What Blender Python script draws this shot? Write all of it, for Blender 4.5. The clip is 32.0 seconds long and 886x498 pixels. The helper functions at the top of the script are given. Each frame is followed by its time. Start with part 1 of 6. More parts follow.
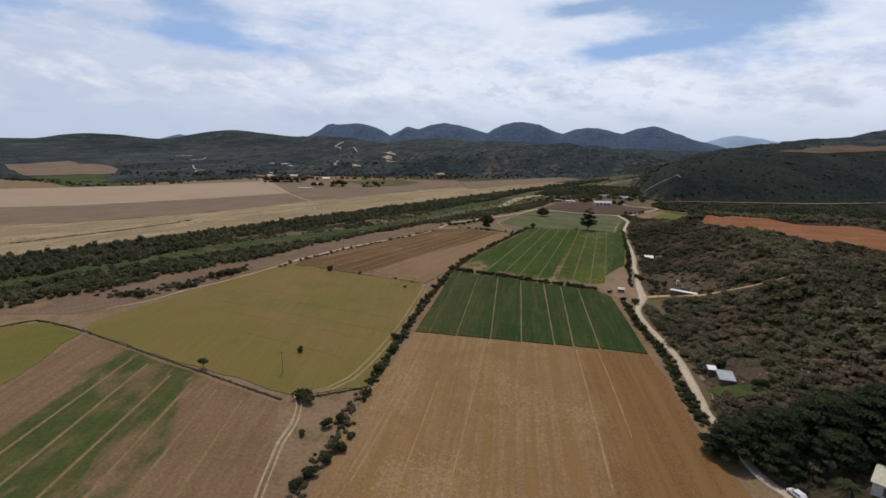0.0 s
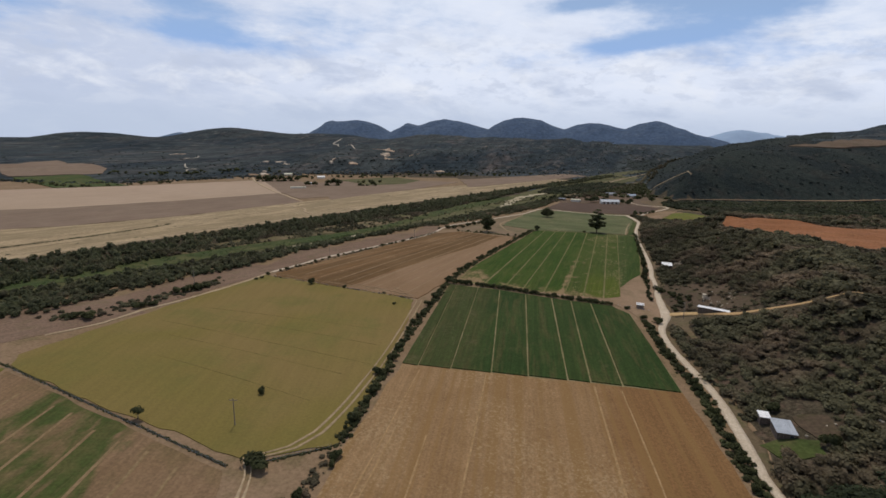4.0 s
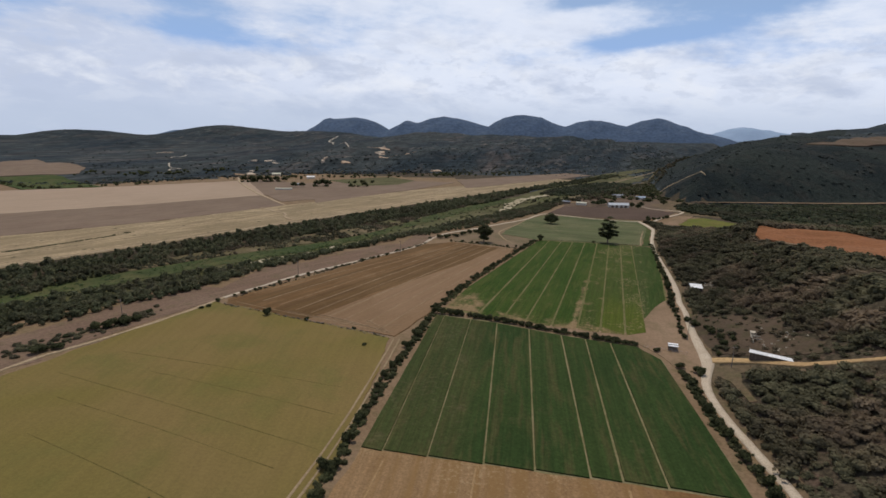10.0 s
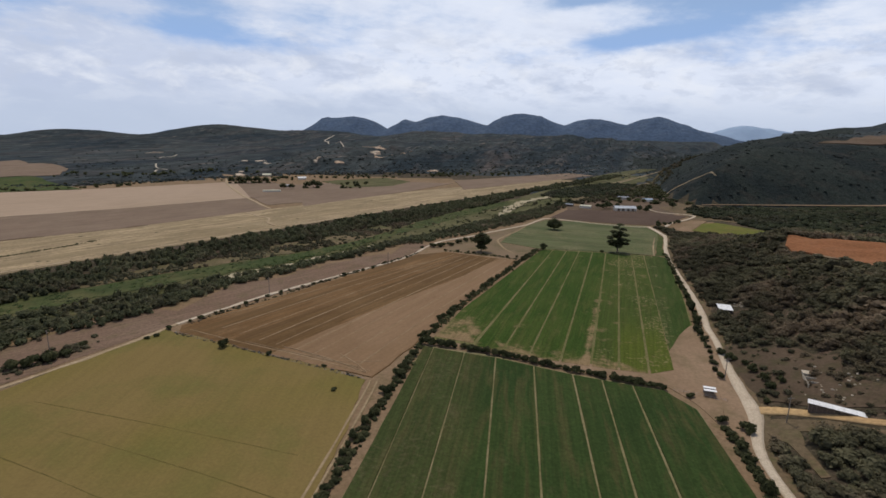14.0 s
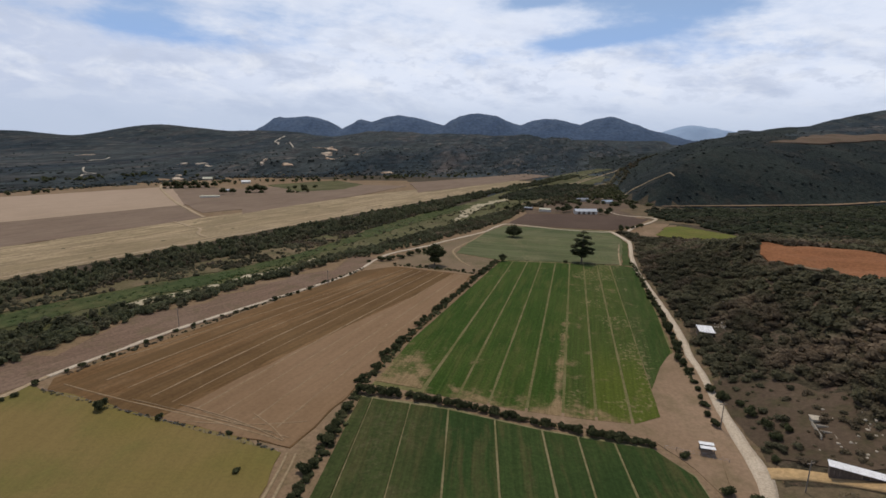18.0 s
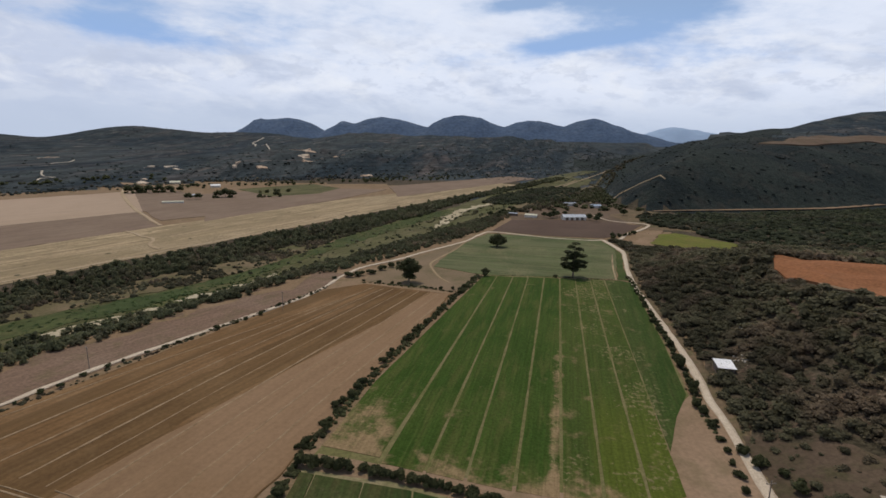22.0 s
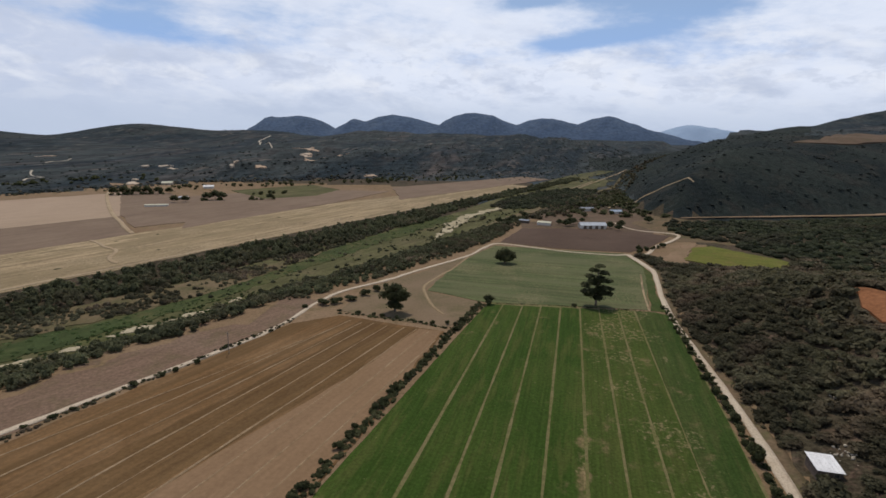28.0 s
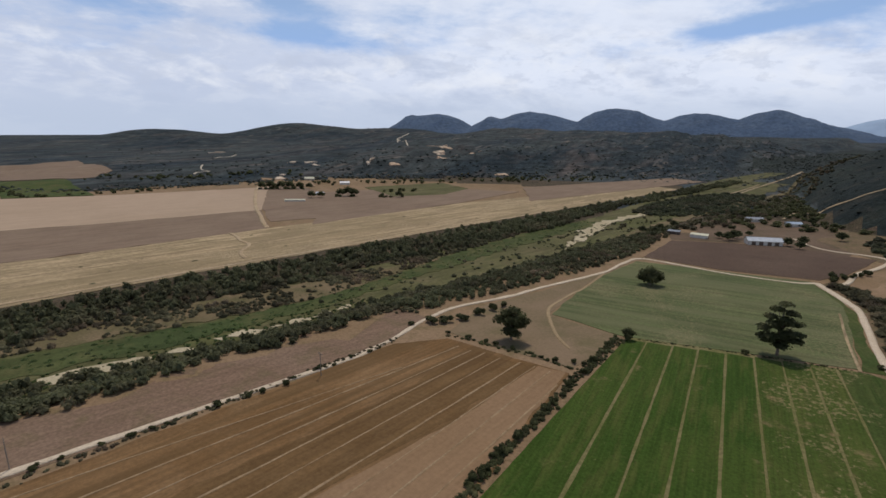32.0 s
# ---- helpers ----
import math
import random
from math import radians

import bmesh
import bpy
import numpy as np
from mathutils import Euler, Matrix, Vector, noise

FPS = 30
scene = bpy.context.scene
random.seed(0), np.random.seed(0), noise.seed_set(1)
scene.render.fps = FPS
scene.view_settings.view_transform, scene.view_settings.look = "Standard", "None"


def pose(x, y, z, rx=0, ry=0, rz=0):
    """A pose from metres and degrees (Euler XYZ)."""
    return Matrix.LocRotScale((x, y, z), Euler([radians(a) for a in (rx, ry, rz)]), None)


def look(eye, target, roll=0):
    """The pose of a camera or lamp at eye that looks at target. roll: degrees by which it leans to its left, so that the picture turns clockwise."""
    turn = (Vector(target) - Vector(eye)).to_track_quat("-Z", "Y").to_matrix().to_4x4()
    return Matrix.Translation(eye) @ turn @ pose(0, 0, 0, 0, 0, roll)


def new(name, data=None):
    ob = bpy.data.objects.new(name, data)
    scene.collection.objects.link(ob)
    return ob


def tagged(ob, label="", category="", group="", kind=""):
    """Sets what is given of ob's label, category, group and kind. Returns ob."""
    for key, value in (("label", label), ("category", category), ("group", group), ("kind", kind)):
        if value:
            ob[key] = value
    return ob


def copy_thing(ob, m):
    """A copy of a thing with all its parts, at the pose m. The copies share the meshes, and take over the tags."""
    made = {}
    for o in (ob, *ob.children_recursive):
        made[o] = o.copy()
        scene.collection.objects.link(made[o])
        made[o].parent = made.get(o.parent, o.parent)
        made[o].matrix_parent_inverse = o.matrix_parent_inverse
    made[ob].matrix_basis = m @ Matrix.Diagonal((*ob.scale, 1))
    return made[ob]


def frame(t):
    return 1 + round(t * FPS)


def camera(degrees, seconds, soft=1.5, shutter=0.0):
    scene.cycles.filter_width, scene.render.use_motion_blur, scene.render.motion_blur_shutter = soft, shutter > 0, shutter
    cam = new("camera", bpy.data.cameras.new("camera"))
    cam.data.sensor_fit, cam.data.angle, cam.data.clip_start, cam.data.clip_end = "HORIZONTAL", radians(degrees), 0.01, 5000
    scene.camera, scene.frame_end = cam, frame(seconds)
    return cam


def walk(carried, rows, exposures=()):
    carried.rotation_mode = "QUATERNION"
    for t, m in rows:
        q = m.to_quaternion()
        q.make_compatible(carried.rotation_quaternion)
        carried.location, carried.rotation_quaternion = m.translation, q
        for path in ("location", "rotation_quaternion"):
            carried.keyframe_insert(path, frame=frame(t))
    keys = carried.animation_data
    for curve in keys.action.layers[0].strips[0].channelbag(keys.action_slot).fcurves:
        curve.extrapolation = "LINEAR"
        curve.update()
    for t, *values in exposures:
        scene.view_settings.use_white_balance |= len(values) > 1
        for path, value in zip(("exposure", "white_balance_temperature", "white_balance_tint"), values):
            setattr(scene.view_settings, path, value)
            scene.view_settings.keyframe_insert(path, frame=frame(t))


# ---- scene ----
cam = camera(81.7, 32.0, 1.6)
PATH = [
    (0, (4.597, -0.947, 77.554), (4.255, 0.977, 77.127), 1.4),
    (1, (3.882, 7.015, 77.468), (3.532, 8.936, 77.037), 1.2),
    (2, (3.127, 15.451, 77.36), (2.78, 17.371, 76.924), 1.2),
    (3, (2.757, 23.673, 77.194), (2.411, 25.594, 76.757), 1.1),
    (3.5, (2.4, 28.067, 77.326), (2.052, 29.987, 76.886), 1.0),
    (5.5, (1.146, 44.554, 77.145), (0.801, 46.474, 76.704), 1.2),
    (6, (0.945, 48.761, 77.004), (0.596, 50.681, 76.563), 1.2),
    (7, (0.205, 57.144, 76.799), (-0.139, 59.064, 76.356), 1.2),
    (8, (-0.276, 66.071, 76.661), (-0.619, 67.99, 76.214), 1.1),
    (9, (-0.689, 74.12, 76.917), (-1.043, 76.037, 76.469), 1.0),
    (10, (-0.597, 82.088, 77.332), (-0.944, 84.005, 76.883), 1.0),
    (11, (-1.425, 90.595, 77.343), (-1.77, 92.513, 76.892), 0.9),
    (12, (-2.144, 99.554, 77.007), (-2.488, 101.472, 76.557), 0.9),
    (13, (-2.459, 108.437, 76.865), (-2.807, 110.354, 76.415), 0.9),
    (14, (-3.095, 116.874, 77.12), (-3.439, 118.792, 76.667), 0.9),
    (14.5, (-3.029, 120.719, 77.483), (-3.369, 122.637, 77.031), 0.8),
    (16.5, (-3.628, 138.169, 77.422), (-3.877, 140.102, 76.972), 0.9),
    (17, (-3.502, 142.349, 77.552), (-3.735, 144.284, 77.102), 0.8),
    (18, (-3.089, 151.552, 77.403), (-3.277, 153.492, 76.952), 0.8),
    (19, (-3.114, 160.432, 77.196), (-3.268, 162.374, 76.745), 0.8),
    (20, (-2.603, 169.833, 76.418), (-2.757, 171.777, 75.974), 0.9),
    (21, (-1.872, 178.526, 76.114), (-2.013, 180.471, 75.673), 0.9),
    (22, (-1.332, 186.286, 76.206), (-1.462, 188.233, 75.763), 0.8),
    (23, (-0.487, 194.583, 75.755), (-0.627, 196.528, 75.311), 0.8),
    (24, (0.055, 203.192, 75.637), (-0.085, 205.137, 75.194), 0.8),
    (25, (0.635, 211.63, 76.035), (0.507, 213.576, 75.592), 0.7),
    (25.5, (1.279, 216.093, 76.149), (1.145, 218.038, 75.704), 0.7),
    (27.5, (2.514, 232.881, 75.993), (2.375, 234.825, 75.545), 0.8),
    (28, (2.921, 237.129, 76.117), (2.745, 239.07, 75.666), 0.8),
    (29, (3.241, 244.546, 76.171), (2.958, 246.473, 75.716), 0.6),
    (30, (2.373, 253.639, 75.93), (1.957, 255.541, 75.473), 0.5),
    (31, (1.398, 262.012, 75.626), (0.854, 263.88, 75.164), 0.5),
    (32, (0.027, 270.258, 75.506), (-0.639, 272.085, 75.041), 0.4),
]
walk(cam, [(t, look(eye, target, roll)) for t, eye, target, roll in PATH])

# ---------------------------------------------------------------- world, sun
SUN_AZ, SUN_EL = radians(-14), radians(64)      # from +y towards +x, above the horizon


def sky_world():
    w = bpy.data.worlds.new("sky")
    scene.world = w
    w.use_nodes = True
    nt = w.node_tree
    nt.nodes.clear()
    nd, lk = nt.nodes.new, nt.links.new

    def math_node(op, a, b=None, c=None):
        n = nd("ShaderNodeMath")
        n.operation = op
        for i, v in enumerate((a, b, c)):
            if v is None:
                continue
            if isinstance(v, (int, float)):
                n.inputs[i].default_value = v
            else:
                lk(v, n.inputs[i])
        return n.outputs[0]

    def mixc(f, a, b):
        n = nd("ShaderNodeMix")
        n.data_type = "RGBA"
        for s, v in ((n.inputs[0], f), (n.inputs[6], a), (n.inputs[7], b)):
            if isinstance(v, (tuple, float, int)):
                s.default_value = v if not isinstance(v, tuple) else (*v, 1)
            else:
                lk(v, s)
        return n.outputs[2]

    def smooth(v, lo, hi):
        n = nd("ShaderNodeMapRange")
        n.interpolation_type = "SMOOTHSTEP"
        lk(v, n.inputs[0])
        n.inputs[1].default_value, n.inputs[2].default_value = lo, hi
        return n.outputs[0]

    def noise_at(vec, scale, detail, rough=0.55, dist=0.0):
        n = nd("ShaderNodeTexNoise")
        lk(vec, n.inputs["Vector"])
        for k, v in (("Scale", scale), ("Detail", detail), ("Roughness", rough), ("Distortion", dist)):
            n.inputs[k].default_value = v
        return n.outputs[0]

    sky = nd("ShaderNodeTexSky")
    sky.sky_type, sky.sun_disc = "NISHITA", False
    sky.sun_elevation, sky.sun_rotation = SUN_EL, SUN_AZ
    sky.air_density, sky.dust_density, sky.ozone_density = 1.0, 1.4, 1.5
    blue = nd("ShaderNodeVectorMath")
    blue.operation = "SCALE"
    lk(sky.outputs[0], blue.inputs[0])
    blue.inputs["Scale"].default_value = 0.09

    tc = nd("ShaderNodeTexCoord")
    sep = nd("ShaderNodeSeparateXYZ")
    lk(tc.outputs["Generated"], sep.inputs[0])
    az = math_node("MULTIPLY", math_node("ARCTAN2", sep.outputs[0], sep.outputs[1]), 57.3)
    el = math_node("MULTIPLY", math_node("ARCSINE", sep.outputs[2]), 57.3)
    com = nd("ShaderNodeCombineXYZ")
    lk(math_node("MULTIPLY", az, 0.056), com.inputs[0])
    lk(math_node("ADD", math_node("MULTIPLY", el, 0.165), math_node("MULTIPLY", az, 0.006)), com.inputs[1])
    sheet = noise_at(com.outputs[0], 0.9, 7.0, 0.55, 0.35)
    puffs = noise_at(com.outputs[0], 2.6, 9.0, 0.6, 0.1)
    shade = noise_at(com.outputs[0], 1.7, 8.0, 0.62, 0.25)
    com2 = nd("ShaderNodeCombineXYZ")
    lk(math_node("MULTIPLY", az, 0.10), com2.inputs[0])
    lk(math_node("MULTIPLY", el, 0.21), com2.inputs[1])
    lumps = noise_at(com2.outputs[0], 1.6, 9.0, 0.58, 0.45)
    low_lumps = noise_at(com2.outputs[0], 3.4, 6.0, 0.6, 0.2)

    def lobe(a0, e0, wa, we, slant):
        """A soft window in the cloud round a bearing and an elevation, in degrees."""
        da = math_node("SUBTRACT", az, a0)
        de = math_node("SUBTRACT", math_node("SUBTRACT", el, e0), math_node("MULTIPLY", da, slant))
        q = math_node("ADD", math_node("POWER", math_node("ABSOLUTE", math_node("DIVIDE", da, wa)), 2.0), math_node("POWER", math_node("ABSOLUTE", math_node("DIVIDE", de, we)), 2.0))
        return math_node("EXPONENT", math_node("MULTIPLY", q, -1.0))

    windows = None
    for row in ((-33, 8.7, 9, 1.2, -0.10), (-37, 11.8, 6, 1.4, -0.2), (10, 9.2, 9, 1.2, 0.12), (16, 12.6, 8, 1.6, 0.0), (-54, 12.5, 8, 1.6, -0.1), (4, 12.8, 4, 0.8, 0.1)):
        one = lobe(*row)
        windows = one if windows is None else math_node("ADD", windows, one)
    body = math_node("ADD", math_node("MULTIPLY", sheet, 0.6), math_node("MULTIPLY", puffs, 0.4))
    overhead = smooth(el, 15.0, 34.0)
    body = math_node("SUBTRACT", body, math_node("ADD", math_node("MULTIPLY", windows, 0.26), math_node("MULTIPLY", overhead, 0.22)))
    cover = smooth(math_node("ADD", body, math_node("MULTIPLY", smooth(el, 7.0, 2.5), 0.25)), 0.27, 0.50)
    tops = smooth(puffs, 0.50, 0.64)
    greys = math_node("MULTIPLY", smooth(shade, 0.44, 0.68), smooth(el, 16.0, 4.0))
    cloud = mixc(greys, (0.79, 0.85, 0.985), (0.54, 0.61, 0.77))
    cloud = mixc(math_node("MULTIPLY", smooth(az, -10.0, -48.0), 0.80), cloud, (0.54, 0.61, 0.78))
    cloud = mixc(math_node("MULTIPLY", tops, 0.35), cloud, (0.90, 0.93, 1.0))
    heaped = math_node("MULTIPLY", smooth(el, 1.5, 4.5), smooth(el, 11.0, 7.0))
    cloud = mixc(math_node("MULTIPLY", math_node("MULTIPLY", smooth(low_lumps, 0.50, 0.62), heaped), 0.55), cloud, (0.58, 0.64, 0.78))
    cloud = mixc(math_node("MULTIPLY", math_node("MULTIPLY", smooth(lumps, 0.47, 0.68), heaped), 0.65), cloud, (0.90, 0.93, 1.0))
    hazed = mixc(math_node("MULTIPLY", smooth(el, 5.0, 0.0), 0.8), cloud, (0.53, 0.61, 0.76))
    clear = mixc(smooth(el, 20.0, 3.0), blue.outputs[0], (0.30, 0.48, 0.86))
    col = mixc(math_node("MULTIPLY", cover, 0.97), clear, hazed)
    bg = nd("ShaderNodeBackground")
    lk(col, bg.inputs[0])
    bg.inputs[1].default_value = 0.95
    out = nd("ShaderNodeOutputWorld")
    lk(bg.outputs[0], out.inputs[0])


sky_world()
sun_data = bpy.data.lights.new("sun", "SUN")
sun_data.energy, sun_data.angle, sun_data.color = 2.3, radians(0.6), (1.0, 0.91, 0.78)
sun = new("sun", sun_data)
sun_way = Vector((math.sin(SUN_AZ) * math.cos(SUN_EL), math.cos(SUN_AZ) * math.cos(SUN_EL), math.sin(SUN_EL)))
sun.matrix_world = look(sun_way * 500, (0, 0, 0))
scene.view_settings.exposure = 0.0


# ---------------------------------------------------------------- materials
class Nodes:
    """A node material in the making, with short ways to add noise and mixes."""

    def __init__(self, name):
        self.mat = bpy.data.materials.new(name)
        self.mat.use_nodes = True
        self.nt = self.mat.node_tree
        self.bsdf = self.nt.nodes["Principled BSDF"]
        self.place = self.nt.nodes.new("ShaderNodeTexCoord").outputs["Object"]

    def set(self, socket, v):
        if isinstance(v, bpy.types.NodeSocket):
            self.nt.links.new(v, socket)
        elif isinstance(v, tuple) and len(v) == 3 and socket.type == "RGBA":
            socket.default_value = (*v, 1)
        else:
            socket.default_value = v

    def noise(self, scale, detail=4.0, rough=0.55, dist=0.0, at=None):
        n = self.nt.nodes.new("ShaderNodeTexNoise")
        self.set(n.inputs["Vector"], at or self.place)
        for k, v in (("Scale", scale), ("Detail", detail), ("Roughness", rough), ("Distortion", dist)):
            n.inputs[k].default_value = v
        return n.outputs[0]

    def ramp(self, v, lo, hi, a=0.0, b=1.0):
        n = self.nt.nodes.new("ShaderNodeMapRange")
        n.interpolation_type = "SMOOTHSTEP"
        self.set(n.inputs[0], v)
        for i, x in zip((1, 2, 3, 4), (lo, hi, a, b)):
            n.inputs[i].default_value = x
        return n.outputs[0]

    def math(self, op, a, b=0.0):
        n = self.nt.nodes.new("ShaderNodeMath")
        n.operation = op
        self.set(n.inputs[0], a)
        self.set(n.inputs[1], b)
        return n.outputs[0]

    def mix(self, f, a, b, blend="MIX"):
        n = self.nt.nodes.new("ShaderNodeMix")
        n.data_type, n.blend_type = "RGBA", blend
        for i, v in ((0, f), (6, a), (7, b)):
            self.set(n.inputs[i], v)
        return n.outputs[2]

    def scaled(self, c, f):
        n = self.nt.nodes.new("ShaderNodeVectorMath")
        n.operation = "SCALE"
        self.set(n.inputs[0], c)
        self.set(n.inputs["Scale"], f)
        return n.outputs[0]

    def turned(self, degrees, sx=1.0, sy=1.0):
        n = self.nt.nodes.new("ShaderNodeMapping")
        n.vector_type = "POINT"
        self.set(n.inputs["Vector"], self.place)
        n.inputs["Rotation"].default_value = (0, 0, radians(degrees))
        m = self.nt.nodes.new("ShaderNodeVectorMath")
        m.operation = "MULTIPLY"
        self.set(m.inputs[0], n.outputs[0])
        m.inputs[1].default_value = (sx, sy, 1)
        return m.outputs[0]

    def island(self):
        return self.nt.nodes.new("ShaderNodeNewGeometry").outputs["Random Per Island"]

    def each(self):
        return self.nt.nodes.new("ShaderNodeObjectInfo").outputs["Random"]

    def bump(self, height, strength=0.4, distance=0.1):
        n = self.nt.nodes.new("ShaderNodeBump")
        n.inputs["Strength"].default_value, n.inputs["Distance"].default_value = strength, distance
        self.set(n.inputs["Height"], height)
        self.set(self.bsdf.inputs["Normal"], n.outputs[0])

    def done(self, colour, rough=0.95, metal=0.0, spec=0.06):
        self.set(self.bsdf.inputs["Base Color"], colour)
        self.set(self.bsdf.inputs["Roughness"], rough)
        self.set(self.bsdf.inputs["Metallic"], metal)
        self.bsdf.inputs["Specular IOR Level"].default_value = spec
        return self.mat


def soil(name, a, b, c, rows=None, big=0.022, mid=0.13, fine=0.9, row_tint=None, patch=0.5, fleck=None, grit=(0.74, 1.24), side=None):
    """Field ground: two tones in wide patches, a third in blotches, grain, and faint rows along a heading (degrees from +x)."""
    m = Nodes(name)
    col = m.mix(m.ramp(m.noise(big, 3, 0.5, 0.6), 0.36, 0.64), a, b)
    col = m.mix(m.math("MULTIPLY", m.ramp(m.noise(mid, 5, 0.62), 0.45, 0.72), patch), col, c)
    grain = m.noise(fine, 5, 0.7)
    if side:
        tone, x0, x1 = side
        sep = m.nt.nodes.new("ShaderNodeSeparateXYZ")
        m.set(sep.inputs[0], m.place)
        east = m.math("ADD", sep.outputs[0], m.math("MULTIPLY", m.math("SUBTRACT", m.noise(0.09, 5, 0.65), 0.5), 16.0))
        col = m.mix(m.ramp(east, x0, x1, 0.0, 0.85), col, tone)
    col = m.scaled(col, m.ramp(grain, 0.25, 0.75, *grit))
    if rows:
        heading, period, amount = rows
        fibre = m.noise(1.0, 3, 0.6, 0.0, m.turned(-heading, 0.035, 1.0 / period))
        col = m.scaled(col, m.ramp(fibre, 0.3, 0.7, 1 - amount, 1 + amount))
        if row_tint:
            wide = m.noise(1.0, 2, 0.5, 0.0, m.turned(-heading, 0.006, 0.3 / period))
            col = m.mix(m.ramp(wide, 0.46, 0.62, 0.0, 0.7), col, row_tint)
    if fleck:
        tone, spread_of, amount = fleck
        litter = m.math("ADD", m.noise(1.0, 6, 0.76, 0.4), m.ramp(m.noise(spread_of, 3, 0.55, 0.5), 0.40, 0.66, -0.09, 0.06))
        lit = m.ramp(litter, 0.50, 0.63, 0.0, amount)
        if side:
            lit = m.math("MULTIPLY", lit, m.ramp(east, side[2], side[1], 0.15, 1.0))
        col = m.mix(lit, col, tone)
    m.bump(grain, 0.5, 0.25)
    return m.done(col)


def bushland(name, dark, light, dry, earth, size=1.0, relief=4.0, crown=(0.45, 1.6), gully=0.0):
    """Hillside bush too far off to tell the plants apart: drifts of two greens, dry and bare places, crowns as relief."""
    m = Nodes(name)
    at = m.turned(12, 1.0, 0.22) if gully else None
    col = m.mix(m.ramp(m.noise(0.0055 / size, 5, 0.6, 0.9, at), 0.40, 0.60), dark, light)
    col = m.mix(m.ramp(m.noise(0.024 / size, 6, 0.68, 0.5, at), 0.50, 0.66, 0.0, 0.85), col, dry)
    col = m.mix(m.ramp(m.noise(0.013 / size, 6, 0.66, 0.3, at), 0.58, 0.70, 0.0, 0.75), col, earth)
    if gully:
        # long lighter and darker streaks stand in for the shading of gullies
        drift = m.noise(1.0, 4, 0.6, 0.6, m.turned(12, 0.014, 0.0012))
        col = m.scaled(col, m.ramp(drift, 0.34, 0.66, 1 - gully, 1 + gully))
        bare = m.math("ADD", m.noise(0.055, 6, 0.7, 0.3, at), m.ramp(m.noise(0.006, 3, 0.5, 0.5), 0.42, 0.64, -0.10, 0.05))
        col = m.mix(m.ramp(bare, 0.58, 0.70, 0.0, 0.5), col, (0.17, 0.14, 0.115))
    crowns = m.noise(0.11 / size, 5, 0.72, 0.0, at)
    col = m.scaled(col, m.ramp(crowns, 0.30, 0.70, *crown))
    m.bump(m.math("ADD", crowns, m.math("MULTIPLY", m.noise(0.016, 4, 0.55), 3.0)), 1.0, relief)
    return m.done(col, 1.0)


def foliage(name, dark, light, dry, clump=0.16, dryness=0.35, rough=0.75, each=0.26, drift=0.25):
    """Leaves: every leaf clump its own tone, every plant its own lean to green or to dry grey."""
    m = Nodes(name)
    col = m.mix(m.island(), dark, light)
    plant = m.noise(clump, 2, 0.5)
    col = m.mix(m.ramp(plant, 0.45, 0.70, 0.0, dryness), col, dry)
    col = m.scaled(col, m.ramp(m.noise(clump * 0.35, 3), 0.3, 0.7, 1 - drift, 1 + drift))
    col = m.scaled(col, m.ramp(m.noise(each, 1, 0.5), 0.3, 0.7, 0.74, 1.27))
    mat = m.done(col, rough, 0.0, 0.15)
    through_leaf = m.nt.nodes.new("ShaderNodeBsdfTranslucent")
    m.set(through_leaf.inputs[0], col)
    both = m.nt.nodes.new("ShaderNodeMixShader")
    both.inputs[0].default_value = 0.46
    m.set(both.inputs[1], m.bsdf.outputs[0])
    m.set(both.inputs[2], through_leaf.outputs[0])
    m.set(m.nt.nodes["Material Output"].inputs[0], both.outputs[0])
    return mat


def plain(name, a, b, scale=1.5, rough=0.8, metal=0.0, spec=0.3, bump=0.15):
    m = Nodes(name)
    n = m.noise(scale, 5, 0.6)
    col = m.mix(m.ramp(n, 0.35, 0.65), a, b)
    col = m.scaled(col, m.ramp(m.noise(scale * 6, 3), 0.3, 0.7, 0.88, 1.1))
    m.bump(n, bump, 0.05)
    return m.done(col, rough, metal, spec)


EARTH = soil("dry_earth", (0.190, 0.128, 0.076), (0.215, 0.148, 0.092), (0.135, 0.104, 0.054), patch=0.8)
SCRUBLAND = bushland("scrub_floor", (0.050, 0.042, 0.027), (0.068, 0.055, 0.037), (0.095, 0.064, 0.047), (0.120, 0.082, 0.058), 0.14, 0.4)
# blue-grey of distance haze is mixed into the uplands' base colours
HAZED_UPLAND = bushland("hazed_upland_bush", (0.021, 0.030, 0.036), (0.040, 0.048, 0.049), (0.060, 0.058, 0.057), (0.078, 0.067, 0.063), 1.0, 2.8, (0.62, 1.42), 0.30)
# cloud shadow on the hill is put into these dark, bluish base colours
SHADOWED_HILLSIDE = bushland("shadowed_hillside_bush", (0.017, 0.023, 0.023), (0.027, 0.034, 0.030), (0.035, 0.036, 0.031), (0.042, 0.039, 0.035), 0.6, 2.0, (0.70, 1.30))
STUBBLE = soil("stubble", (0.218, 0.134, 0.066), (0.236, 0.150, 0.077), (0.176, 0.104, 0.047), rows=(92.5, 0.9, 0.09), mid=0.09, fine=1.6, row_tint=(0.200, 0.118, 0.047), fleck=((0.315, 0.225, 0.125), 0.02, 0.75), side=((0.165, 0.088, 0.036), 20, 34))
PLOUGHED = soil("ploughed_soil", (0.172, 0.104, 0.051), (0.134, 0.077, 0.034), (0.188, 0.122, 0.066), grit=(0.82, 1.16), rows=(66, 1.7, 0.18), row_tint=(0.105, 0.065, 0.030), patch=0.35)
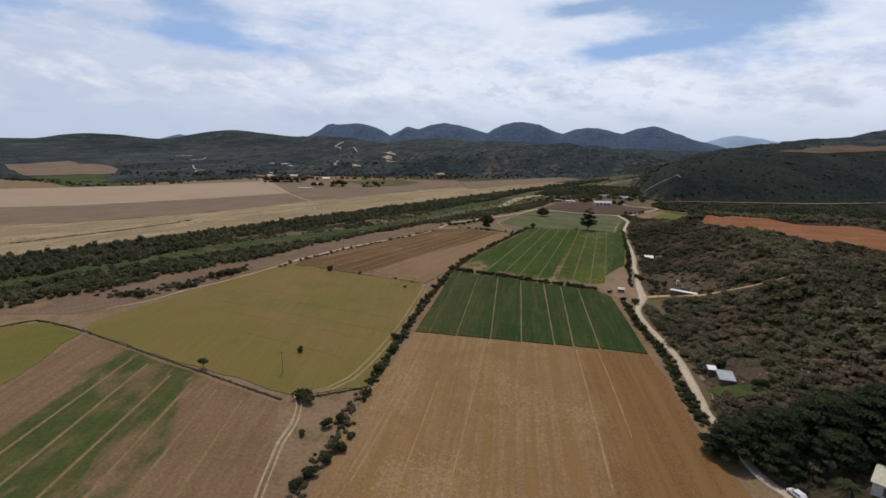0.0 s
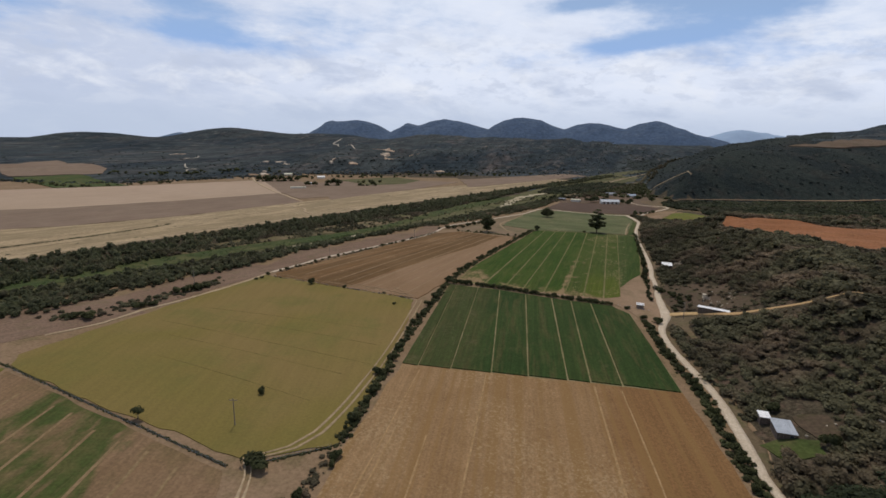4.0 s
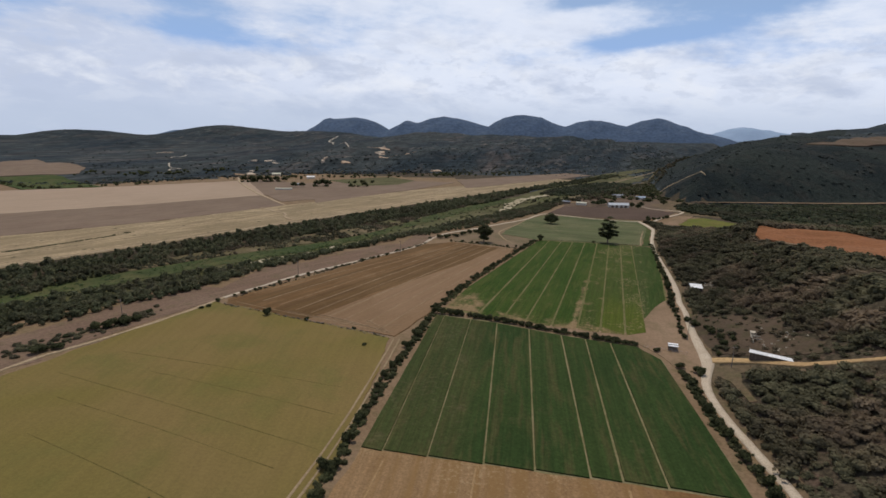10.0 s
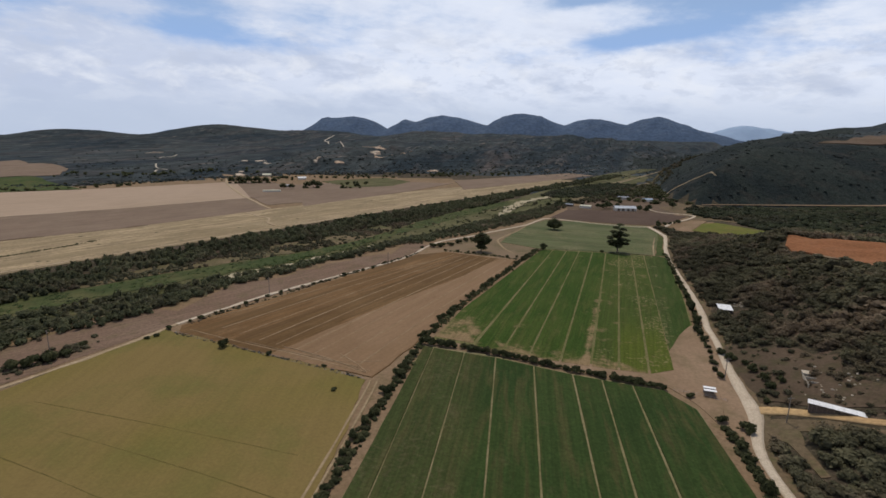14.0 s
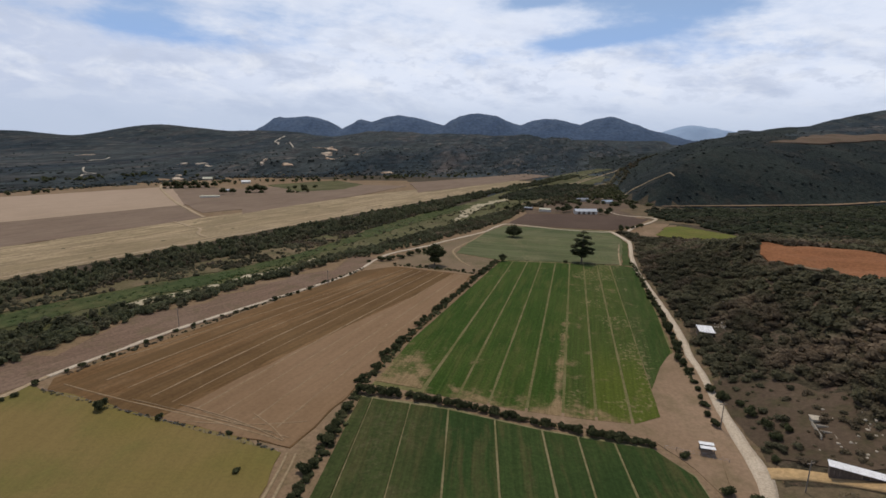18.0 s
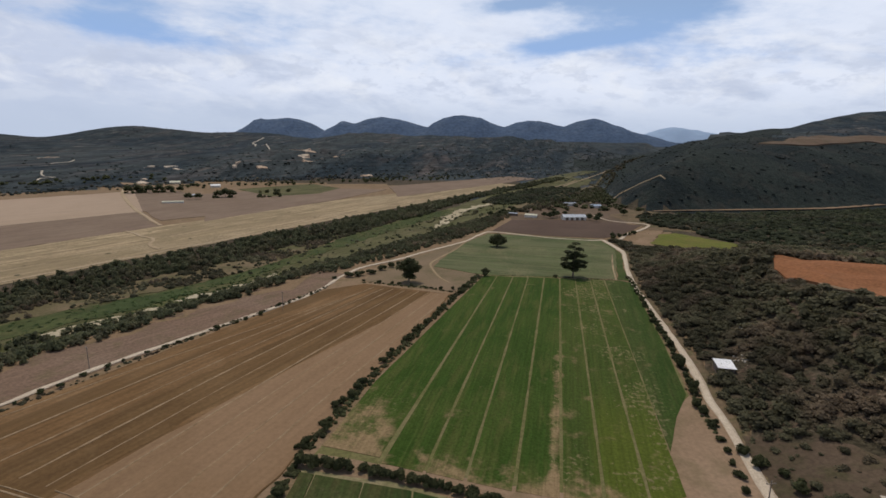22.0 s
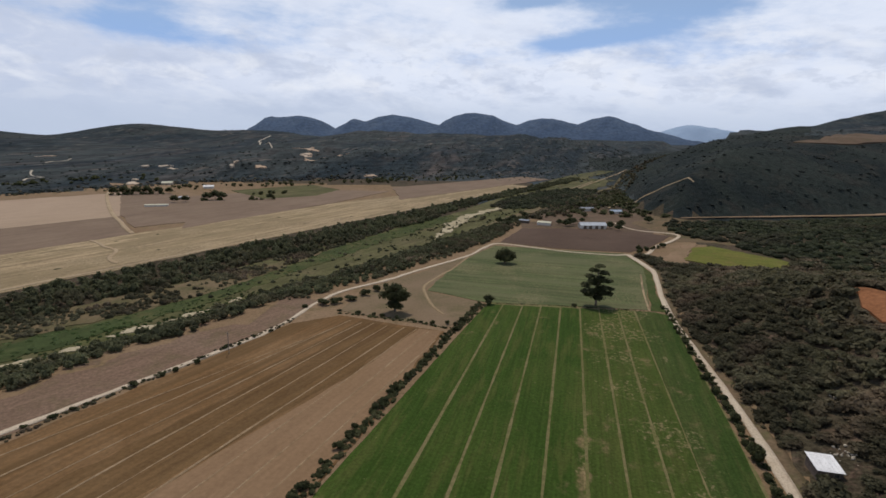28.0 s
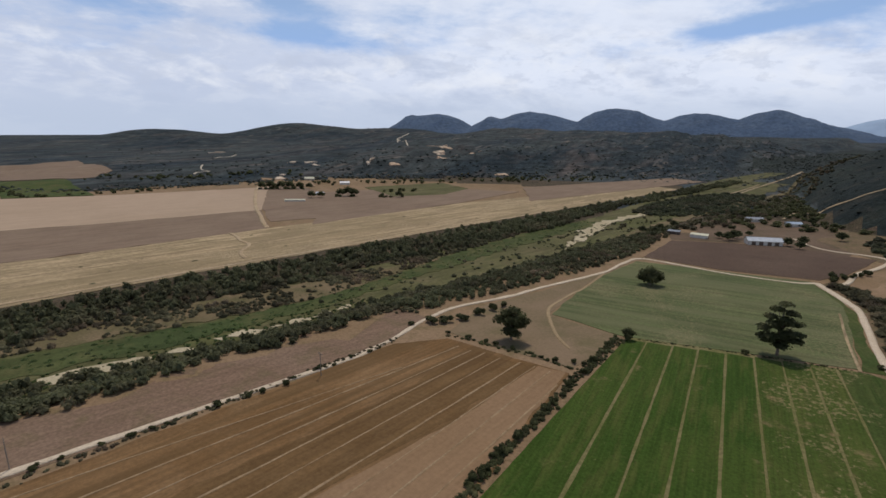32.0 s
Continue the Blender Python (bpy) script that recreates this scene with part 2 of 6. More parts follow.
PLOUGH_DARK = soil("dark_ploughed_soil", (0.132, 0.080, 0.037), (0.112, 0.066, 0.029), (0.150, 0.096, 0.048), grit=(0.82, 1.16), rows=(66, 1.7, 0.16), row_tint=(0.098, 0.058, 0.026), patch=0.35)
HARROWED = soil("harrowed_soil", (0.212, 0.136, 0.079), (0.194, 0.123, 0.069), (0.226, 0.148, 0.087), rows=(70, 1.4, 0.07), patch=0.3, grit=(0.88, 1.1))


def worn_crop(name, a, b, c, heading, lanes, dry, soil_tone, front=None):
    """A crop that thins out in long patches along its rows, most of all within some lanes (offsets across the rows)."""
    m = Nodes(name)
    along = m.turned(-heading, 0.05, 0.35)
    col = m.mix(m.ramp(m.noise(0.03, 3, 0.5, 0.6), 0.36, 0.64), a, b)
    col = m.mix(m.ramp(m.noise(1.0, 4, 0.6, 0.3, along), 0.46, 0.68, 0.0, 0.75), col, c)
    sep = m.nt.nodes.new("ShaderNodeSeparateXYZ")
    m.set(sep.inputs[0], m.turned(-heading))
    across = m.math("MULTIPLY", sep.outputs[1], -1.0)
    lane = m.math("MULTIPLY", m.ramp(across, lanes[0], lanes[1]), m.ramp(across, lanes[3], lanes[2]))
    col = m.mix(m.math("MULTIPLY", lane, 0.35), col, c)
    fleck = m.math("ADD", m.noise(0.62, 6, 0.74), m.math("MULTIPLY", m.ramp(m.noise(0.045, 3, 0.5), 0.40, 0.62), m.math("MULTIPLY", lane, 0.14)))
    worn = m.math("ADD", m.noise(0.10, 6, 0.68), m.math("MULTIPLY", lane, 0.03))
    if front:
        start, corner, rut, lush = front
        u = sep.outputs[0]
        rough_u = m.math("ADD", u, m.math("MULTIPLY", m.math("SUBTRACT", m.noise(0.12, 5, 0.65), 0.5), 30.0))
        lushness = m.math("MULTIPLY", m.ramp(u, start + 62, start + 22), m.ramp(across, lush - 4, lush + 3))
        col = m.mix(m.math("MULTIPLY", lushness, 0.8), col, (0.074, 0.092, 0.014))
        bare = m.ramp(rough_u, start + 12, start - 2, 0.0, 0.24)
        in_corner = m.math("MULTIPLY", m.ramp(across, corner + 8, corner - 4), m.ramp(rough_u, start + 48, start + 14, 0.0, 0.20))
        in_rut = m.math("MULTIPLY", m.math("MULTIPLY", m.ramp(across, rut - 2.6, rut - 0.4), m.ramp(across, rut + 2.6, rut + 0.4)), m.ramp(rough_u, start + 110, start + 40, 0.04, 0.20))
        worn = m.math("ADD", worn, m.math("ADD", bare, m.math("ADD", in_corner, in_rut)))
        fleck = m.math("ADD", fleck, m.math("MULTIPLY", m.math("ADD", in_corner, in_rut), 0.5))
    col = m.mix(m.ramp(fleck, 0.62, 0.75, 0.0, 0.7), col, dry)
    col = m.mix(m.ramp(worn, 0.58, 0.84, 0.0, 0.9), col, soil_tone)
    grain = m.noise(1.3, 5, 0.7)
    col = m.scaled(col, m.ramp(grain, 0.25, 0.75, 0.74, 1.24))
    col = m.scaled(col, m.ramp(m.noise(1.0, 3, 0.6, 0.0, m.turned(-heading, 0.035, 1.6)), 0.3, 0.7, 0.87, 1.13))
    m.bump(grain, 0.5, 0.25)
    return m.done(col)


CROP_DARK = worn_crop("dark_crop", (0.026, 0.046, 0.013), (0.033, 0.053, 0.015), (0.066, 0.062, 0.024), 91, (-46, -38, -16, -8), (0.075, 0.070, 0.032), (0.10, 0.080, 0.042))
CROP_BRIGHT = worn_crop("bright_crop", (0.031, 0.058, 0.010), (0.042, 0.067, 0.013), (0.066, 0.077, 0.020), 80.5, (-35, -25, -4, 4), (0.22, 0.175, 0.09), (0.225, 0.155, 0.085), (283, -74, -30.5, -20))
CROP_EDGE = worn_crop("edge_crop", (0.031, 0.055, 0.012), (0.040, 0.063, 0.015), (0.058, 0.069, 0.021), 80.5, (-35, -25, -4, 4), (0.20, 0.165, 0.085), (0.225, 0.155, 0.085), (300, -74, -90, 60))
CROP_PALE = soil("grazed_pasture", (0.074, 0.090, 0.039), (0.091, 0.103, 0.046), (0.145, 0.132, 0.073), rows=(-9, 3.0, 0.2), row_tint=(0.113, 0.116, 0.060), mid=0.06, patch=0.38, fleck=((0.20, 0.165, 0.095), 0.03, 0.55))
MEADOW = soil("olive_meadow", (0.152, 0.121, 0.036), (0.176, 0.127, 0.048), (0.122, 0.113, 0.034), big=0.014, mid=0.03, fine=1.2, patch=0.8, grit=(0.90, 1.09), rows=(100, 2.2, 0.04))


def strip_crop():
    """Bare soil on which a young crop has come up in soft-edged drifts along the rows, in the middle lanes most."""
    m = Nodes("patchy_young_crop")
    col = m.mix(m.ramp(m.noise(0.022, 3, 0.5, 0.6), 0.36, 0.64), (0.168, 0.108, 0.060), (0.184, 0.120, 0.070))
    col = m.mix(m.ramp(m.noise(0.05, 5, 0.62), 0.46, 0.70, 0.0, 0.55), col, (0.108, 0.085, 0.036))
    sep = m.nt.nodes.new("ShaderNodeSeparateXYZ")
    m.set(sep.inputs[0], m.turned(-101))
    across = m.math("MULTIPLY", sep.outputs[1], -1.0)
    lane = m.math("MULTIPLY", m.ramp(across, -118, -100), m.ramp(across, -48, -80))
    drift = m.noise(1.0, 4, 0.62, 0.5, m.turned(-101, 0.030, 0.075))
    grown = m.math("ADD", drift, m.math("MULTIPLY", lane, 0.35))
    grown = m.math("ADD", grown, m.math("MULTIPLY", m.noise(0.5, 5, 0.7), 0.12))
    green = m.mix(m.ramp(m.noise(0.12, 4, 0.6), 0.4, 0.65), (0.042, 0.064, 0.016), (0.072, 0.076, 0.025))
    col = m.mix(m.ramp(grown, 0.72, 0.92, 0.0, 0.92), col, green)
    grain = m.noise(1.1, 5, 0.7)
    col = m.scaled(col, m.ramp(grain, 0.25, 0.75, 0.78, 1.2))
    col = m.scaled(col, m.ramp(m.noise(1.0, 3, 0.6, 0.0, m.turned(-101, 0.035, 0.6)), 0.3, 0.7, 0.9, 1.1))
    m.bump(grain, 0.5, 0.25)
    return m.done(col)


GREEN_STRIP = strip_crop()
YOUNG_GREEN = soil("young_green_crop", (0.042, 0.062, 0.018), (0.060, 0.074, 0.023), (0.10, 0.088, 0.042), rows=(101, 1.4, 0.12), mid=0.09, big=0.04, patch=0.75)
BANK = soil("dry_river_bank", (0.160, 0.120, 0.072), (0.112, 0.092, 0.048), (0.076, 0.074, 0.034), mid=0.1, big=0.05, patch=0.8)
LIME_FIELD = soil("lime_meadow", (0.112, 0.108, 0.022), (0.145, 0.120, 0.036), (0.150, 0.116, 0.048), big=0.03, patch=0.6, grit=(0.88, 1.1))
VALLEY_GREEN = soil("valley_green_meadow", (0.100, 0.112, 0.024), (0.125, 0.122, 0.030), (0.150, 0.118, 0.045), rows=(-25, 5.0, 0.12), big=0.03, patch=0.6)
DARK_TILTH = soil("dark_tilth", (0.084, 0.057, 0.043), (0.098, 0.068, 0.051), (0.070, 0.050, 0.038), rows=(-8, 2.0, 0.08), patch=0.4)
FARM_EARTH = soil("dark_farm_earth", (0.115, 0.080, 0.056), (0.130, 0.092, 0.064), (0.085, 0.070, 0.042), big=0.03, mid=0.08, patch=0.8)
TAN = soil("bare_tan_ground", (0.258, 0.178, 0.116), (0.215, 0.146, 0.092), (0.155, 0.118, 0.066), mid=0.09, patch=0.75, grit=(0.84, 1.16))
PADDOCK = soil("dry_paddock_earth", (0.188, 0.136, 0.088), (0.160, 0.120, 0.074), (0.110, 0.096, 0.048), big=0.04, mid=0.07, patch=0.7, grit=(0.86, 1.12))
VELD = soil("grey_brown_veld", (0.160, 0.106, 0.074), (0.175, 0.12, 0.085), (0.125, 0.096, 0.055), rows=(60, 2.5, 0.1), patch=0.7)
STRAW = soil("straw_stubble", (0.290, 0.222, 0.136), (0.250, 0.188, 0.112), (0.190, 0.152, 0.084), rows=(62.6, 4.0, 0.3), row_tint=(0.205, 0.158, 0.092), big=0.012, mid=0.05, fine=0.35, fleck=((0.40, 0.315, 0.205), 0.012, 0.6))
PLAIN_BROWN = soil("brown_fallow", (0.172, 0.124, 0.090), (0.188, 0.138, 0.10), (0.155, 0.115, 0.075), rows=(62.6, 6.0, 0.10), fine=0.3, patch=0.2, grit=(0.93, 1.06))
BEIGE = soil("beige_fallow", (0.335, 0.252, 0.182), (0.315, 0.236, 0.168), (0.27, 0.19, 0.125), big=0.008, rows=(62.6, 8.0, 0.05), fine=0.25, patch=0.12, grit=(0.96, 1.04))
RED_SOIL = soil("red_soil", (0.225, 0.098, 0.046), (0.245, 0.112, 0.056), (0.18, 0.086, 0.040), rows=(-35, 2.5, 0.08))
VERGE = soil("verge", (0.15, 0.105, 0.065), (0.12, 0.09, 0.055), (0.085, 0.082, 0.036), big=0.05, mid=0.2, patch=0.85)
YARD = soil("trodden_yard", (0.078, 0.056, 0.038), (0.098, 0.070, 0.048), (0.056, 0.052, 0.025), big=0.05, mid=0.15, patch=0.8)
GRAVEL = soil("pale_gravel", (0.50, 0.42, 0.32), (0.46, 0.38, 0.285), (0.38, 0.30, 0.215), big=0.08, mid=0.4, fine=2.5, patch=0.5)
DITCH = soil("dark_ditch_earth", (0.030, 0.027, 0.016), (0.040, 0.035, 0.020), (0.028, 0.034, 0.014), big=0.08, mid=0.4, patch=0.6)
ORANGE_DIRT = soil("orange_dirt", (0.42, 0.285, 0.14), (0.38, 0.25, 0.125), (0.33, 0.23, 0.13), mid=0.2, patch=0.4)
GRASS_TRACK = soil("grassy_wheel_track", (0.125, 0.118, 0.046), (0.160, 0.138, 0.066), (0.080, 0.092, 0.028), big=0.06, mid=0.3, patch=0.6)
TRAM = soil("bare_wheel_track", (0.18, 0.16, 0.08), (0.23, 0.195, 0.11), (0.105, 0.105, 0.045), big=0.06, mid=0.3, patch=0.7)
PALE_TRACK = soil("pale_wheel_track", (0.285, 0.215, 0.13), (0.25, 0.185, 0.11), (0.21, 0.15, 0.088), big=0.06, mid=0.3, patch=0.5)
STUBBLE_LINE = soil("stubble_wheel_track", (0.31, 0.205, 0.105), (0.28, 0.182, 0.088), (0.22, 0.14, 0.064), big=0.08, mid=0.25, patch=0.7)
PLOUGH_LINE = soil("pale_plough_track", (0.27, 0.195, 0.12), (0.235, 0.165, 0.098), (0.17, 0.115, 0.06), big=0.08, mid=0.25, patch=0.8)
MEADOW_LINE = soil("worn_meadow_line", (0.112, 0.090, 0.028), (0.125, 0.10, 0.034), (0.15, 0.12, 0.04), big=0.08, mid=0.25, patch=0.8)
STRIP_LINE = soil("bare_strip_soil", (0.215, 0.150, 0.082), (0.195, 0.135, 0.072), (0.155, 0.112, 0.055), big=0.06, mid=0.3, patch=0.6)
DIRT_TRACK = soil("pale_dirt_track", (0.36, 0.28, 0.185), (0.32, 0.24, 0.15), (0.24, 0.18, 0.11), big=0.06, mid=0.3, patch=0.6)
REEDS = soil("reed_bed", (0.044, 0.060, 0.022), (0.064, 0.074, 0.028), (0.115, 0.10, 0.045), rows=(62, 5.0, 0.18), mid=0.06, fine=0.7, patch=0.6)
RIVER_GRASS = soil("river_meadow", (0.072, 0.074, 0.030), (0.095, 0.09, 0.042), (0.12, 0.098, 0.056), rows=(62, 5.0, 0.22), mid=0.04, fine=0.5, patch=0.7)
SAND = soil("river_sand", (0.40, 0.345, 0.24), (0.34, 0.29, 0.19), (0.22, 0.19, 0.11), mid=0.12, patch=0.7)
BUSH_LEAF = foliage("bush_leaves", (0.058, 0.066, 0.028), (0.100, 0.106, 0.046), (0.125, 0.104, 0.060))
SCRUB_LEAF = foliage("scrub_leaves", (0.081, 0.078, 0.045), (0.138, 0.128, 0.073), (0.192, 0.138, 0.095), 0.05, 0.75, 0.75, 0.16, 0.36)
RIVER_LEAF = foliage("riverside_leaves", (0.078, 0.086, 0.045), (0.124, 0.128, 0.068), (0.146, 0.126, 0.078), 0.05, 0.6)
# hill leaves darkened and blued to match the painted cloud shadow below them
SHADOWED_HILL_LEAF = foliage("shadowed_hill_leaves", (0.028, 0.036, 0.034), (0.044, 0.053, 0.047), (0.056, 0.054, 0.049), 0.015, 0.7, 0.75, 0.045)
TREE_LEAF = foliage("tree_leaves", (0.050, 0.060, 0.026), (0.090, 0.097, 0.042), (0.100, 0.086, 0.046), 0.3, 0.35)
# bush green darkened in the colour for cloud shadow over the side valley
SHADOWED_VALLEY_LEAF = foliage("shadowed_valley_leaves", (0.040, 0.049, 0.026), (0.070, 0.080, 0.042), (0.085, 0.074, 0.050), 0.03, 0.6, 0.75, 0.09)
DARK_LEAF = foliage("conifer_leaves", (0.025, 0.037, 0.017), (0.050, 0.066, 0.029), (0.055, 0.056, 0.030), 0.2, 0.3)
BARK = plain("bark", (0.11, 0.085, 0.065), (0.19, 0.155, 0.125), 3.0, 0.9)
ROOF_WHITE = plain("white_sheet_roof", (0.78, 0.78, 0.78), (0.66, 0.66, 0.66), 0.6, 0.5, 0.0, 0.4)
ROOF_DULL = plain("dull_grey_sheet_roof", (0.22, 0.24, 0.27), (0.17, 0.19, 0.22), 0.4, 0.6, 0.1, 0.3)
ROOF_BLUE = plain("blue_grey_sheet_roof", (0.32, 0.39, 0.48), (0.25, 0.32, 0.41), 0.4, 0.5, 0.1, 0.4)
ROOF_GREY = plain("grey_sheet_roof", (0.42, 0.45, 0.49), (0.33, 0.36, 0.40), 0.6, 0.45, 0.2, 0.4)
ROOF_CREAM = plain("cream_sheet_roof", (0.55, 0.53, 0.40), (0.48, 0.47, 0.35), 0.5, 0.6)
WALL_DARK = plain("weathered_boards", (0.10, 0.075, 0.06), (0.15, 0.115, 0.09), 2.0, 0.9)
WALL_PALE = plain("limewashed_wall", (0.62, 0.59, 0.53), (0.52, 0.49, 0.43), 1.0, 0.9)
GLASS_DARK = plain("window_glass", (0.03, 0.035, 0.04), (0.05, 0.055, 0.06), 0.4, 0.15, 0.0, 0.5)
WOOD = plain("grey_timber", (0.20, 0.165, 0.13), (0.28, 0.235, 0.19), 4.0, 0.9)
STONE = plain("pale_stone", (0.48, 0.42, 0.33), (0.36, 0.31, 0.24), 2.0, 0.9)
CAR_WHITE = plain("white_car_paint", (0.78, 0.78, 0.78), (0.74, 0.74, 0.74), 0.5, 0.25, 0.0, 0.5, 0.0)
RUBBER = plain("tyre_rubber", (0.02, 0.02, 0.02), (0.03, 0.03, 0.03), 5, 0.9)
QUARRY_ROCK = soil("quarry_rock", (0.50, 0.42, 0.33), (0.46, 0.33, 0.23), (0.33, 0.22, 0.15), mid=0.05, fine=0.2)
# mountains and ridges: atmospheric haze painted in as blue, paler farther back
HAZED_MOUNTAIN = soil("hazed_far_mountain", (0.072, 0.106, 0.165), (0.062, 0.092, 0.145), (0.09, 0.12, 0.165), big=0.0025, mid=0.01, fine=0.04)
HAZE_PALE_MOUNTAIN = soil("haze_pale_mountain", (0.28, 0.37, 0.50), (0.27, 0.36, 0.49), (0.29, 0.38, 0.50), big=0.002, mid=0.01, fine=0.03, grit=(0.97, 1.03))
HAZE_BLUE_RIDGE = soil("haze_blue_ridge", (0.105, 0.150, 0.225), (0.095, 0.138, 0.205), (0.12, 0.16, 0.22), big=0.0025, mid=0.01, fine=0.04, grit=(0.9, 1.1))

# ---------------------------------------------------------------- the lie of the land
RS, RC = 0.46, 0.888            # the river's heading: along s = (RS, RC), across d = (RC, -RS)


def by_river(s, d):
    """A place s metres along the river and d across it (more is nearer to the fields)."""
    return (RS * s + RC * d, RC * s - RS * d)


ROAD = [(84, 40), (72, 92), (64.7, 113.8), (61.5, 120), (58.2, 146.5), (58.5, 153), (59.3, 172), (59.6, 190), (57.5, 206), (55.2, 224), (55.2, 240), (57.4, 249.3), (61.5, 262), (62.6, 275), (64, 289), (65.8, 302), (67.7, 317), (68.6, 328), (70.3, 338), (72.2, 350), (74.5, 368), (77.5, 405), (80.3, 440), (84, 467), (88.5, 490), (96, 524), (95.6, 535), (94, 552), (92, 566)]
ROAD_WIDTHS = [2.6, 2.6, 2.6, 2.5, 2.5, 2.6, 3.2, 2.8, 2.6, 2.5, 2.6, 3.0, 4.2, 3.6, 2.9, 2.6, 2.5, 2.5, 2.6, 3.0, 2.4, 2.3, 2.3, 2.4, 2.4, 2.8, 3.2, 3.2, 3.0]
HILL_FOOT = [(197.5, 1094), (158, 764), (178, 722), (275, 752), (386, 788), (501, 847), (900, 1000), (1500, 1250)]
HILL_BACK = [(197.5, 1094), (343, 1350), (587, 1750), (993, 2600)]
PLAIN_EDGE = [(-2400, -400), (-1300, 420), (-846, 690), (-665, 690), (-585, 780), (-500, 888), (-436, 985), (-235, 1089), (18, 1223), (200, 1480), (330, 1750), (700, 2700)]


def smooth_step(v, lo, hi):
    t = np.clip((v - lo) / (hi - lo), 0, 1)
    return t * t * (3 - 2 * t)


def beside(x, y, line):
    """Distance to a polyline, and on which side of its nearest piece (positive: to its left)."""
    best, side = np.full(np.shape(x), 1e9), np.zeros(np.shape(x))
    for (ax, ay), (bx, by) in zip(line, line[1:]):
        ux, uy = bx - ax, by - ay
        t = np.clip(((x - ax) * ux + (y - ay) * uy) / (ux * ux + uy * uy), 0, 1)
        ox, oy = x - ax - t * ux, y - ay - t * uy
        dist = np.hypot(ox, oy)
        turn = ux * (y - ay) - uy * (x - ax)
        near = dist < best - 1e-6
        best, side = np.where(near, dist, best), np.where(near, np.sign(turn), side)
    return best, side


def waves(x, y, size, seed=0.0):
    """Smooth unevenness between about -1 and 1, with a grain of that many metres."""
    k = 2 * math.pi / size
    a = np.sin(k * (x * 0.93 + y * 0.36) + seed) + np.sin(k * 1.31 * (x * -0.42 + y * 0.91) + 1.7 * seed + 1)
    b = np.sin(k * 1.9 * (x * 0.6 - y * 0.8) + 2.3 * seed + a * 0.7) + np.sin(k * 2.7 * (x * 0.2 + y * 0.98) + seed + 4 + a)
    return 0.33 * a + 0.17 * b


def height(x, y):
    """The ground's height; takes arrays."""
    x, y = np.asarray(x, float), np.asarray(y, float)
    d = RC * x - RS * y
    z = -6.0 * smooth_step(-d, 288, 312)
    # valley floor past the farm falls to the river's level
    z = z - 4.0 * smooth_step(y, 620, 900) * (1 - smooth_step(-d, 288, 312))
    # scrub slope beside the road, its flat top and its far end
    rx = np.interp(y, [p[1] for p in ROAD], [p[0] for p in ROAD])
    off = np.clip(x - rx - 2.5, 0, None)
    slope = 0.30 * np.clip(off, 0, 25) + 0.54 * np.clip(off - 25, 0, 33) + 0.03 * np.clip(off - 58, 0, 400)
    slope = slope * (0.9 + 0.1 * waves(x, y, 60, 2)) * (1 - smooth_step(y + 0.10 * off, 425, 548))
    z = z + slope + 2.0 * smooth_step(off, 25, 80) * smooth_step(y, 500, 560) * (1 - smooth_step(y, 900, 1000))
    # the cloud-shadowed hill across the side valley
    d1, s1 = beside(x, y, HILL_FOOT)
    d2, s2 = beside(x, y, HILL_BACK)
    inside = (s1 > 0) & (s2 < 0)
    deep = np.minimum(d1, d2)
    rise = np.sin(np.clip(deep / 187, 0, 1) * math.pi / 2) ** 0.77
    hill = 72.3 * rise * (1 + 0.10 * waves(x, y, 420, 1)) + 28 * np.clip((deep - 112) / 600, 0, 1) + 3.0 * waves(x, y, 90, 5) * rise
    hill = hill + 34 * np.exp(-((x - 1000) ** 2 + (y - 1600) ** 2) / 330.0**2) + 84 * np.exp(-((x - 1500) ** 2 + (y - 2250) ** 2) / 330.0**2)
    hill = hill + 3.5 * waves(x - 0.3 * y, 0.5 * y, 120, 3) * np.sin(np.clip(deep / 180, 0, 1) * math.pi)
    z = np.where(inside, z + hill, z)
    # uplands past the plain
    e, side = beside(x, y, PLAIN_EDGE)
    out = np.where(side > 0, e, 0.0)
    lean = smooth_step(x, -640, -430)
    up = (6 + 26 * lean) * np.sin(np.clip(out / 240, 0, 1) * math.pi / 2) + (15 + 19 * smooth_step(x / np.maximum(y, 1), -0.52, -0.34)) * np.sin(np.clip(out / 1350, 0, 1) * math.pi / 2)
    up = up * (1 + 0.13 * waves(x, y, 460, 3) + 0.13 * waves(x + 0.4 * y, y * 0.35, 190, 8) + 0.05 * waves(x, y, 80, 2))
    up = up * (1 - 0.85 * smooth_step(out, 1500, 2500)) * (1 - 0.6 * smooth_step(np.hypot(x, y), 2300, 3300))
    folds = waves(x - 0.25 * y, 0.45 * y, 135, 4) + 0.6 * waves(x - 0.2 * y, 0.4 * y, 62, 9)
    up = up + 10.0 * folds * smooth_step(out, 10, 90) * (1 - smooth_step(out, 260, 520)) * (0.3 + 0.7 * lean)
    for px, py, h, w in ((-1344, 2100, 66, 250), (-1010, 2280, 36, 260), (-1776, 1726, 34, 150), (-1650, 1840, 30, 130), (-2250, 1560, 4, 300), (-520, 2200, 14, 300), (160, 2150, 18, 330), (-1180, 1500, 26, 180), (-760, 1500, 16, 200), (-1480, 1300, 18, 200)):
        up = up + h * np.exp(-((x - px) ** 2 + (y - py) ** 2) / w**2)
    return z + np.where(side > 0, up, 0.0)


def height_at(x, y):
    return float(height(np.array([x]), np.array([y]))[0])


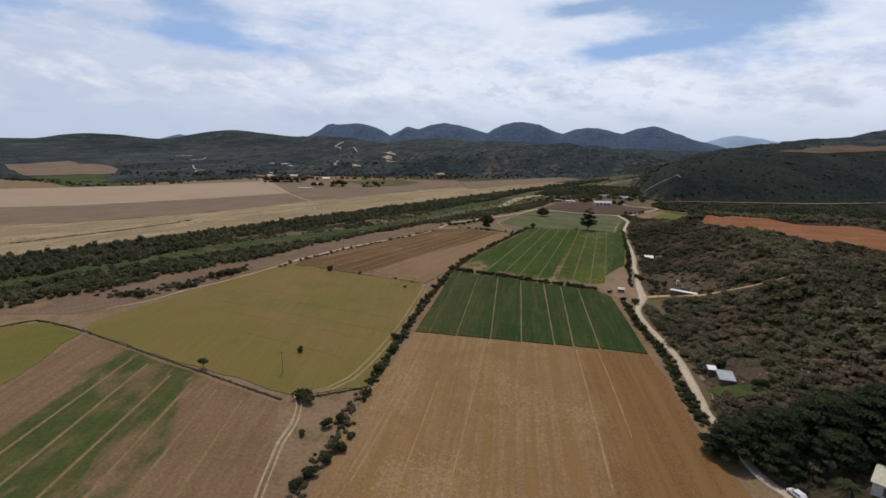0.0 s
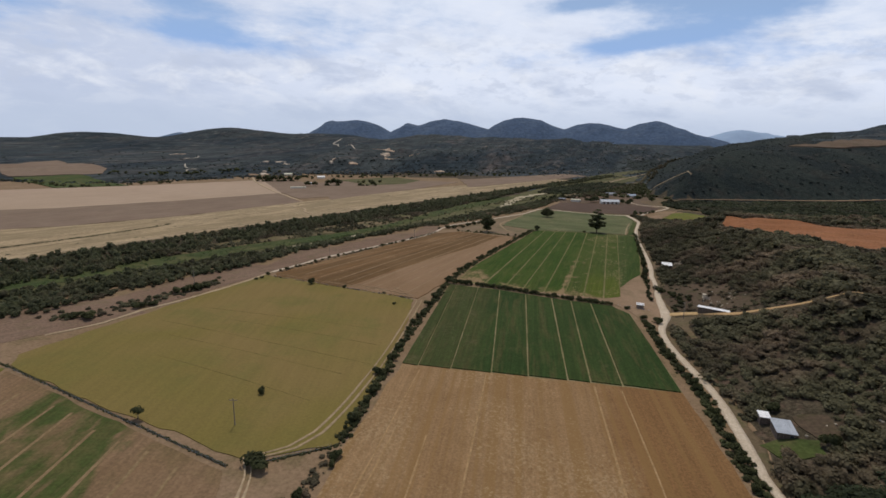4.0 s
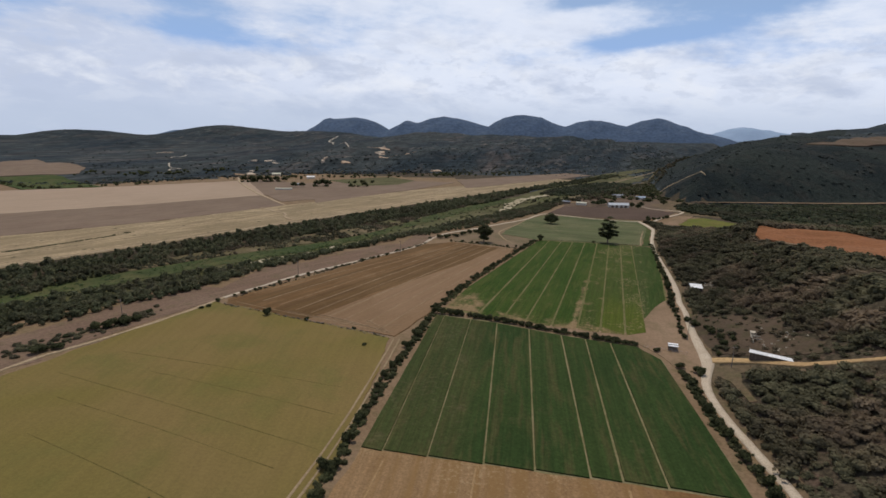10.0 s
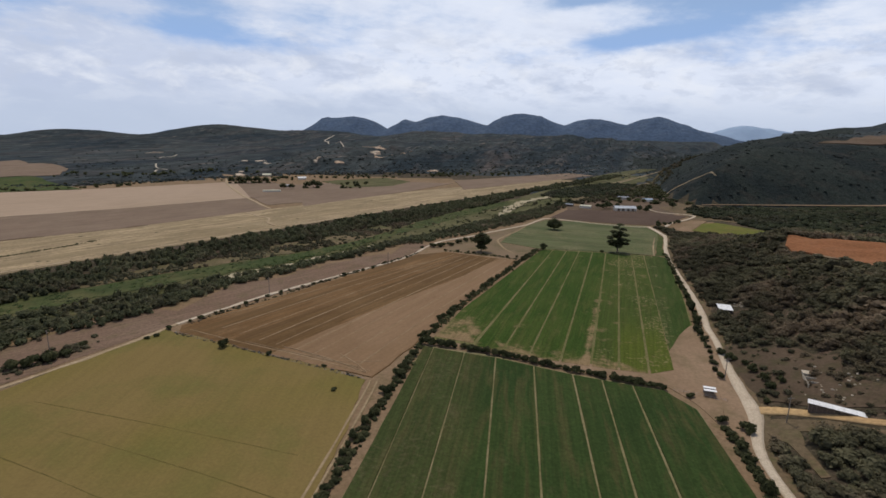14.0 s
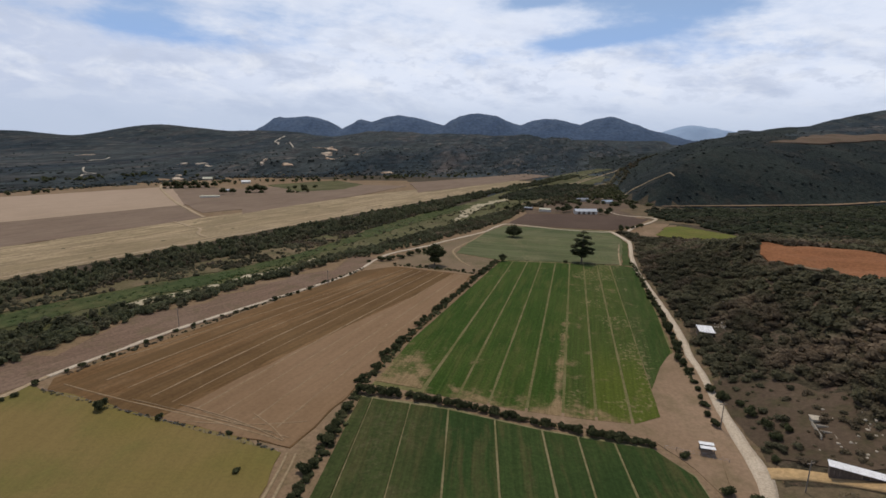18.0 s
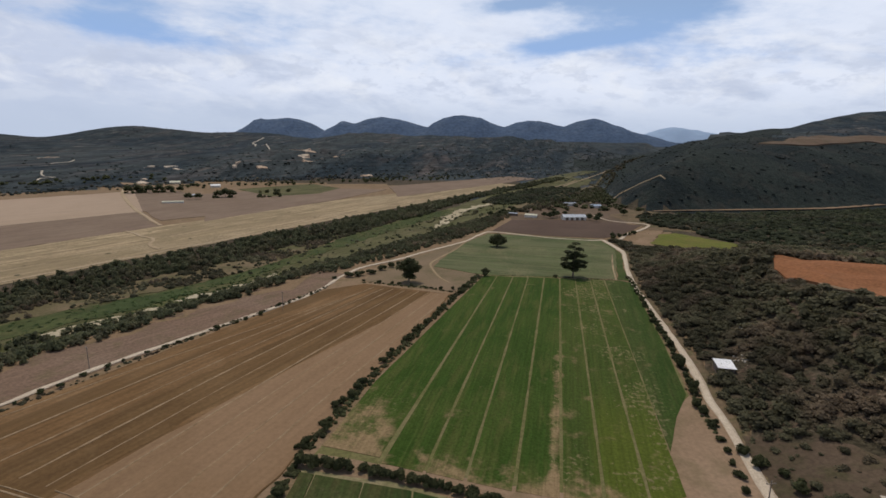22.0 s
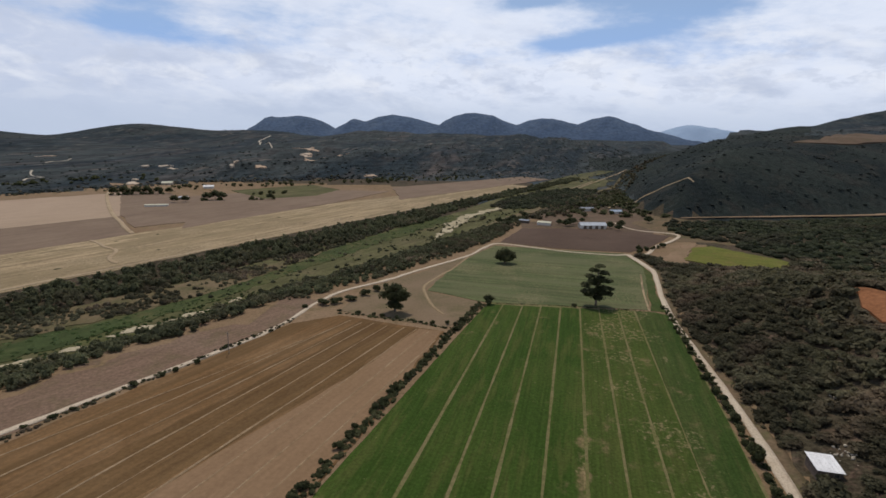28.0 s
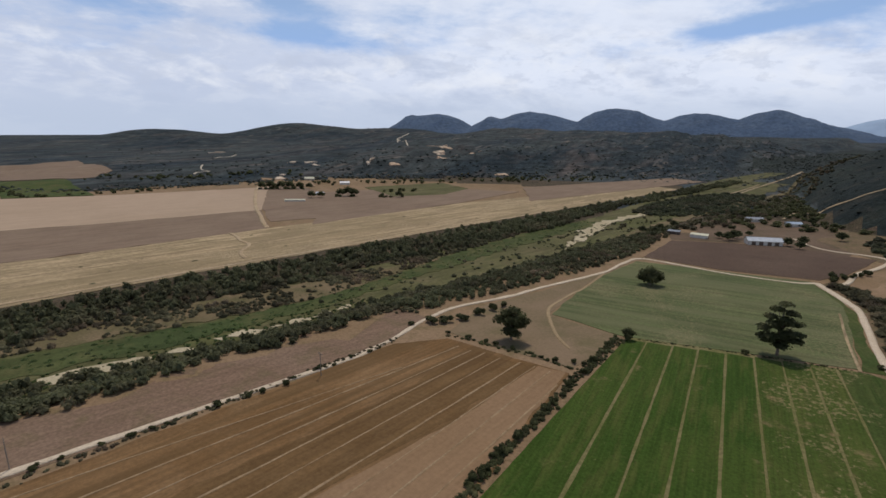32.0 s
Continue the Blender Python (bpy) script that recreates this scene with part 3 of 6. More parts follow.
# ---------------------------------------------------------------- mesh helpers
def mesh_np(name, verts, faces, mats):
    """A mesh from arrays: faces is (n, 3) or (n, 4)."""
    me = bpy.data.meshes.new(name)
    n, k = faces.shape
    me.vertices.add(len(verts))
    me.vertices.foreach_set("co", np.ascontiguousarray(verts, np.float32).ravel())
    me.loops.add(n * k)
    me.loops.foreach_set("vertex_index", np.ascontiguousarray(faces, np.int32).ravel())
    me.polygons.add(n)
    me.polygons.foreach_set("loop_start", np.arange(0, n * k, k, dtype=np.int32))
    me.polygons.foreach_set("loop_total", np.full(n, k, np.int32))
    for m in mats:
        me.materials.append(m)
    me.update(calc_edges=True)
    return me


def part(name, bm, material, parent, label=""):
    """Links a bmesh (or a mesh) as one mesh object under a thing or a part."""
    if isinstance(bm, bmesh.types.BMesh):
        me = bpy.data.meshes.new(name)
        bm.to_mesh(me)
        bm.free()
        me.materials.append(material)
    else:
        me = bm
    ob = new(name, me)
    ob.parent = parent
    return tagged(ob, label)


def thing(name, label, category, at=(0, 0, 0), turn=0.0, group=""):
    ob = new(name)
    ob.matrix_basis = pose(*at, 0, 0, turn)
    return tagged(ob, label, category, group)


def box(bm, x0, x1, y0, y1, z0, z1, bevel=0.0):
    made = bmesh.ops.create_cube(bm, size=1.0, matrix=Matrix.Translation(((x0 + x1) / 2, (y0 + y1) / 2, (z0 + z1) / 2)) @ Matrix.Diagonal((x1 - x0, y1 - y0, z1 - z0, 1)))
    if bevel:
        edges = list({e for v in made["verts"] for e in v.link_edges})
        bmesh.ops.bevel(bm, geom=edges, offset=bevel, segments=1, affect="EDGES")
    return made


def rod(bm, a, b, r0, r1, sides=7):
    """A tapered round bar from a to b."""
    a, b = Vector(a), Vector(b)
    turn = (b - a).to_track_quat("Z", "Y").to_matrix().to_4x4()
    bmesh.ops.create_cone(bm, cap_ends=True, segments=sides, radius1=r0, radius2=r1, depth=(b - a).length, matrix=Matrix.Translation((a + b) / 2) @ turn)


def outline(corners, step=5.0, rough=0.5, closed=True):
    """A polygon's edge with points every few metres, a little uneven; the corners stay."""
    pts = []
    last = len(corners) if closed else len(corners) - 1
    for i in range(last):
        a, b = Vector(corners[i]), Vector(corners[(i + 1) % len(corners)])
        n = max(1, round((b - a).length / step))
        across = Vector((-(b - a).y, (b - a).x)).normalized()
        for k in range(n):
            p = a.lerp(b, k / n)
            if k:
                p = p + across * rough * noise.noise((p.x * 0.11, p.y * 0.11, 3.1)) * 2
            pts.append((p.x, p.y))
    if not closed:
        pts.append(tuple(corners[-1]))
    return pts


def patch(name, corners, material, lift=0.12, step=5.0, rough=0.5, grid=0.0, skirt=0.5, label="", parent=None):
    """A sheet of field or bare ground that follows the land, a little proud of it, with its edges turned down."""
    bm = bmesh.new()
    pts = outline(corners, step, rough)
    face = bm.faces.new([bm.verts.new((x, y, 0)) for x, y in pts])
    if face.calc_area() and face.normal.z < 0:
        face.normal_flip()
    if grid:
        for axis in (0, 1):
            lo, hi = min(p[axis] for p in pts), max(p[axis] for p in pts)
            v = lo + grid
            while v < hi:
                co, no = Vector((0, 0, 0)), Vector((0, 0, 0))
                co[axis], no[axis] = v, 1
                bmesh.ops.bisect_plane(bm, geom=bm.verts[:] + bm.edges[:] + bm.faces[:], plane_co=co, plane_no=no)
                v += grid
    bmesh.ops.triangulate(bm, faces=bm.faces[:])
    xs = np.array([v.co.x for v in bm.verts])
    ys = np.array([v.co.y for v in bm.verts])
    for v, z in zip(bm.verts, height(xs, ys)):
        v.co.z = z + lift
    rim = [e for e in bm.edges if e.is_boundary]
    made = bmesh.ops.extrude_edge_only(bm, edges=rim)
    for v in made["geom"]:
        if isinstance(v, bmesh.types.BMVert):
            v.co.z -= skirt + lift
    bmesh.ops.recalc_face_normals(bm, faces=bm.faces[:])
    me = bpy.data.meshes.new(name)
    bm.to_mesh(me)
    bm.free()
    me.materials.append(material)
    ob = new(name, me)
    ob.parent = parent
    return tagged(ob, label, kind="" if parent else "structure")


def ribbon(name, line, width, material, lift=0.2, step=4.0, wobble=0.25, label="", parent=None, skirt=0.4):
    """A road or track along a line; width is one number or one for each corner."""
    widths = [width] * len(line) if isinstance(width, (int, float)) else list(width)
    cents, wide = [], []
    for i in range(len(line) - 1):
        a, b = Vector(line[i]), Vector(line[i + 1])
        p0 = Vector(line[i - 1]) if i else a
        p3 = Vector(line[i + 2]) if i + 2 < len(line) else b
        n = max(1, round((b - a).length / step))
        for k in range(n):
            t = k / n
            m0, m1 = (b - p0) * 0.5, (p3 - a) * 0.5
            h = (2 * t**3 - 3 * t * t + 1) * a + (t**3 - 2 * t * t + t) * m0 + (3 * t * t - 2 * t**3) * b + (t**3 - t * t) * m1
            cents.append(h)
            wide.append(widths[i] * (1 - t) + widths[i + 1] * t)
    cents.append(Vector(line[-1]))
    wide.append(widths[-1])
    rows = []
    for i, c in enumerate(cents):
        ahead = (cents[min(i + 1, len(cents) - 1)] - cents[max(i - 1, 0)]).normalized()
        side = Vector((-ahead.y, ahead.x))
        j0, j1 = (noise.noise((c.x * 0.13, c.y * 0.13, k)) * wobble for k in (1.5, 7.5))
        l, r = c + side * (wide[i] / 2 + j0), c - side * (wide[i] / 2 + j1)
        rows.append([l, c + side * wide[i] * 0.17, c - side * wide[i] * 0.17, r])
    flat = np.array([[p.x, p.y] for row in rows for p in row])
    z = height(flat[:, 0], flat[:, 1]) + lift
    z = z.reshape(-1, 4)
    top = np.column_stack([flat, z.ravel()]).reshape(-1, 4, 3)
    low = top[:, [0, 3]].copy()
    low[:, :, 2] -= skirt
    verts = np.concatenate([low[:, :1], top, low[:, 1:]], 1).reshape(-1, 3)
    n = len(rows)
    faces = np.array([(i * 6 + k, i * 6 + k + 1, (i + 1) * 6 + k + 1, (i + 1) * 6 + k) for i in range(n - 1) for k in range(5)])
    ob = new(name, mesh_np(name, verts, faces, [material]))
    ob.parent = parent
    return tagged(ob, label, kind="" if parent else "structure")


# ---------------------------------------------------------------- ground sheet
def make_ground():
    """One sheet from under the camera to the horizon, finer near the fields."""
    na, nr = 420, 220
    ang = np.concatenate([np.linspace(-0.30, 1.30, na - 60), np.linspace(1.32, 1.68, 60)]) * math.pi
    rad = np.concatenate([[0.0], np.geomspace(16, 4930, nr)])
    a, r = np.meshgrid(ang, rad, indexing="ij")
    x, y = r * np.cos(a), 170 + r * np.sin(a)
    z = height(x, y)
    verts = np.stack([x, y, z], -1).reshape(-1, 3)
    i, j = np.meshgrid(np.arange(na), np.arange(nr), indexing="ij")
    i2 = (i + 1) % na
    faces = np.stack([i * (nr + 1) + j, i * (nr + 1) + j + 1, i2 * (nr + 1) + j + 1, i2 * (nr + 1) + j], -1).reshape(-1, 4)
    me = mesh_np("ground", verts, faces, [EARTH, SCRUBLAND, HAZED_UPLAND, SHADOWED_HILLSIDE])
    c = verts[faces].mean(1)
    rx = np.interp(c[:, 1], [p[1] for p in ROAD], [p[0] for p in ROAD])
    d1, s1 = beside(c[:, 0], c[:, 1], HILL_FOOT)
    e, side = beside(c[:, 0], c[:, 1], PLAIN_EDGE)
    d = RC * c[:, 0] - RS * c[:, 1]
    scrub = (c[:, 0] > rx + 4) & (c[:, 1] < 556) | (c[:, 0] > 150) & (c[:, 1] < 760) | (c[:, 1] > 700) & (d > -300) | (d < -300) & (d > -430) | (c[:, 1] > 1000)
    which = np.where(scrub, 1, 0)
    valley_end = (c[:, 1] > 820) & (d > -430) | (c[:, 1] > 1090)
    which = np.where((side > 0) | valley_end, 2, which)
    d2, s2 = beside(c[:, 0], c[:, 1], HILL_BACK)
    # the hill's lower face takes the colour with cloud shadow in it
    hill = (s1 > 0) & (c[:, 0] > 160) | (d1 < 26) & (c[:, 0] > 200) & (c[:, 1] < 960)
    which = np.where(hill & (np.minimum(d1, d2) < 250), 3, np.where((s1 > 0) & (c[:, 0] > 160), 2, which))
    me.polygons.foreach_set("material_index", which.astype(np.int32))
    me.polygons.foreach_set("use_smooth", np.ones(len(faces), bool))
    tagged(new("ground", me), "dry valley floor with scrub-covered hills", kind="structure")


make_ground()


def make_mountains():
    crest = [(-2450, 20), (-2090, 40), (-1985, 105), (-1908, 152), (-1880, 177), (-1845, 167), (-1790, 164), (-1700, 178), (-1626, 181), (-1540, 170), (-1443, 143), (-1314, 76), (-1220, 130), (-1159, 162), (-1068, 140), (-960, 172), (-832, 200), (-720, 186), (-610, 163), (-439, 118), (-370, 165), (-298, 199), (-157, 219), (-60, 212), (8, 197), (100, 158), (197, 126), (300, 165), (397, 184), (490, 178), (577, 162), (690, 137), (800, 182), (923, 204), (1000, 190), (1077, 164), (1253, 100), (1552, 40), (1800, 10)]
    far = [(1200, 20), (1419, 94), (1520, 128), (1607, 147), (1700, 141), (1779, 131), (1993, 98), (2300, 30)]
    ridge = [(-7600, 30), (-6600, 24), (-5950, 6), (-5679, -12), (-5395, -34), (-5113, -48), (-4300, -60)]
    peak = [(-3760, -40), (-3641, -9), (-3524, 28), (-3447, 47), (-3355, 32), (-3203, -4), (-3050, -40)]
    for name, pts, y0, mat, label in (("far_ridge", ridge, 4650, HAZE_BLUE_RIDGE, "long ridge far behind the hills, blue with painted haze"), ("far_hill", peak, 4650, HAZE_BLUE_RIDGE, "small peak showing behind the hills, blue with painted haze"), ("mountain_range", crest, 4600, HAZED_MOUNTAIN, "mountain range of rounded humps on the horizon, blue-grey with painted haze"), ("far_peak", far, 4780, HAZE_PALE_MOUNTAIN, "pale hazy mountain behind the range")):
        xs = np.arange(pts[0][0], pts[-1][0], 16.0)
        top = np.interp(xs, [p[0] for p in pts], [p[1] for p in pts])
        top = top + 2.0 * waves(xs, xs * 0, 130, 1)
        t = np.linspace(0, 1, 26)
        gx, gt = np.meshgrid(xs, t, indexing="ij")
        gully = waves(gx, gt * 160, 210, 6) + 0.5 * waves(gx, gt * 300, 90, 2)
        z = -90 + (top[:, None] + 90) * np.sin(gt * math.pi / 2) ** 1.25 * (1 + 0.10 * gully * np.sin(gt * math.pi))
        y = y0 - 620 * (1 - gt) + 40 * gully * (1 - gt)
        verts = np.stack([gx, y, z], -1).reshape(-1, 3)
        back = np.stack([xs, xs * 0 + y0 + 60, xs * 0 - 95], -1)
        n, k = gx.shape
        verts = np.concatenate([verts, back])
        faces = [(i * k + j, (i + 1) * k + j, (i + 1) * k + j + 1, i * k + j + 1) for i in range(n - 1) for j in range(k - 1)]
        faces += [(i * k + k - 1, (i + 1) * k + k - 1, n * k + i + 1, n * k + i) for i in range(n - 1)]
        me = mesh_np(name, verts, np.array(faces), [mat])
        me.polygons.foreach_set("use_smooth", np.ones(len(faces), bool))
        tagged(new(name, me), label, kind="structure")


make_mountains()

# ---------------------------------------------------------------- fields
stubble_field = patch("stubble_field", [(-42, 136), (-40, 190), (50, 188.6), (52.5, 143), (56, 115), (62, 60), (66, 10), (-40, 10), (-40, 90)], STUBBLE, 0.15, label="tan stubble field with faint drill rows")
dark_field = patch("green_field_floor", [(-40, 189.5), (50, 188), (46, 261), (39, 271), (12, 276), (-14, 284), (-40, 288)], TRAM, 0.10, label="bare wheel tracks in a dark green field")
olive = patch("olive_field", [(-171, 168), (-147, 262), (-142, 281), (-112, 274.5), (-90, 269.8), (-70, 264.5), (-52.5, 258), (-45, 200), (-44, 141), (-64, 131), (-120, 146), (-166, 161)], MEADOW, 0.18, 4, 1.1, label="olive yellow-green meadow")
strip_field = patch("strip_field", [(-163, 157), (-110, 140), (-66, 126), (-57, 106), (-50, 88), (-38, 40), (-36, 0), (-130, 0), (-137, 60), (-149, 112)], GREEN_STRIP, 0.14, label="patchy young crop with bare strips")
patch("lime_field", [(-205, 152), (-188, 165), (-165, 158), (-151, 114), (-139, 60), (-135, 20), (-260, 40)], LIME_FIELD, 0.14, 4, 1.3, label="bright lime-green meadow")
plough_field = patch("ploughed_field", [(-138, 286), (-104, 358), (-74, 424), (-58, 435), (-40, 430), (-13, 423), (-22, 376), (-38, 310), (-51, 260), (-90, 268), (-134, 279)], PLOUGHED, 0.16, label="brown ploughed field with pale wheel tracks")
patch("dark_plough_strip", [(-113, 274.5), (-95, 312), (-74, 358), (-58, 394), (-46, 428), (-24, 424.5), (-39, 385), (-55, 352), (-74, 312), (-92, 269)], PLOUGH_DARK, 0.19, 3.0, 1.2, label="freshly turned darker strip of the ploughed field")
patch("harrowed_field_side", [(-91, 268.5), (-73, 312), (-54, 352), (-38, 385), (-23, 424.5), (-14, 423), (-23, 376), (-38.3, 310), (-51.4, 260.3)], HARROWED, 0.21, 3.0, 0.5, label="paler harrowed side of the ploughed field")
bright_field = patch("bright_field_floor", [(-39, 293), (-31, 330), (-18, 376), (2, 455), (5, 462), (73, 457), (81.6, 452), (75.6, 412), (70.4, 372), (63.6, 331), (56, 321), (49.3, 320), (46.5, 301), (44.6, 287), (36, 281), (10, 284), (-20, 289)], GRASS_TRACK, 0.10, label="bare wheel tracks in a bright green field")
patch("pasture_field", [(-26, 474), (-18, 513), (-8, 545), (7, 580), (50, 573), (90, 568), (92, 530), (85, 500), (74, 459), (40, 460), (3, 460)], CROP_PALE, 0.16, label="grazed grey-green pasture")
patch("dry_paddock", [(-60, 441), (-55, 474), (-30, 512), (-12, 545), (5, 578), (-9, 545), (-19, 513), (-27, 474), (2, 459), (-4, 441), (-13, 427), (-40, 434)], PADDOCK, 0.10, label="bare tan paddock")
patch("tilth_field", [(11, 592), (30, 650), (77, 657), (118, 648), (140, 632), (128, 613), (110, 588), (95, 573), (50, 577)], DARK_TILTH, 0.16, label="dark brown tilled field by the farm")
patch("farm_yard", [(30, 652), (28, 690), (60, 760), (120, 790), (160, 740), (140, 660), (126, 634), (104, 642), (78, 660)], FARM_EARTH, 0.10, grid=25, label="grey-brown farm yard")
patch("farm_meadow", [(118, 592), (138, 612), (172, 596), (196, 636), (190, 690), (172, 716), (150, 742), (126, 690), (136, 642), (142, 622)], VERGE, 0.14, grid=15, rough=1.5, label="dry brown paddock beside the farm road")
patch("grass_verge", [(75, 458), (81.5, 457), (82.4, 467), (86.8, 490), (94.2, 523), (93.8, 536), (92, 552), (90.5, 560), (91.4, 530), (84.8, 500)], YOUNG_GREEN, 0.14, 3, 0.5, label="rough green verge between pasture and road")
patch("headland", [(-38, 291), (-20, 288), (10, 281), (36, 275.5), (41, 273), (47, 263), (50.5, 252), (55, 268), (59.5, 290), (62, 312), (64.8, 330), (63.6, 331.4), (56, 321.5), (49.3, 320.5), (46.5, 303), (44.8, 289), (36, 283), (10, 286), (-20, 291), (-38, 294)], TAN, 0.13, 3, 0.3, label="bare trampled headland round the bright crop")
patch("road_shoulder", [(50.4, 251), (52.4, 230), (54.6, 231), (56.3, 248), (60.5, 262), (62.3, 276), (63.8, 290), (65.8, 304), (67.4, 318), (66.8, 330), (64.6, 330), (61.6, 312), (59.1, 290), (54.7, 268)], TAN, 0.18, 3, 0.2, label="bare tan shoulder between headland and road")
patch("fork_verge", [(62, 258), (66, 258.5), (76, 255), (85, 247), (84, 245.5), (76, 250), (68, 251), (66, 244), (66, 232), (64, 232), (63.2, 246), (60.5, 252)], VERGE, 0.2, 3, 0.3, grid=6, label="bare brown verge beside the road fork")
patch("veld_strip", [(-162, 220), (-141, 290), (-107, 360), (-76, 428), (-72, 452), (-92, 458), (-118, 428), (-140, 395), (-160, 350), (-172, 310), (-178, 270), (-190, 225)], VELD, 0.08, grid=20, label="grey-brown veld along the river bank")
patch("bank_earth", [(-186, 175), (-160, 215), (-190, 226), (-215, 210), (-240, 190), (-225, 165)], VELD, 0.1, label="bare earth at the meadow's corner")
patch("red_field", [(133, 420), (137, 430), (144, 424), (152, 409), (177, 395), (220, 369), (262, 345), (240, 290), (200, 294), (182, 302), (165, 332), (150, 350), (141, 367), (131, 387), (130, 405)], RED_SOIL, 0.9, 4, 1.2, 6, label="red bare field on the slope's top")
patch("valley_meadow", [(124, 556), (133, 574), (141, 590), (154, 593), (166, 576), (175, 562), (182, 552), (178, 540), (160, 534), (140, 540)], VALLEY_GREEN, 0.4, 4, 1.4, grid=12, label="yellow-green meadow behind the scrub slope")
patch("ruin_yard", [(65, 268), (66, 300), (69, 311), (77, 305), (89, 301), (96, 291), (91, 278), (97, 262), (93, 254), (82, 260), (72, 266)], YARD, 0.2, 3, 1.6, grid=6, label="bare brown yard round the ruin")
patch("meadow_edge", [(108, 548), (112, 562), (126, 580), (139, 603), (148, 600), (141, 590), (133, 574), (124, 556), (122, 543)], TAN, 0.36, 4, 1.2, grid=10, label="bare tan ground beside the valley meadow")
patch("shed_lawn", [(62, 163), (69, 165), (75, 162), (74, 156), (65, 156)], YOUNG_GREEN, 0.25, 2, 0.9, grid=4, label="bright green grass before the roadside shed")
patch("shed_earth", [(74, 174), (82, 173), (80, 163), (75, 163)], YARD, 0.28, 2, 0.8, grid=4, label="bare reddish earth behind the roadside shed")

# crop standing between the wheel tracks
near_x = [-40, -34.4, -23.1, -9.4, 2.7, 15.4, 22.6, 32.4, 50]
far_x = [-40, -36.4, -24.8, -13.6, -0.5, 12, 21, 30, 41]


def far_y(x):
    return float(np.interp(x, [-40, -14, 12, 39, 46], [287, 283, 275.5, 270, 262]))


for k in range(8):
    g = (0.0, 0.20, 0.22, 0.22, 0.24, 0.30, 0.31, 0.34, 0.0)
    a0, a1, b0, b1 = near_x[k] + g[k], near_x[k + 1] - g[k + 1], far_x[k] + g[k], far_x[k + 1] - g[k + 1]
    corners = [(a0, 190.2), (a1, 189.6), (b1, far_y(b1) - 0.6), (b0, far_y(b0) - 0.6)]
    if k == 7:
        corners = [(a0, 190), (49.6, 188.8), (47.6, 228), (45.6, 260), (39, 270), (b0, far_y(b0) - 0.6)]
    patch("crop_strip", corners, CROP_DARK, 0.42, 4.0, 0.06, label="dark green standing crop" if k == 0 else "", parent=dark_field)
line_near = [-39.5, -22.6, -11.8, -2.4, 8.3, 18.4, 27.4, 37, 46, 55]
line_far = [2.5, 10.3, 19, 27.2, 35.8, 44.2, 52.4, 60.2, 67.6, 76]
for k in range(9):
    g = 0.42
    y0a, y0b = (float(np.interp(v, [-40, -20, 10, 36, 46, 56], [295, 291, 284, 281, 286, 305])) for v in (line_near[k], line_near[k + 1]))
    corners = [(line_near[k] + g, y0a), (line_near[k + 1] - g, y0b), (line_far[k + 1] - g, 456.8 - 0.08 * k), (line_far[k] + g, 457.5)]
    if k == 0:
        corners = [(-38, 297), (-23.0, 293.6), (9.9, 457), (3.5, 458.5), (-8.5, 416), (-20, 374), (-31.5, 332)]
    if k == 8:
        corners = [(47.8, 302), (55.5, 319), (63, 332), (69.8, 372), (75, 412), (81, 452), (76, 456.5), (68.0, 456.3)]
    patch("crop_strip", corners, CROP_EDGE if k == 8 else CROP_BRIGHT, 0.20, 3.0, 0.12, label="bright green crop strip" if k == 0 else "", parent=bright_field)

for k, (a, b) in enumerate([((-145, 146), (-124, 40)), ((-129, 142), (-110, 40)), ((-121, 140), (-98, 35)), ((-108, 134), (-86, 30)), ((-98, 131), (-75, 30)), ((-88, 129), (-66, 30)), ((-77, 125), (-58, 40))]):
    ribbon("bare_strip", [a, b], 0.9, STRIP_LINE, 0.20, 6, 0.12, parent=strip_field, label="bare pale strip in the crop")
for a, b, w in [((-131, 296), (-64, 408), 0.3), ((-121, 287), (-52, 430), 0.4), ((-111, 283), (-47, 428), 0.28), ((-101, 279), (-42, 428), 0.42), ((-93, 277), (-36, 426), 0.28), ((-84, 274), (-29, 425), 0.42), ((-76, 273), (-24, 424), 0.28), ((-66, 271), (-19, 422), 0.36), ((-58, 268), (-15.5, 414), 0.32)]:
    ribbon("wheel_track", [a, ((a[0] * 2 + b[0]) / 3 - 1.2, (a[1] * 2 + b[1]) / 3), ((a[0] + 2 * b[0]) / 3 - 0.6, (a[1] + 2 * b[1]) / 3), b], w * 1.35, PLOUGH_LINE, 0.24, 3, 0.22, parent=plough_field, label="pale uneven wheel track")
for k, (a, b, c) in enumerate([((-84, 268), (-66, 268.5), (-51, 272)), ((-81, 273), (-66, 268), (-53, 264)), ((-67, 274), (-59, 268), (-54, 263)), ((-105, 277), (-80, 271), (-58, 266)), ((-90, 276), (-70, 270), (-54, 262.5))]):
    ribbon("wheel_track", [a, b, c], 0.26, PLOUGH_LINE, 0.27 + 0.02 * k, 3, 0.2, parent=plough_field, label="pale turning track at the field's corner")
for a, b in [((-148, 208), (-50, 187)), ((-121, 215), (-52, 203)), ((-134, 195), (-57, 178)), ((-140, 226), (-56, 218)), ((-125, 178), (-60, 160))]:
    ribbon("drill_line", [a, ((a[0] + b[0]) / 2, (a[1] + b[1]) / 2 + 0.6), b], 0.24, MEADOW_LINE, 0.20, 3, 0.2, parent=olive, label="thin dark line across the meadow")
ribbon("wheel_track", [(-132, 283), (-110, 277), (-80, 270), (-55, 263)], 0.5, PLOUGH_LINE, 0.24, 5, 0.25, parent=plough_field)
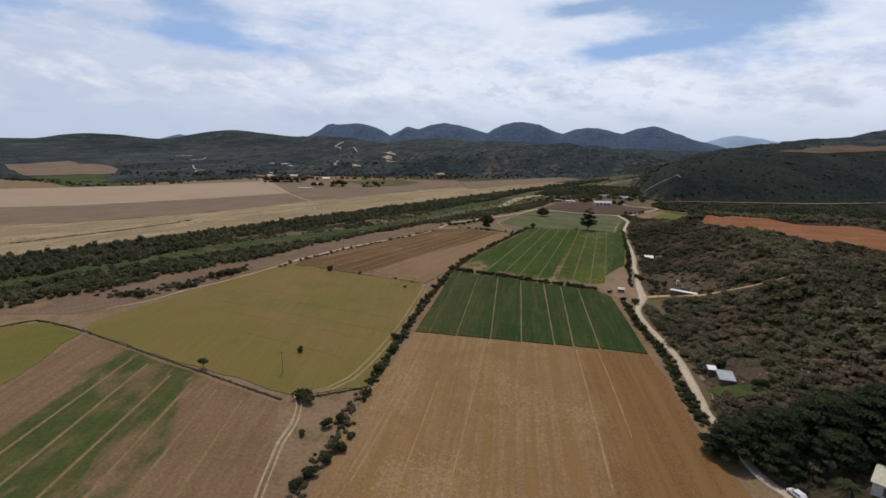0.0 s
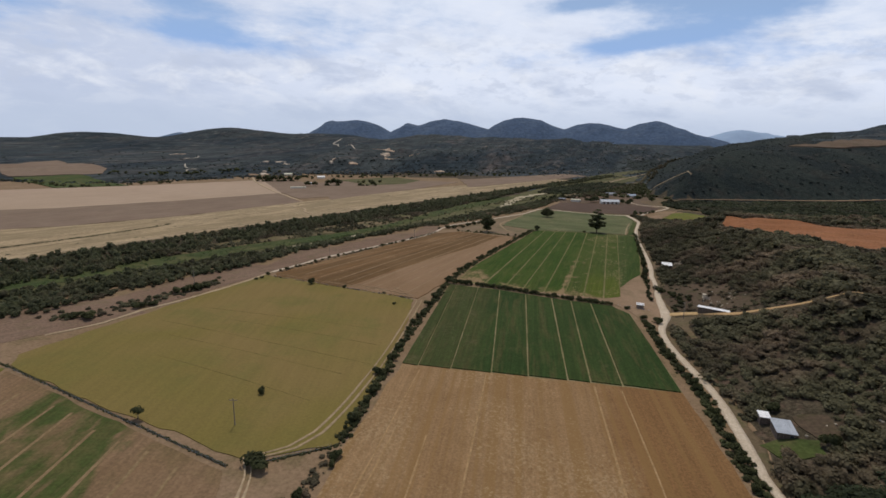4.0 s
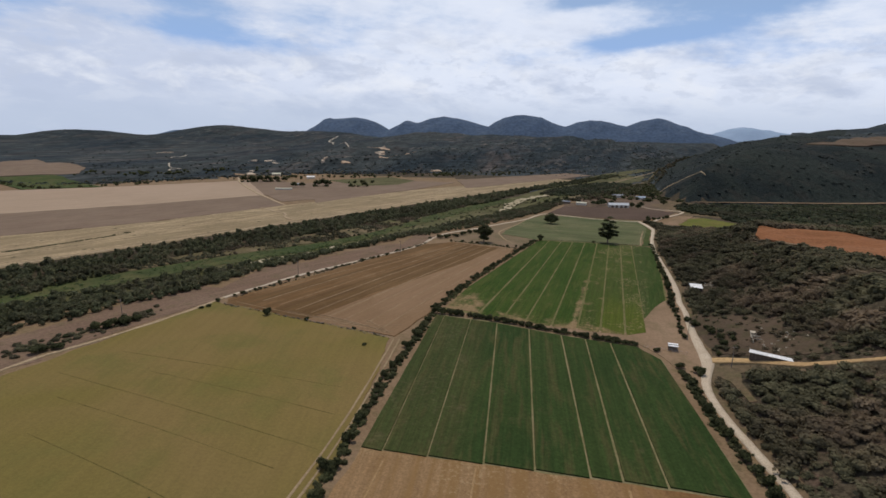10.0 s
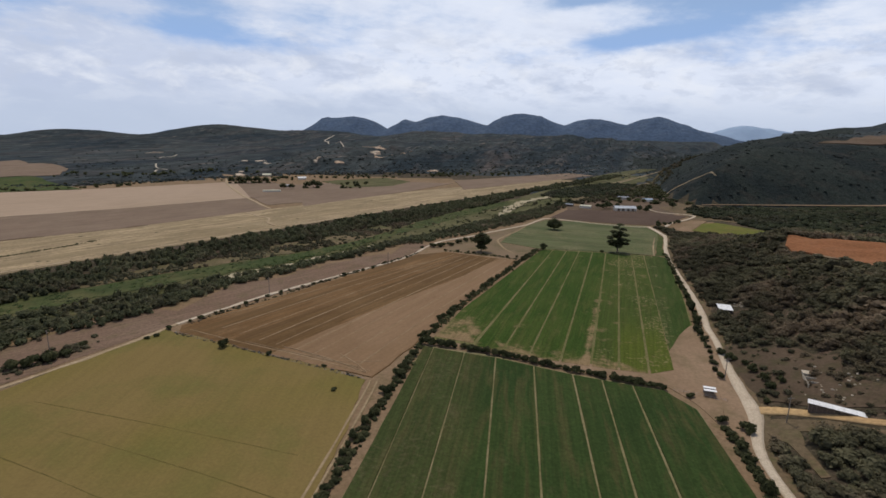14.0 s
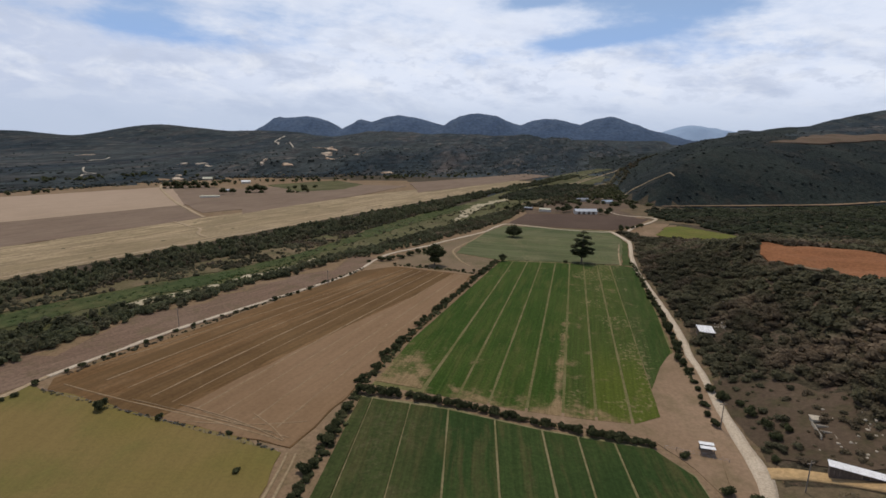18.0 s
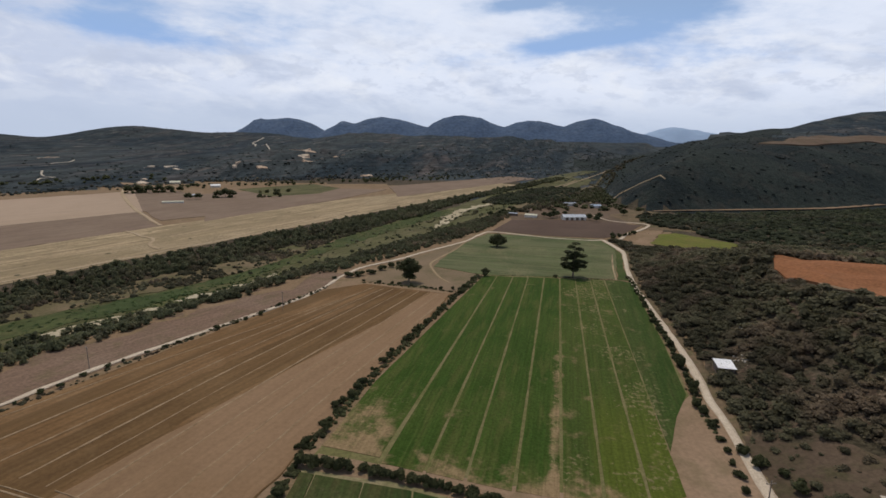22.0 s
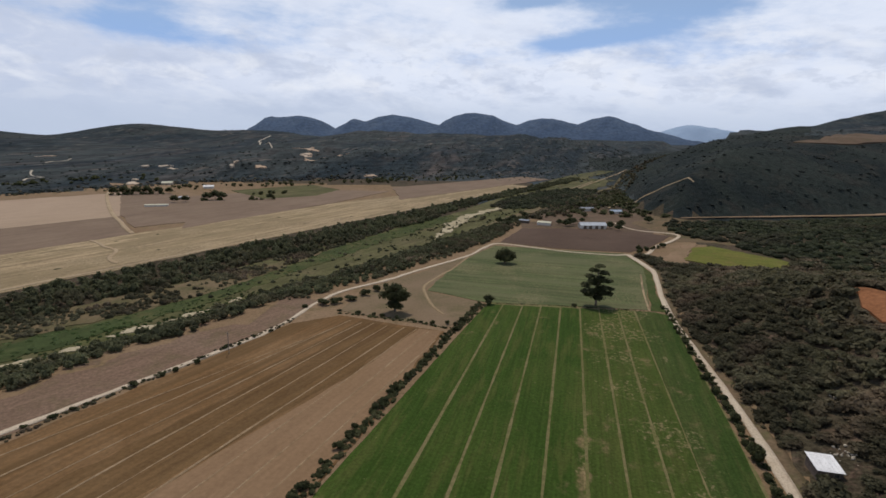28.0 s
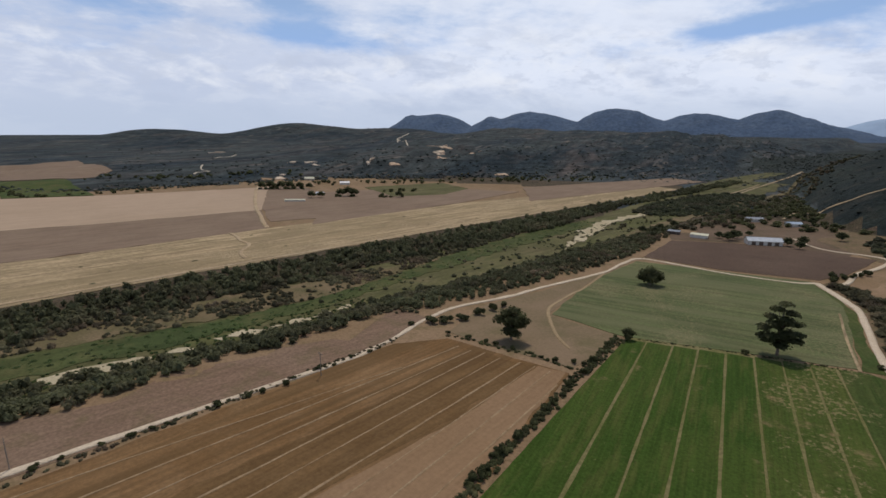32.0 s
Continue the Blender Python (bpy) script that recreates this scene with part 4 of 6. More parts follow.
for off in (0.0, 2.2):
    ribbon("wheel_track", [(-63 + off, 132), (-52 + off, 145), (-48.5 + off, 190), (-50 + off, 245), (-51 + off, 258)], 0.7, PALE_TRACK, 0.24, 5, 0.2, parent=olive)

for x0, x1, y0, y1, w in [(-11, -10.5, 188, 100, 0.5), (-33.2, -34.6, 186, 96, 0.45), (-31.6, -33.0, 150, 96, 0.4), (-22.8, -22.0, 150, 96, 0.45), (23.4, 26.0, 187, 105, 0.55), (31.5, 34.0, 186, 130, 0.4)]:
    ribbon("wheel_track", [(x0, y0), ((x0 + x1) / 2 + 0.2, (y0 + y1) / 2), (x1, y1)], w, STUBBLE_LINE, 0.20, 5, 0.15, parent=stubble_field, label="faint pale wheel track in the stubble")

# the plain across the river
straw_edge = [by_river(-260, -730), by_river(0, -612), by_river(113, -562), by_river(173, -532), by_river(266, -517), by_river(413, -521)]
brown_edge = [by_river(-260, -950), by_river(0, -768), by_river(140, -690), by_river(200, -656), by_river(312, -629), by_river(446, -613)]
straw = [by_river(-260, -424), by_river(100, -420), by_river(500, -424), by_river(950, -420), by_river(960, -470), by_river(640, -520)] + straw_edge[::-1]
patch("straw_field", straw, STRAW, 0.3, 14, 1.5, 40, label="straw-coloured stubble plain")
patch("fallow_field", straw_edge + brown_edge[::-1], PLAIN_BROWN, 0.35, 14, 1.5, 40, label="brown fallow strip on the plain")
patch("beige_field", brown_edge + [by_river(535, -795), by_river(371, -826), by_river(247, -872), by_river(80, -940), by_river(-260, -1090)], BEIGE, 0.4, 14, 1.5, 40, label="pale beige bare field")
patch("fallow_field", [by_river(446, -512), by_river(640, -524), by_river(760, -545), by_river(700, -660), by_river(560, -700), by_river(520, -620)], PLAIN_BROWN, 0.35, 14, 1.5, 40, label="grey-brown fallow by the homestead")
patch("fallow_field", [(-290, 630), (-352, 694), (-444, 804), (-468, 846), (-420, 862), (-340, 800), (-300, 740), (-258, 668)], PLAIN_BROWN, 0.33, 14, 1.5, 40, label="grey-brown fallow beside the plain track")
patch("far_green_field", [(-340, 890), (-262, 985), (-205, 930), (-214, 862), (-262, 820)], RIVER_GRASS, 0.4, 14, 1.5, 40, label="thin green field on the plain")
patch("fallow_field", [by_river(700, -480), by_river(1080, -440), by_river(1100, -500), by_river(800, -570)], PLAIN_BROWN, 0.5, 14, 1.5, 40, label="brown fallow at the plain's far end")
patch("far_green_field", [(-652, 632), (-586, 690), (-754, 770), (-830, 722)], YOUNG_GREEN, 0.9, 14, 1.5, 40, label="green field at the hills' foot")
patch("beige_field", [(-840, 725), (-750, 775), (-735, 800), (-800, 880), (-1000, 960), (-1010, 830)], PLAIN_BROWN, 1.2, 14, 1.5, 30, label="tan field on the foothill")

# the river bed: reeds, meadow and sand
reed_low = [(-60, -343), (60, -342), (120, -341), (173, -337), (236, -332), (275, -328), (310, -325), (350, -325), (400, -333), (460, -341), (560, -350), (640, -356)]
reed_top = [(640, -374), (560, -370), (460, -358), (400, -345), (350, -338), (310, -340), (275, -347), (236, -354), (173, -360), (120, -366), (60, -366), (-60, -368)]
patch("reed_bed", [by_river(*p) for p in reed_low + reed_top], REEDS, 0.38, 3, 3.4, 30, label="green reed bed in the river")
patch("river_meadow", [by_river(-150, -312), by_river(140, -312), by_river(330, -312), by_river(560, -306), by_river(660, -310), by_river(900, -330), by_river(1150, -330), by_river(1150, -392), by_river(800, -396), by_river(640, -372), by_river(400, -370), by_river(100, -372), by_river(-150, -372)], RIVER_GRASS, 0.2, 10, 3.0, 30, label="rough green river meadow")
patch("dry_bank", [by_river(180, -360), by_river(240, -355), by_river(280, -348), by_river(320, -340), by_river(360, -339), by_river(410, -347), by_river(450, -357), by_river(400, -362), by_river(330, -370), by_river(250, -376), by_river(180, -372)], BANK, 0.46, 4, 3.0, 20, label="dry tan ground among the river scrub")
patch("sand_bank", [by_river(246, -326), by_river(270, -323), by_river(290, -320), by_river(292, -317), by_river(268, -318), by_river(246, -320)], SAND, 0.42, 3, 2.6, 30, label="pale sand bank")
patch("sand_bank", [by_river(300, -322), by_river(330, -319), by_river(362, -321), by_river(358, -317), by_river(330, -315), by_river(302, -318)], SAND, 0.42, 3, 2.4, 30, label="pale sand bank")
patch("sand_bank", [by_river(530, -318), by_river(566, -334), by_river(600, -348), by_river(640, -359), by_river(690, -359), by_river(730, -354), by_river(690, -349), by_river(640, -348), by_river(600, -336), by_river(566, -325)], SAND, 0.8, 3, 3.2, 20, label="pale sand bank with scrub")
patch("dry_bank", [by_river(505, -287), by_river(566, -297), by_river(640, -307), by_river(720, -312), by_river(900, -312), by_river(1100, -300), by_river(1100, -310), by_river(900, -322), by_river(720, -324), by_river(640, -321), by_river(566, -309), by_river(520, -298)], BANK, 0.7, 4, 2.6, 20, label="dry tan bank")

VALLEY_TRACKS = ([(54, 851), (95, 950), (150, 1075), (180, 1150)], [(79, 883), (150, 1060), (253, 1302), (311, 1452)])

# ---------------------------------------------------------------- roads and tracks
ribbon("road_verge", [(x + 2.3, y) for x, y in ROAD[3:]], 3.6, VERGE, 0.16, 3, 1.6, label="trodden dry verge beside the gravel road")
ribbon("road", ROAD, ROAD_WIDTHS, GRAVEL, 0.30, 3, 0.3, label="pale gravel farm road")
ribbon("field_track", [(92, 566), (80, 563.5), (51, 570), (26, 581.5), (9, 586.5), (0, 572), (-9, 549), (-27, 522), (-38, 506), (-48, 490), (-58, 478), (-67, 466), (-73, 448), (-76, 431), (-81, 412), (-94, 386), (-104, 368), (-114, 349), (-124, 330), (-134, 305), (-141, 287)], 2.0, GRAVEL, 0.24, 3, 0.7, label="narrow gravel field track")
ribbon("field_track", [(-141, 287), (-144, 270), (-154, 238), (-163, 218), (-168, 200), (-178, 184)], [1.9, 1.8, 1.8, 1.8, 1.8, 1.2], DIRT_TRACK, 0.24, 3, 0.7, label="sandy end of the field track by the bank")
ribbon("farm_road", [(95, 560), (106, 571), (118, 594), (134, 612), (146, 632), (138, 644), (126, 651), (117, 662), (112, 690)], [3, 2.8, 2.6, 2.6, 2.6, 2.4, 2.2, 1.8, 1.4], GRAVEL, 0.32, 4, 0.3, label="gravel road to the farm")
ribbon("side_road", [(63.4, 263.5), (67.5, 262.5), (74, 259), (86, 250), (100, 240), (120, 230)], [4.2, 4.4, 3.4, 2.6, 2.0, 1.6], ORANGE_DIRT, 0.34, 3, 0.3, label="orange dirt side road")
for off, wide in ((-0.75, 0.75), (0.75, 0.6)):
    ribbon("field_track", [(-63 + off, 131.5), (-59 + off, 125), (-56.5 + off, 116), (-55.5 + off, 107), (-53 + off, 97), (-50 + off, 86), (-45 + off, 70), (-38 + off, 30)], wide, DIRT_TRACK, 0.22, 3, 0.35, label="pale wheel rut of the dirt track between fields")
ribbon("ditch", [(-202, 154), (-194, 165), (-179, 163), (-166, 160), (-120, 145.2), (-66, 127.8)], 0.55, DITCH, 0.20, 3, 0.2, label="narrow dark ditch along the meadow")
ribbon("ditch", [(-58, 131.5), (-46, 139.5), (-43.5, 142)], 0.5, DITCH, 0.20, 3, 0.2, label="narrow dark ditch by the gate")
ribbon("field_track", [(-9, 546), (-17, 515), (-21, 505), (-28, 482), (-26, 468), (-20, 450), (-15, 442)], 1.4, PALE_TRACK, 0.2, 4, 0.3, label="dirt track across the paddock")
ribbon("field_track", [(-275, 606), (-295, 626), (-324, 657), (-354, 688), (-400, 742), (-447, 800), (-470, 832), (-500, 880)], 3.6, DIRT_TRACK, 0.6, 8, 0.6, label="pale track over the plain")
ribbon("field_track", [by_river(-200, -425), by_river(100, -424.5), by_river(300, -427), by_river(520, -425), by_river(700, -424)], [3.5, 3, 2.4, 2.2, 1.5], DIRT_TRACK, 0.55, 6, 0.9, label="pale sandy track beside the riverside trees")
ribbon("field_track", [(-287, 577.5), (-273, 569), (-262, 560), (-250, 554), (-243, 546), (-238, 534), (-230, 525), (-222, 520)], 2.6, DIRT_TRACK, 0.6, 3, 0.5, label="winding pale footpath over the stubble plain")
ribbon("field_track", [(175, 712), (230, 728), (280, 742), (386, 776), (501, 840), (640, 892)], [3, 5, 7, 8, 8, 7], TAN, 1.5, 8, 0.9, label="tan firebreak along the hill's foot")
ribbon("field_track", [(-642, 893), (-655, 915), (-650, 935), (-688, 954), (-705, 975)], 2.6, STONE, 1.2, 10, 0.6, label="pale zigzag track on the hillside")
ribbon("field_track", [(-815, 1120), (-825, 1150), (-822, 1175), (-840, 1210)], 2.6, STONE, 1.2, 10, 0.6, label="pale scar of a track on the hillside")
patch("homestead_yard", [(-475, 850), (-525, 905), (-455, 935), (-405, 870), (-430, 862), (-456, 857)], TAN, 0.5, 10, 3.0, 25, label="bare tan ground round the homestead")
ribbon("far_road", [(-470, 1330), (-520, 1420), (-640, 1640), (-690, 1760), (-770, 1920), (-800, 2080)], [2.5, 3, 4, 5, 5, 5], STONE, 2.5, 20, 1.0, label="pale road climbing the far hillside")
ribbon("field_track", [(128, 790), (142, 820), (150, 834), (160, 832), (169, 825), (177, 803), (187, 793), (194, 778), (202, 764)], [2.2, 2.2, 2.2, 2.2, 2.0, 2.0, 1.8, 1.6, 1.2], DIRT_TRACK, 1.0, 4, 0.5, label="tan earth track climbing the hill")
ribbon("field_edge", [(131, 386), (140, 366), (149, 349), (164, 331), (181, 301), (198, 291)], [0.8, 1.4, 1.6, 1.6, 1.4, 1.0], TAN, 1.1, 3, 0.5, label="pale bare edge of the red field")
ribbon("field_track", VALLEY_TRACKS[0], 2.0, DIRT_TRACK, 0.8, 12, 0.8, label="pale track up the valley")
ribbon("field_track", VALLEY_TRACKS[1], [1.6, 2.2, 3.2, 4], DIRT_TRACK, 0.8, 12, 0.8, label="pale track up the valley beside the hill")
patch("far_green_field", [(64, 1012), (100, 1020), (150, 1110), (190, 1230), (273, 1400), (240, 1400), (160, 1262), (89, 1108)], RIVER_GRASS, 0.5, 10, 3.0, 30, label="thin green meadow in the narrow valley")

# ---------------------------------------------------------------- plants
rng = np.random.default_rng(7)


def blob(centre, rx, rz, seed, nu=7, nv=5):
    """A lumpy closed ball, as quads."""
    u = np.linspace(0, 2 * math.pi, nu, endpoint=False)
    v = np.linspace(-math.pi / 2, math.pi / 2, nv)
    uu, vv = np.meshgrid(u, v, indexing="ij")
    lump = 1 + 0.22 * np.sin(3 * uu + seed) * np.cos(2 * vv + seed * 1.7)
    p = np.stack([np.cos(uu) * np.cos(vv) * rx * lump, np.sin(uu) * np.cos(vv) * rx * lump, np.sin(vv) * rz * lump], -1) + np.array(centre)
    i, j = np.meshgrid(np.arange(nu), np.arange(nv - 1), indexing="ij")
    i2 = (i + 1) % nu
    f = np.stack([i * nv + j, i2 * nv + j, i2 * nv + j + 1, i * nv + j + 1], -1)
    return p.reshape(-1, 3), f.reshape(-1, 4)


def leaf_cards(centre, rx, rz, n, size, flat=0.0):
    """Leaf clumps as small bent quads over the shell of a lump."""
    d = rng.normal(size=(n, 3))
    d /= np.linalg.norm(d, axis=1)[:, None]
    d[:, 2] = np.where(d[:, 2] < -0.35, -d[:, 2], d[:, 2])
    r = rng.uniform(0.72, 1.12, n)[:, None]
    c = np.array(centre) + d * r * np.array([rx, rx, rz])
    nrm = d + rng.normal(size=(n, 3)) * 0.5
    nrm[:, 2] += 0.45 + flat
    nrm /= np.linalg.norm(nrm, axis=1)[:, None]
    t = np.cross(nrm, rng.normal(size=(n, 3)))
    t /= np.linalg.norm(t, axis=1)[:, None]
    b = np.cross(nrm, t)
    s = size * rng.uniform(0.55, 1.35, (n, 1))
    w = rng.uniform(0.5, 1.0, (n, 1))
    bend = nrm * s * rng.uniform(-0.3, 0.3, (n, 1))
    q = np.stack([c - t * s - b * s * w * 0.6, c + t * s * 0.7 - b * s * w + bend, c + t * s + b * s * w * 0.7, c - t * s * 0.6 + b * s * w + bend], 1)
    return q.reshape(-1, 3), np.arange(4 * n).reshape(-1, 4)


def joined(pieces):
    vs, fs, off = [], [], 0
    for v, f in pieces:
        vs.append(v)
        fs.append(f + off)
        off += len(v)
    return np.concatenate(vs), np.concatenate(fs)


def shrub_proto(cards, size, lobes, around=6, up=5):
    """A shrub about 1 m in radius and 1 m high: rounded crowns with leaf clumps standing out of them."""
    pieces = []
    for k in range(lobes):
        a, r = rng.uniform(0, 6.28), (0.0 if lobes == 1 else rng.uniform(0.22, 0.5))
        rx, rz = rng.uniform(0.46, 0.70), rng.uniform(0.34, 0.50)
        c = (r * math.cos(a), r * math.sin(a), rng.uniform(0.34, 0.56))
        pieces += [blob(c, rx * 0.74, rz * 0.78, k * 2.1 + a, around, up), leaf_cards(c, rx * 1.0, rz * 1.0, cards // lobes, size)]
    return joined(pieces)


def mound_proto(cards, size, around=6, up=4):
    """A low far-off bush: a lumpy mound with a few leaf clumps on it."""
    return joined([blob((0, 0, 0.36), 0.86, 0.52, float(rng.uniform(0, 6)), around, up), leaf_cards((0, 0, 0.38), 0.9, 0.54, cards, size, 0.4)])


FINE = [shrub_proto(126, 0.115, 3, 5, 4) for _ in range(10)]
MIDDLE = [shrub_proto(40, 0.18, 2, 6, 4) for _ in range(8)]
COARSE = [mound_proto(10, 0.24) for _ in range(8)]
FAR = [mound_proto(7, 0.30, 5, 4) for _ in range(8)]


def scatter(name, xy, radius, tall, protos, material, label, category, sink=0.08):
    """Plants that nobody could count, as one mesh; radius and tall are arrays."""
    n = len(xy)
    z = height(xy[:, 0], xy[:, 1])
    kind = rng.integers(0, len(protos), n)
    turn = rng.uniform(0, 6.28, n)
    vs, fs, off = [], [], 0
    for k, (pv, pf) in enumerate(protos):
        pick = np.where(kind == k)[0]
        if not len(pick):
            continue
        c, s = np.cos(turn[pick])[:, None], np.sin(turn[pick])[:, None]
        x = (pv[:, 0] * c - pv[:, 1] * s) * radius[pick][:, None] + xy[pick, 0][:, None]
        y = (pv[:, 0] * s + pv[:, 1] * c) * radius[pick][:, None] + xy[pick, 1][:, None]
        zz = pv[:, 2] * tall[pick][:, None] + (z[pick] - sink * tall[pick])[:, None]
        vs.append(np.stack([x, y, zz], -1).reshape(-1, 3))
        fs.append((pf[None] + (np.arange(len(pick)) * len(pv))[:, None, None] + off).reshape(-1, 4))
        off += len(pick) * len(pv)
    faces = np.concatenate(fs)
    me = mesh_np(name, np.concatenate(vs), faces, [material])
    me.polygons.foreach_set("use_smooth", np.ones(len(faces), bool))
    return tagged(new(name, me), label, category, kind="stuff")


def within_poly(x, y, poly):
    inside = np.zeros(len(x), bool)
    for (ax, ay), (bx, by) in zip(poly, poly[1:] + poly[:1]):
        cross = ((ay > y) != (by > y)) & (x < (bx - ax) * (y - ay) / (by - ay + 1e-9) + ax)
        inside ^= cross
    return inside


def spread(n, x0, x1, y0, y1, gap):
    """Places on a jittered net, about gap metres apart."""
    xs = np.arange(x0, x1, gap)
    ys = np.arange(y0, y1, gap)
    gx, gy = np.meshgrid(xs, ys)
    p = np.stack([gx.ravel(), gy.ravel()], -1)
    return p + rng.uniform(-0.5, 0.5, p.shape) * gap * 1.6


RED_AREA = [(131, 421), (136, 433), (146, 427), (154, 412), (179, 398), (222, 372), (266, 348), (242, 286), (198, 290), (179, 301), (162, 331), (148, 348), (139, 366), (129, 386), (128, 405)]
MEADOW_AREA = [(108, 546), (112, 562), (124, 582), (142, 604), (158, 597), (170, 580), (180, 564), (186, 553), (179, 541), (160, 535), (140, 541), (122, 544)]
YARD_AREA = [(62, 262), (62, 300), (67, 314), (78, 308), (90, 304), (98, 292), (93, 279), (99, 262), (94, 250), (82, 255), (70, 262)]


def scrub_slope():
    p = spread(0, 55, 330, 60, 560, 2.3)
    x, y = p[:, 0], p[:, 1]
    rx = np.interp(y, [q[1] for q in ROAD], [q[0] for q in ROAD])
    keep = (x > rx + 3.0) & ~within_poly(x, y, RED_AREA) & ~within_poly(x, y, MEADOW_AREA)
    keep &= ~((np.hypot(x - 69, y - 167) < 9) | (np.hypot(x - 81, y - 349) < 9) | (np.hypot(x - 78, y - 178) < 6))
    keep &= ~within_poly(x, y, [(61, 260), (76, 257), (86, 248), (84, 244), (76, 249), (68.5, 250), (67, 244), (67, 230), (63, 230), (62.5, 246), (60, 252)])
    side, _ = beside(x, y, [(58, 262), (66, 263), (74, 259), (86, 250), (100, 240), (120, 230)])
    keep &= side > 3.6
    yard = within_poly(x, y, YARD_AREA)
    keep &= ~yard | (rng.uniform(size=len(x)) < 0.40)
    keep &= (np.hypot(x - 76, y - 111) > 6) & (np.hypot(x - 85, y - 112) > 9) & (np.hypot(x - 76, y - 167) > 7)
    keep &= ~((x > 150) & (y < 150))
    thin = waves(x, y, 38, 4) + 0.6 * waves(x, y, 15, 9)
    keep &= rng.uniform(size=len(x)) < np.clip(1.0 - 0.22 * (thin > 0.6) - 0.4 * (x > 150) - 0.32 * (x > 200), 0, 1)
    p, thin, yard = p[keep], thin[keep], yard[keep]
    r = (1.0 + 2.6 * rng.uniform(size=len(p)) ** 1.7) * np.where(thin > 0.6, 0.6, 1.0) * np.where(yard, 0.6, 1)
    r = np.where((rng.uniform(size=len(p)) < 0.05) & ~yard, rng.uniform(3.0, 4.4, len(p)), r)
    t = r * rng.uniform(0.6, 1.0, len(p))
    near = p[:, 0] < np.interp(p[:, 1], [100, 250, 400, 560], [104, 106, 112, 122])
    scatter("slope_scrub", p[near], r[near], t[near], FINE, SCRUB_LEAF, "dense grey-green thorny scrub on the slope", "scrub")
    scatter("slope_scrub", p[~near], r[~near] * 1.2, t[~near] * 1.2, MIDDLE, SCRUB_LEAF, "grey-green scrub on the slope's top", "scrub")


def side_valley_scrub():
    p = spread(0, 120, 600, 535, 770, 5.2)
    x, y = p[:, 0], p[:, 1]
    d1, s1 = beside(x, y, HILL_FOOT)
    keep = ~within_poly(x, y, MEADOW_AREA) & (y > 548 - 0.10 * (x - 110)) & (s1 < 0) & (d1 > 30)
    keep &= (x > np.interp(y, [560, 600, 620, 663, 700, 760], [150, 176, 152, 144, 162, 178])) | (y < 560)
    p = p[keep]
    r = rng.uniform(2.4, 4.4, len(p))
    scatter("valley_thicket", p, r, r * rng.uniform(0.6, 1.0, len(p)), COARSE, SHADOWED_VALLEY_LEAF, "green thicket in the side valley, darkened for cloud shadow", "thicket")


def hill_scrub():
    p = spread(0, 150, 900, 725, 1420, 4.6)
    x, y = p[:, 0], p[:, 1]
    d1, s1 = beside(x, y, HILL_FOOT)
    d2, s2 = beside(x, y, HILL_BACK)
    keep = (s1 > 0) & (s2 < 0) & (d1 > 3) & ~within_poly(x, y, HILL_FIELD) & ((np.minimum(d1, d2) < 245) | (rng.uniform(size=len(x)) < 0.3))
    keep &= rng.uniform(size=len(x)) < 0.10
    p = p[keep]
    r = 1.3 + 2.0 * rng.uniform(size=len(p)) ** 2.0
    scatter("hill_thicket", p, r, r * rng.uniform(0.28, 0.5, len(p)), FAR, SHADOWED_HILL_LEAF, "dense bush covering the hill, coloured dark for cloud shadow", "thicket")


def upland_scrub():
    p = spread(0, -1300, 900, 560, 2400, 9.5)
    x, y = p[:, 0], p[:, 1]
    e, side = beside(x, y, PLAIN_EDGE)
    d2, s2 = beside(x, y, HILL_BACK)
    d1, s1 = beside(x, y, HILL_FOOT)
    throat = (y > 1120) & ~((s1 > 0) & (s2 < 0)) & (x > 0)
    keep = ((side > 0) | throat) & (rng.uniform(size=len(x)) < np.clip(0.62 - e / 600, 0.04, 1) - 0.3 * (waves(x, y, 240, 5) > 0.45))
    keep &= ~within_poly(x, y, [(-660, 628), (-580, 690), (-735, 805), (-800, 888), (-1005, 970), (-1020, 825), (-838, 715)])
    for q in QUARRIES:
        keep &= np.hypot(x - q[0], y - q[1]) > max(q[2], q[3]) * 1.1
    p = p[keep]
    r = 1.6 + 3.0 * rng.uniform(size=len(p)) ** 2.0
    scatter("upland_bush", p, r, r * rng.uniform(0.3, 0.6, len(p)), FAR, HAZED_UPLAND_LEAF, "dark bush scattered over the far uplands", "bush")


def along_river(s0, s1, d0, d1, gap, chance=1.0):
    p = spread(0, s0, s1, d0, d1, gap)
    p = p[rng.uniform(size=len(p)) < chance]
    return np.stack([RS * p[:, 0] + RC * p[:, 1], RC * p[:, 0] - RS * p[:, 1]], -1), p


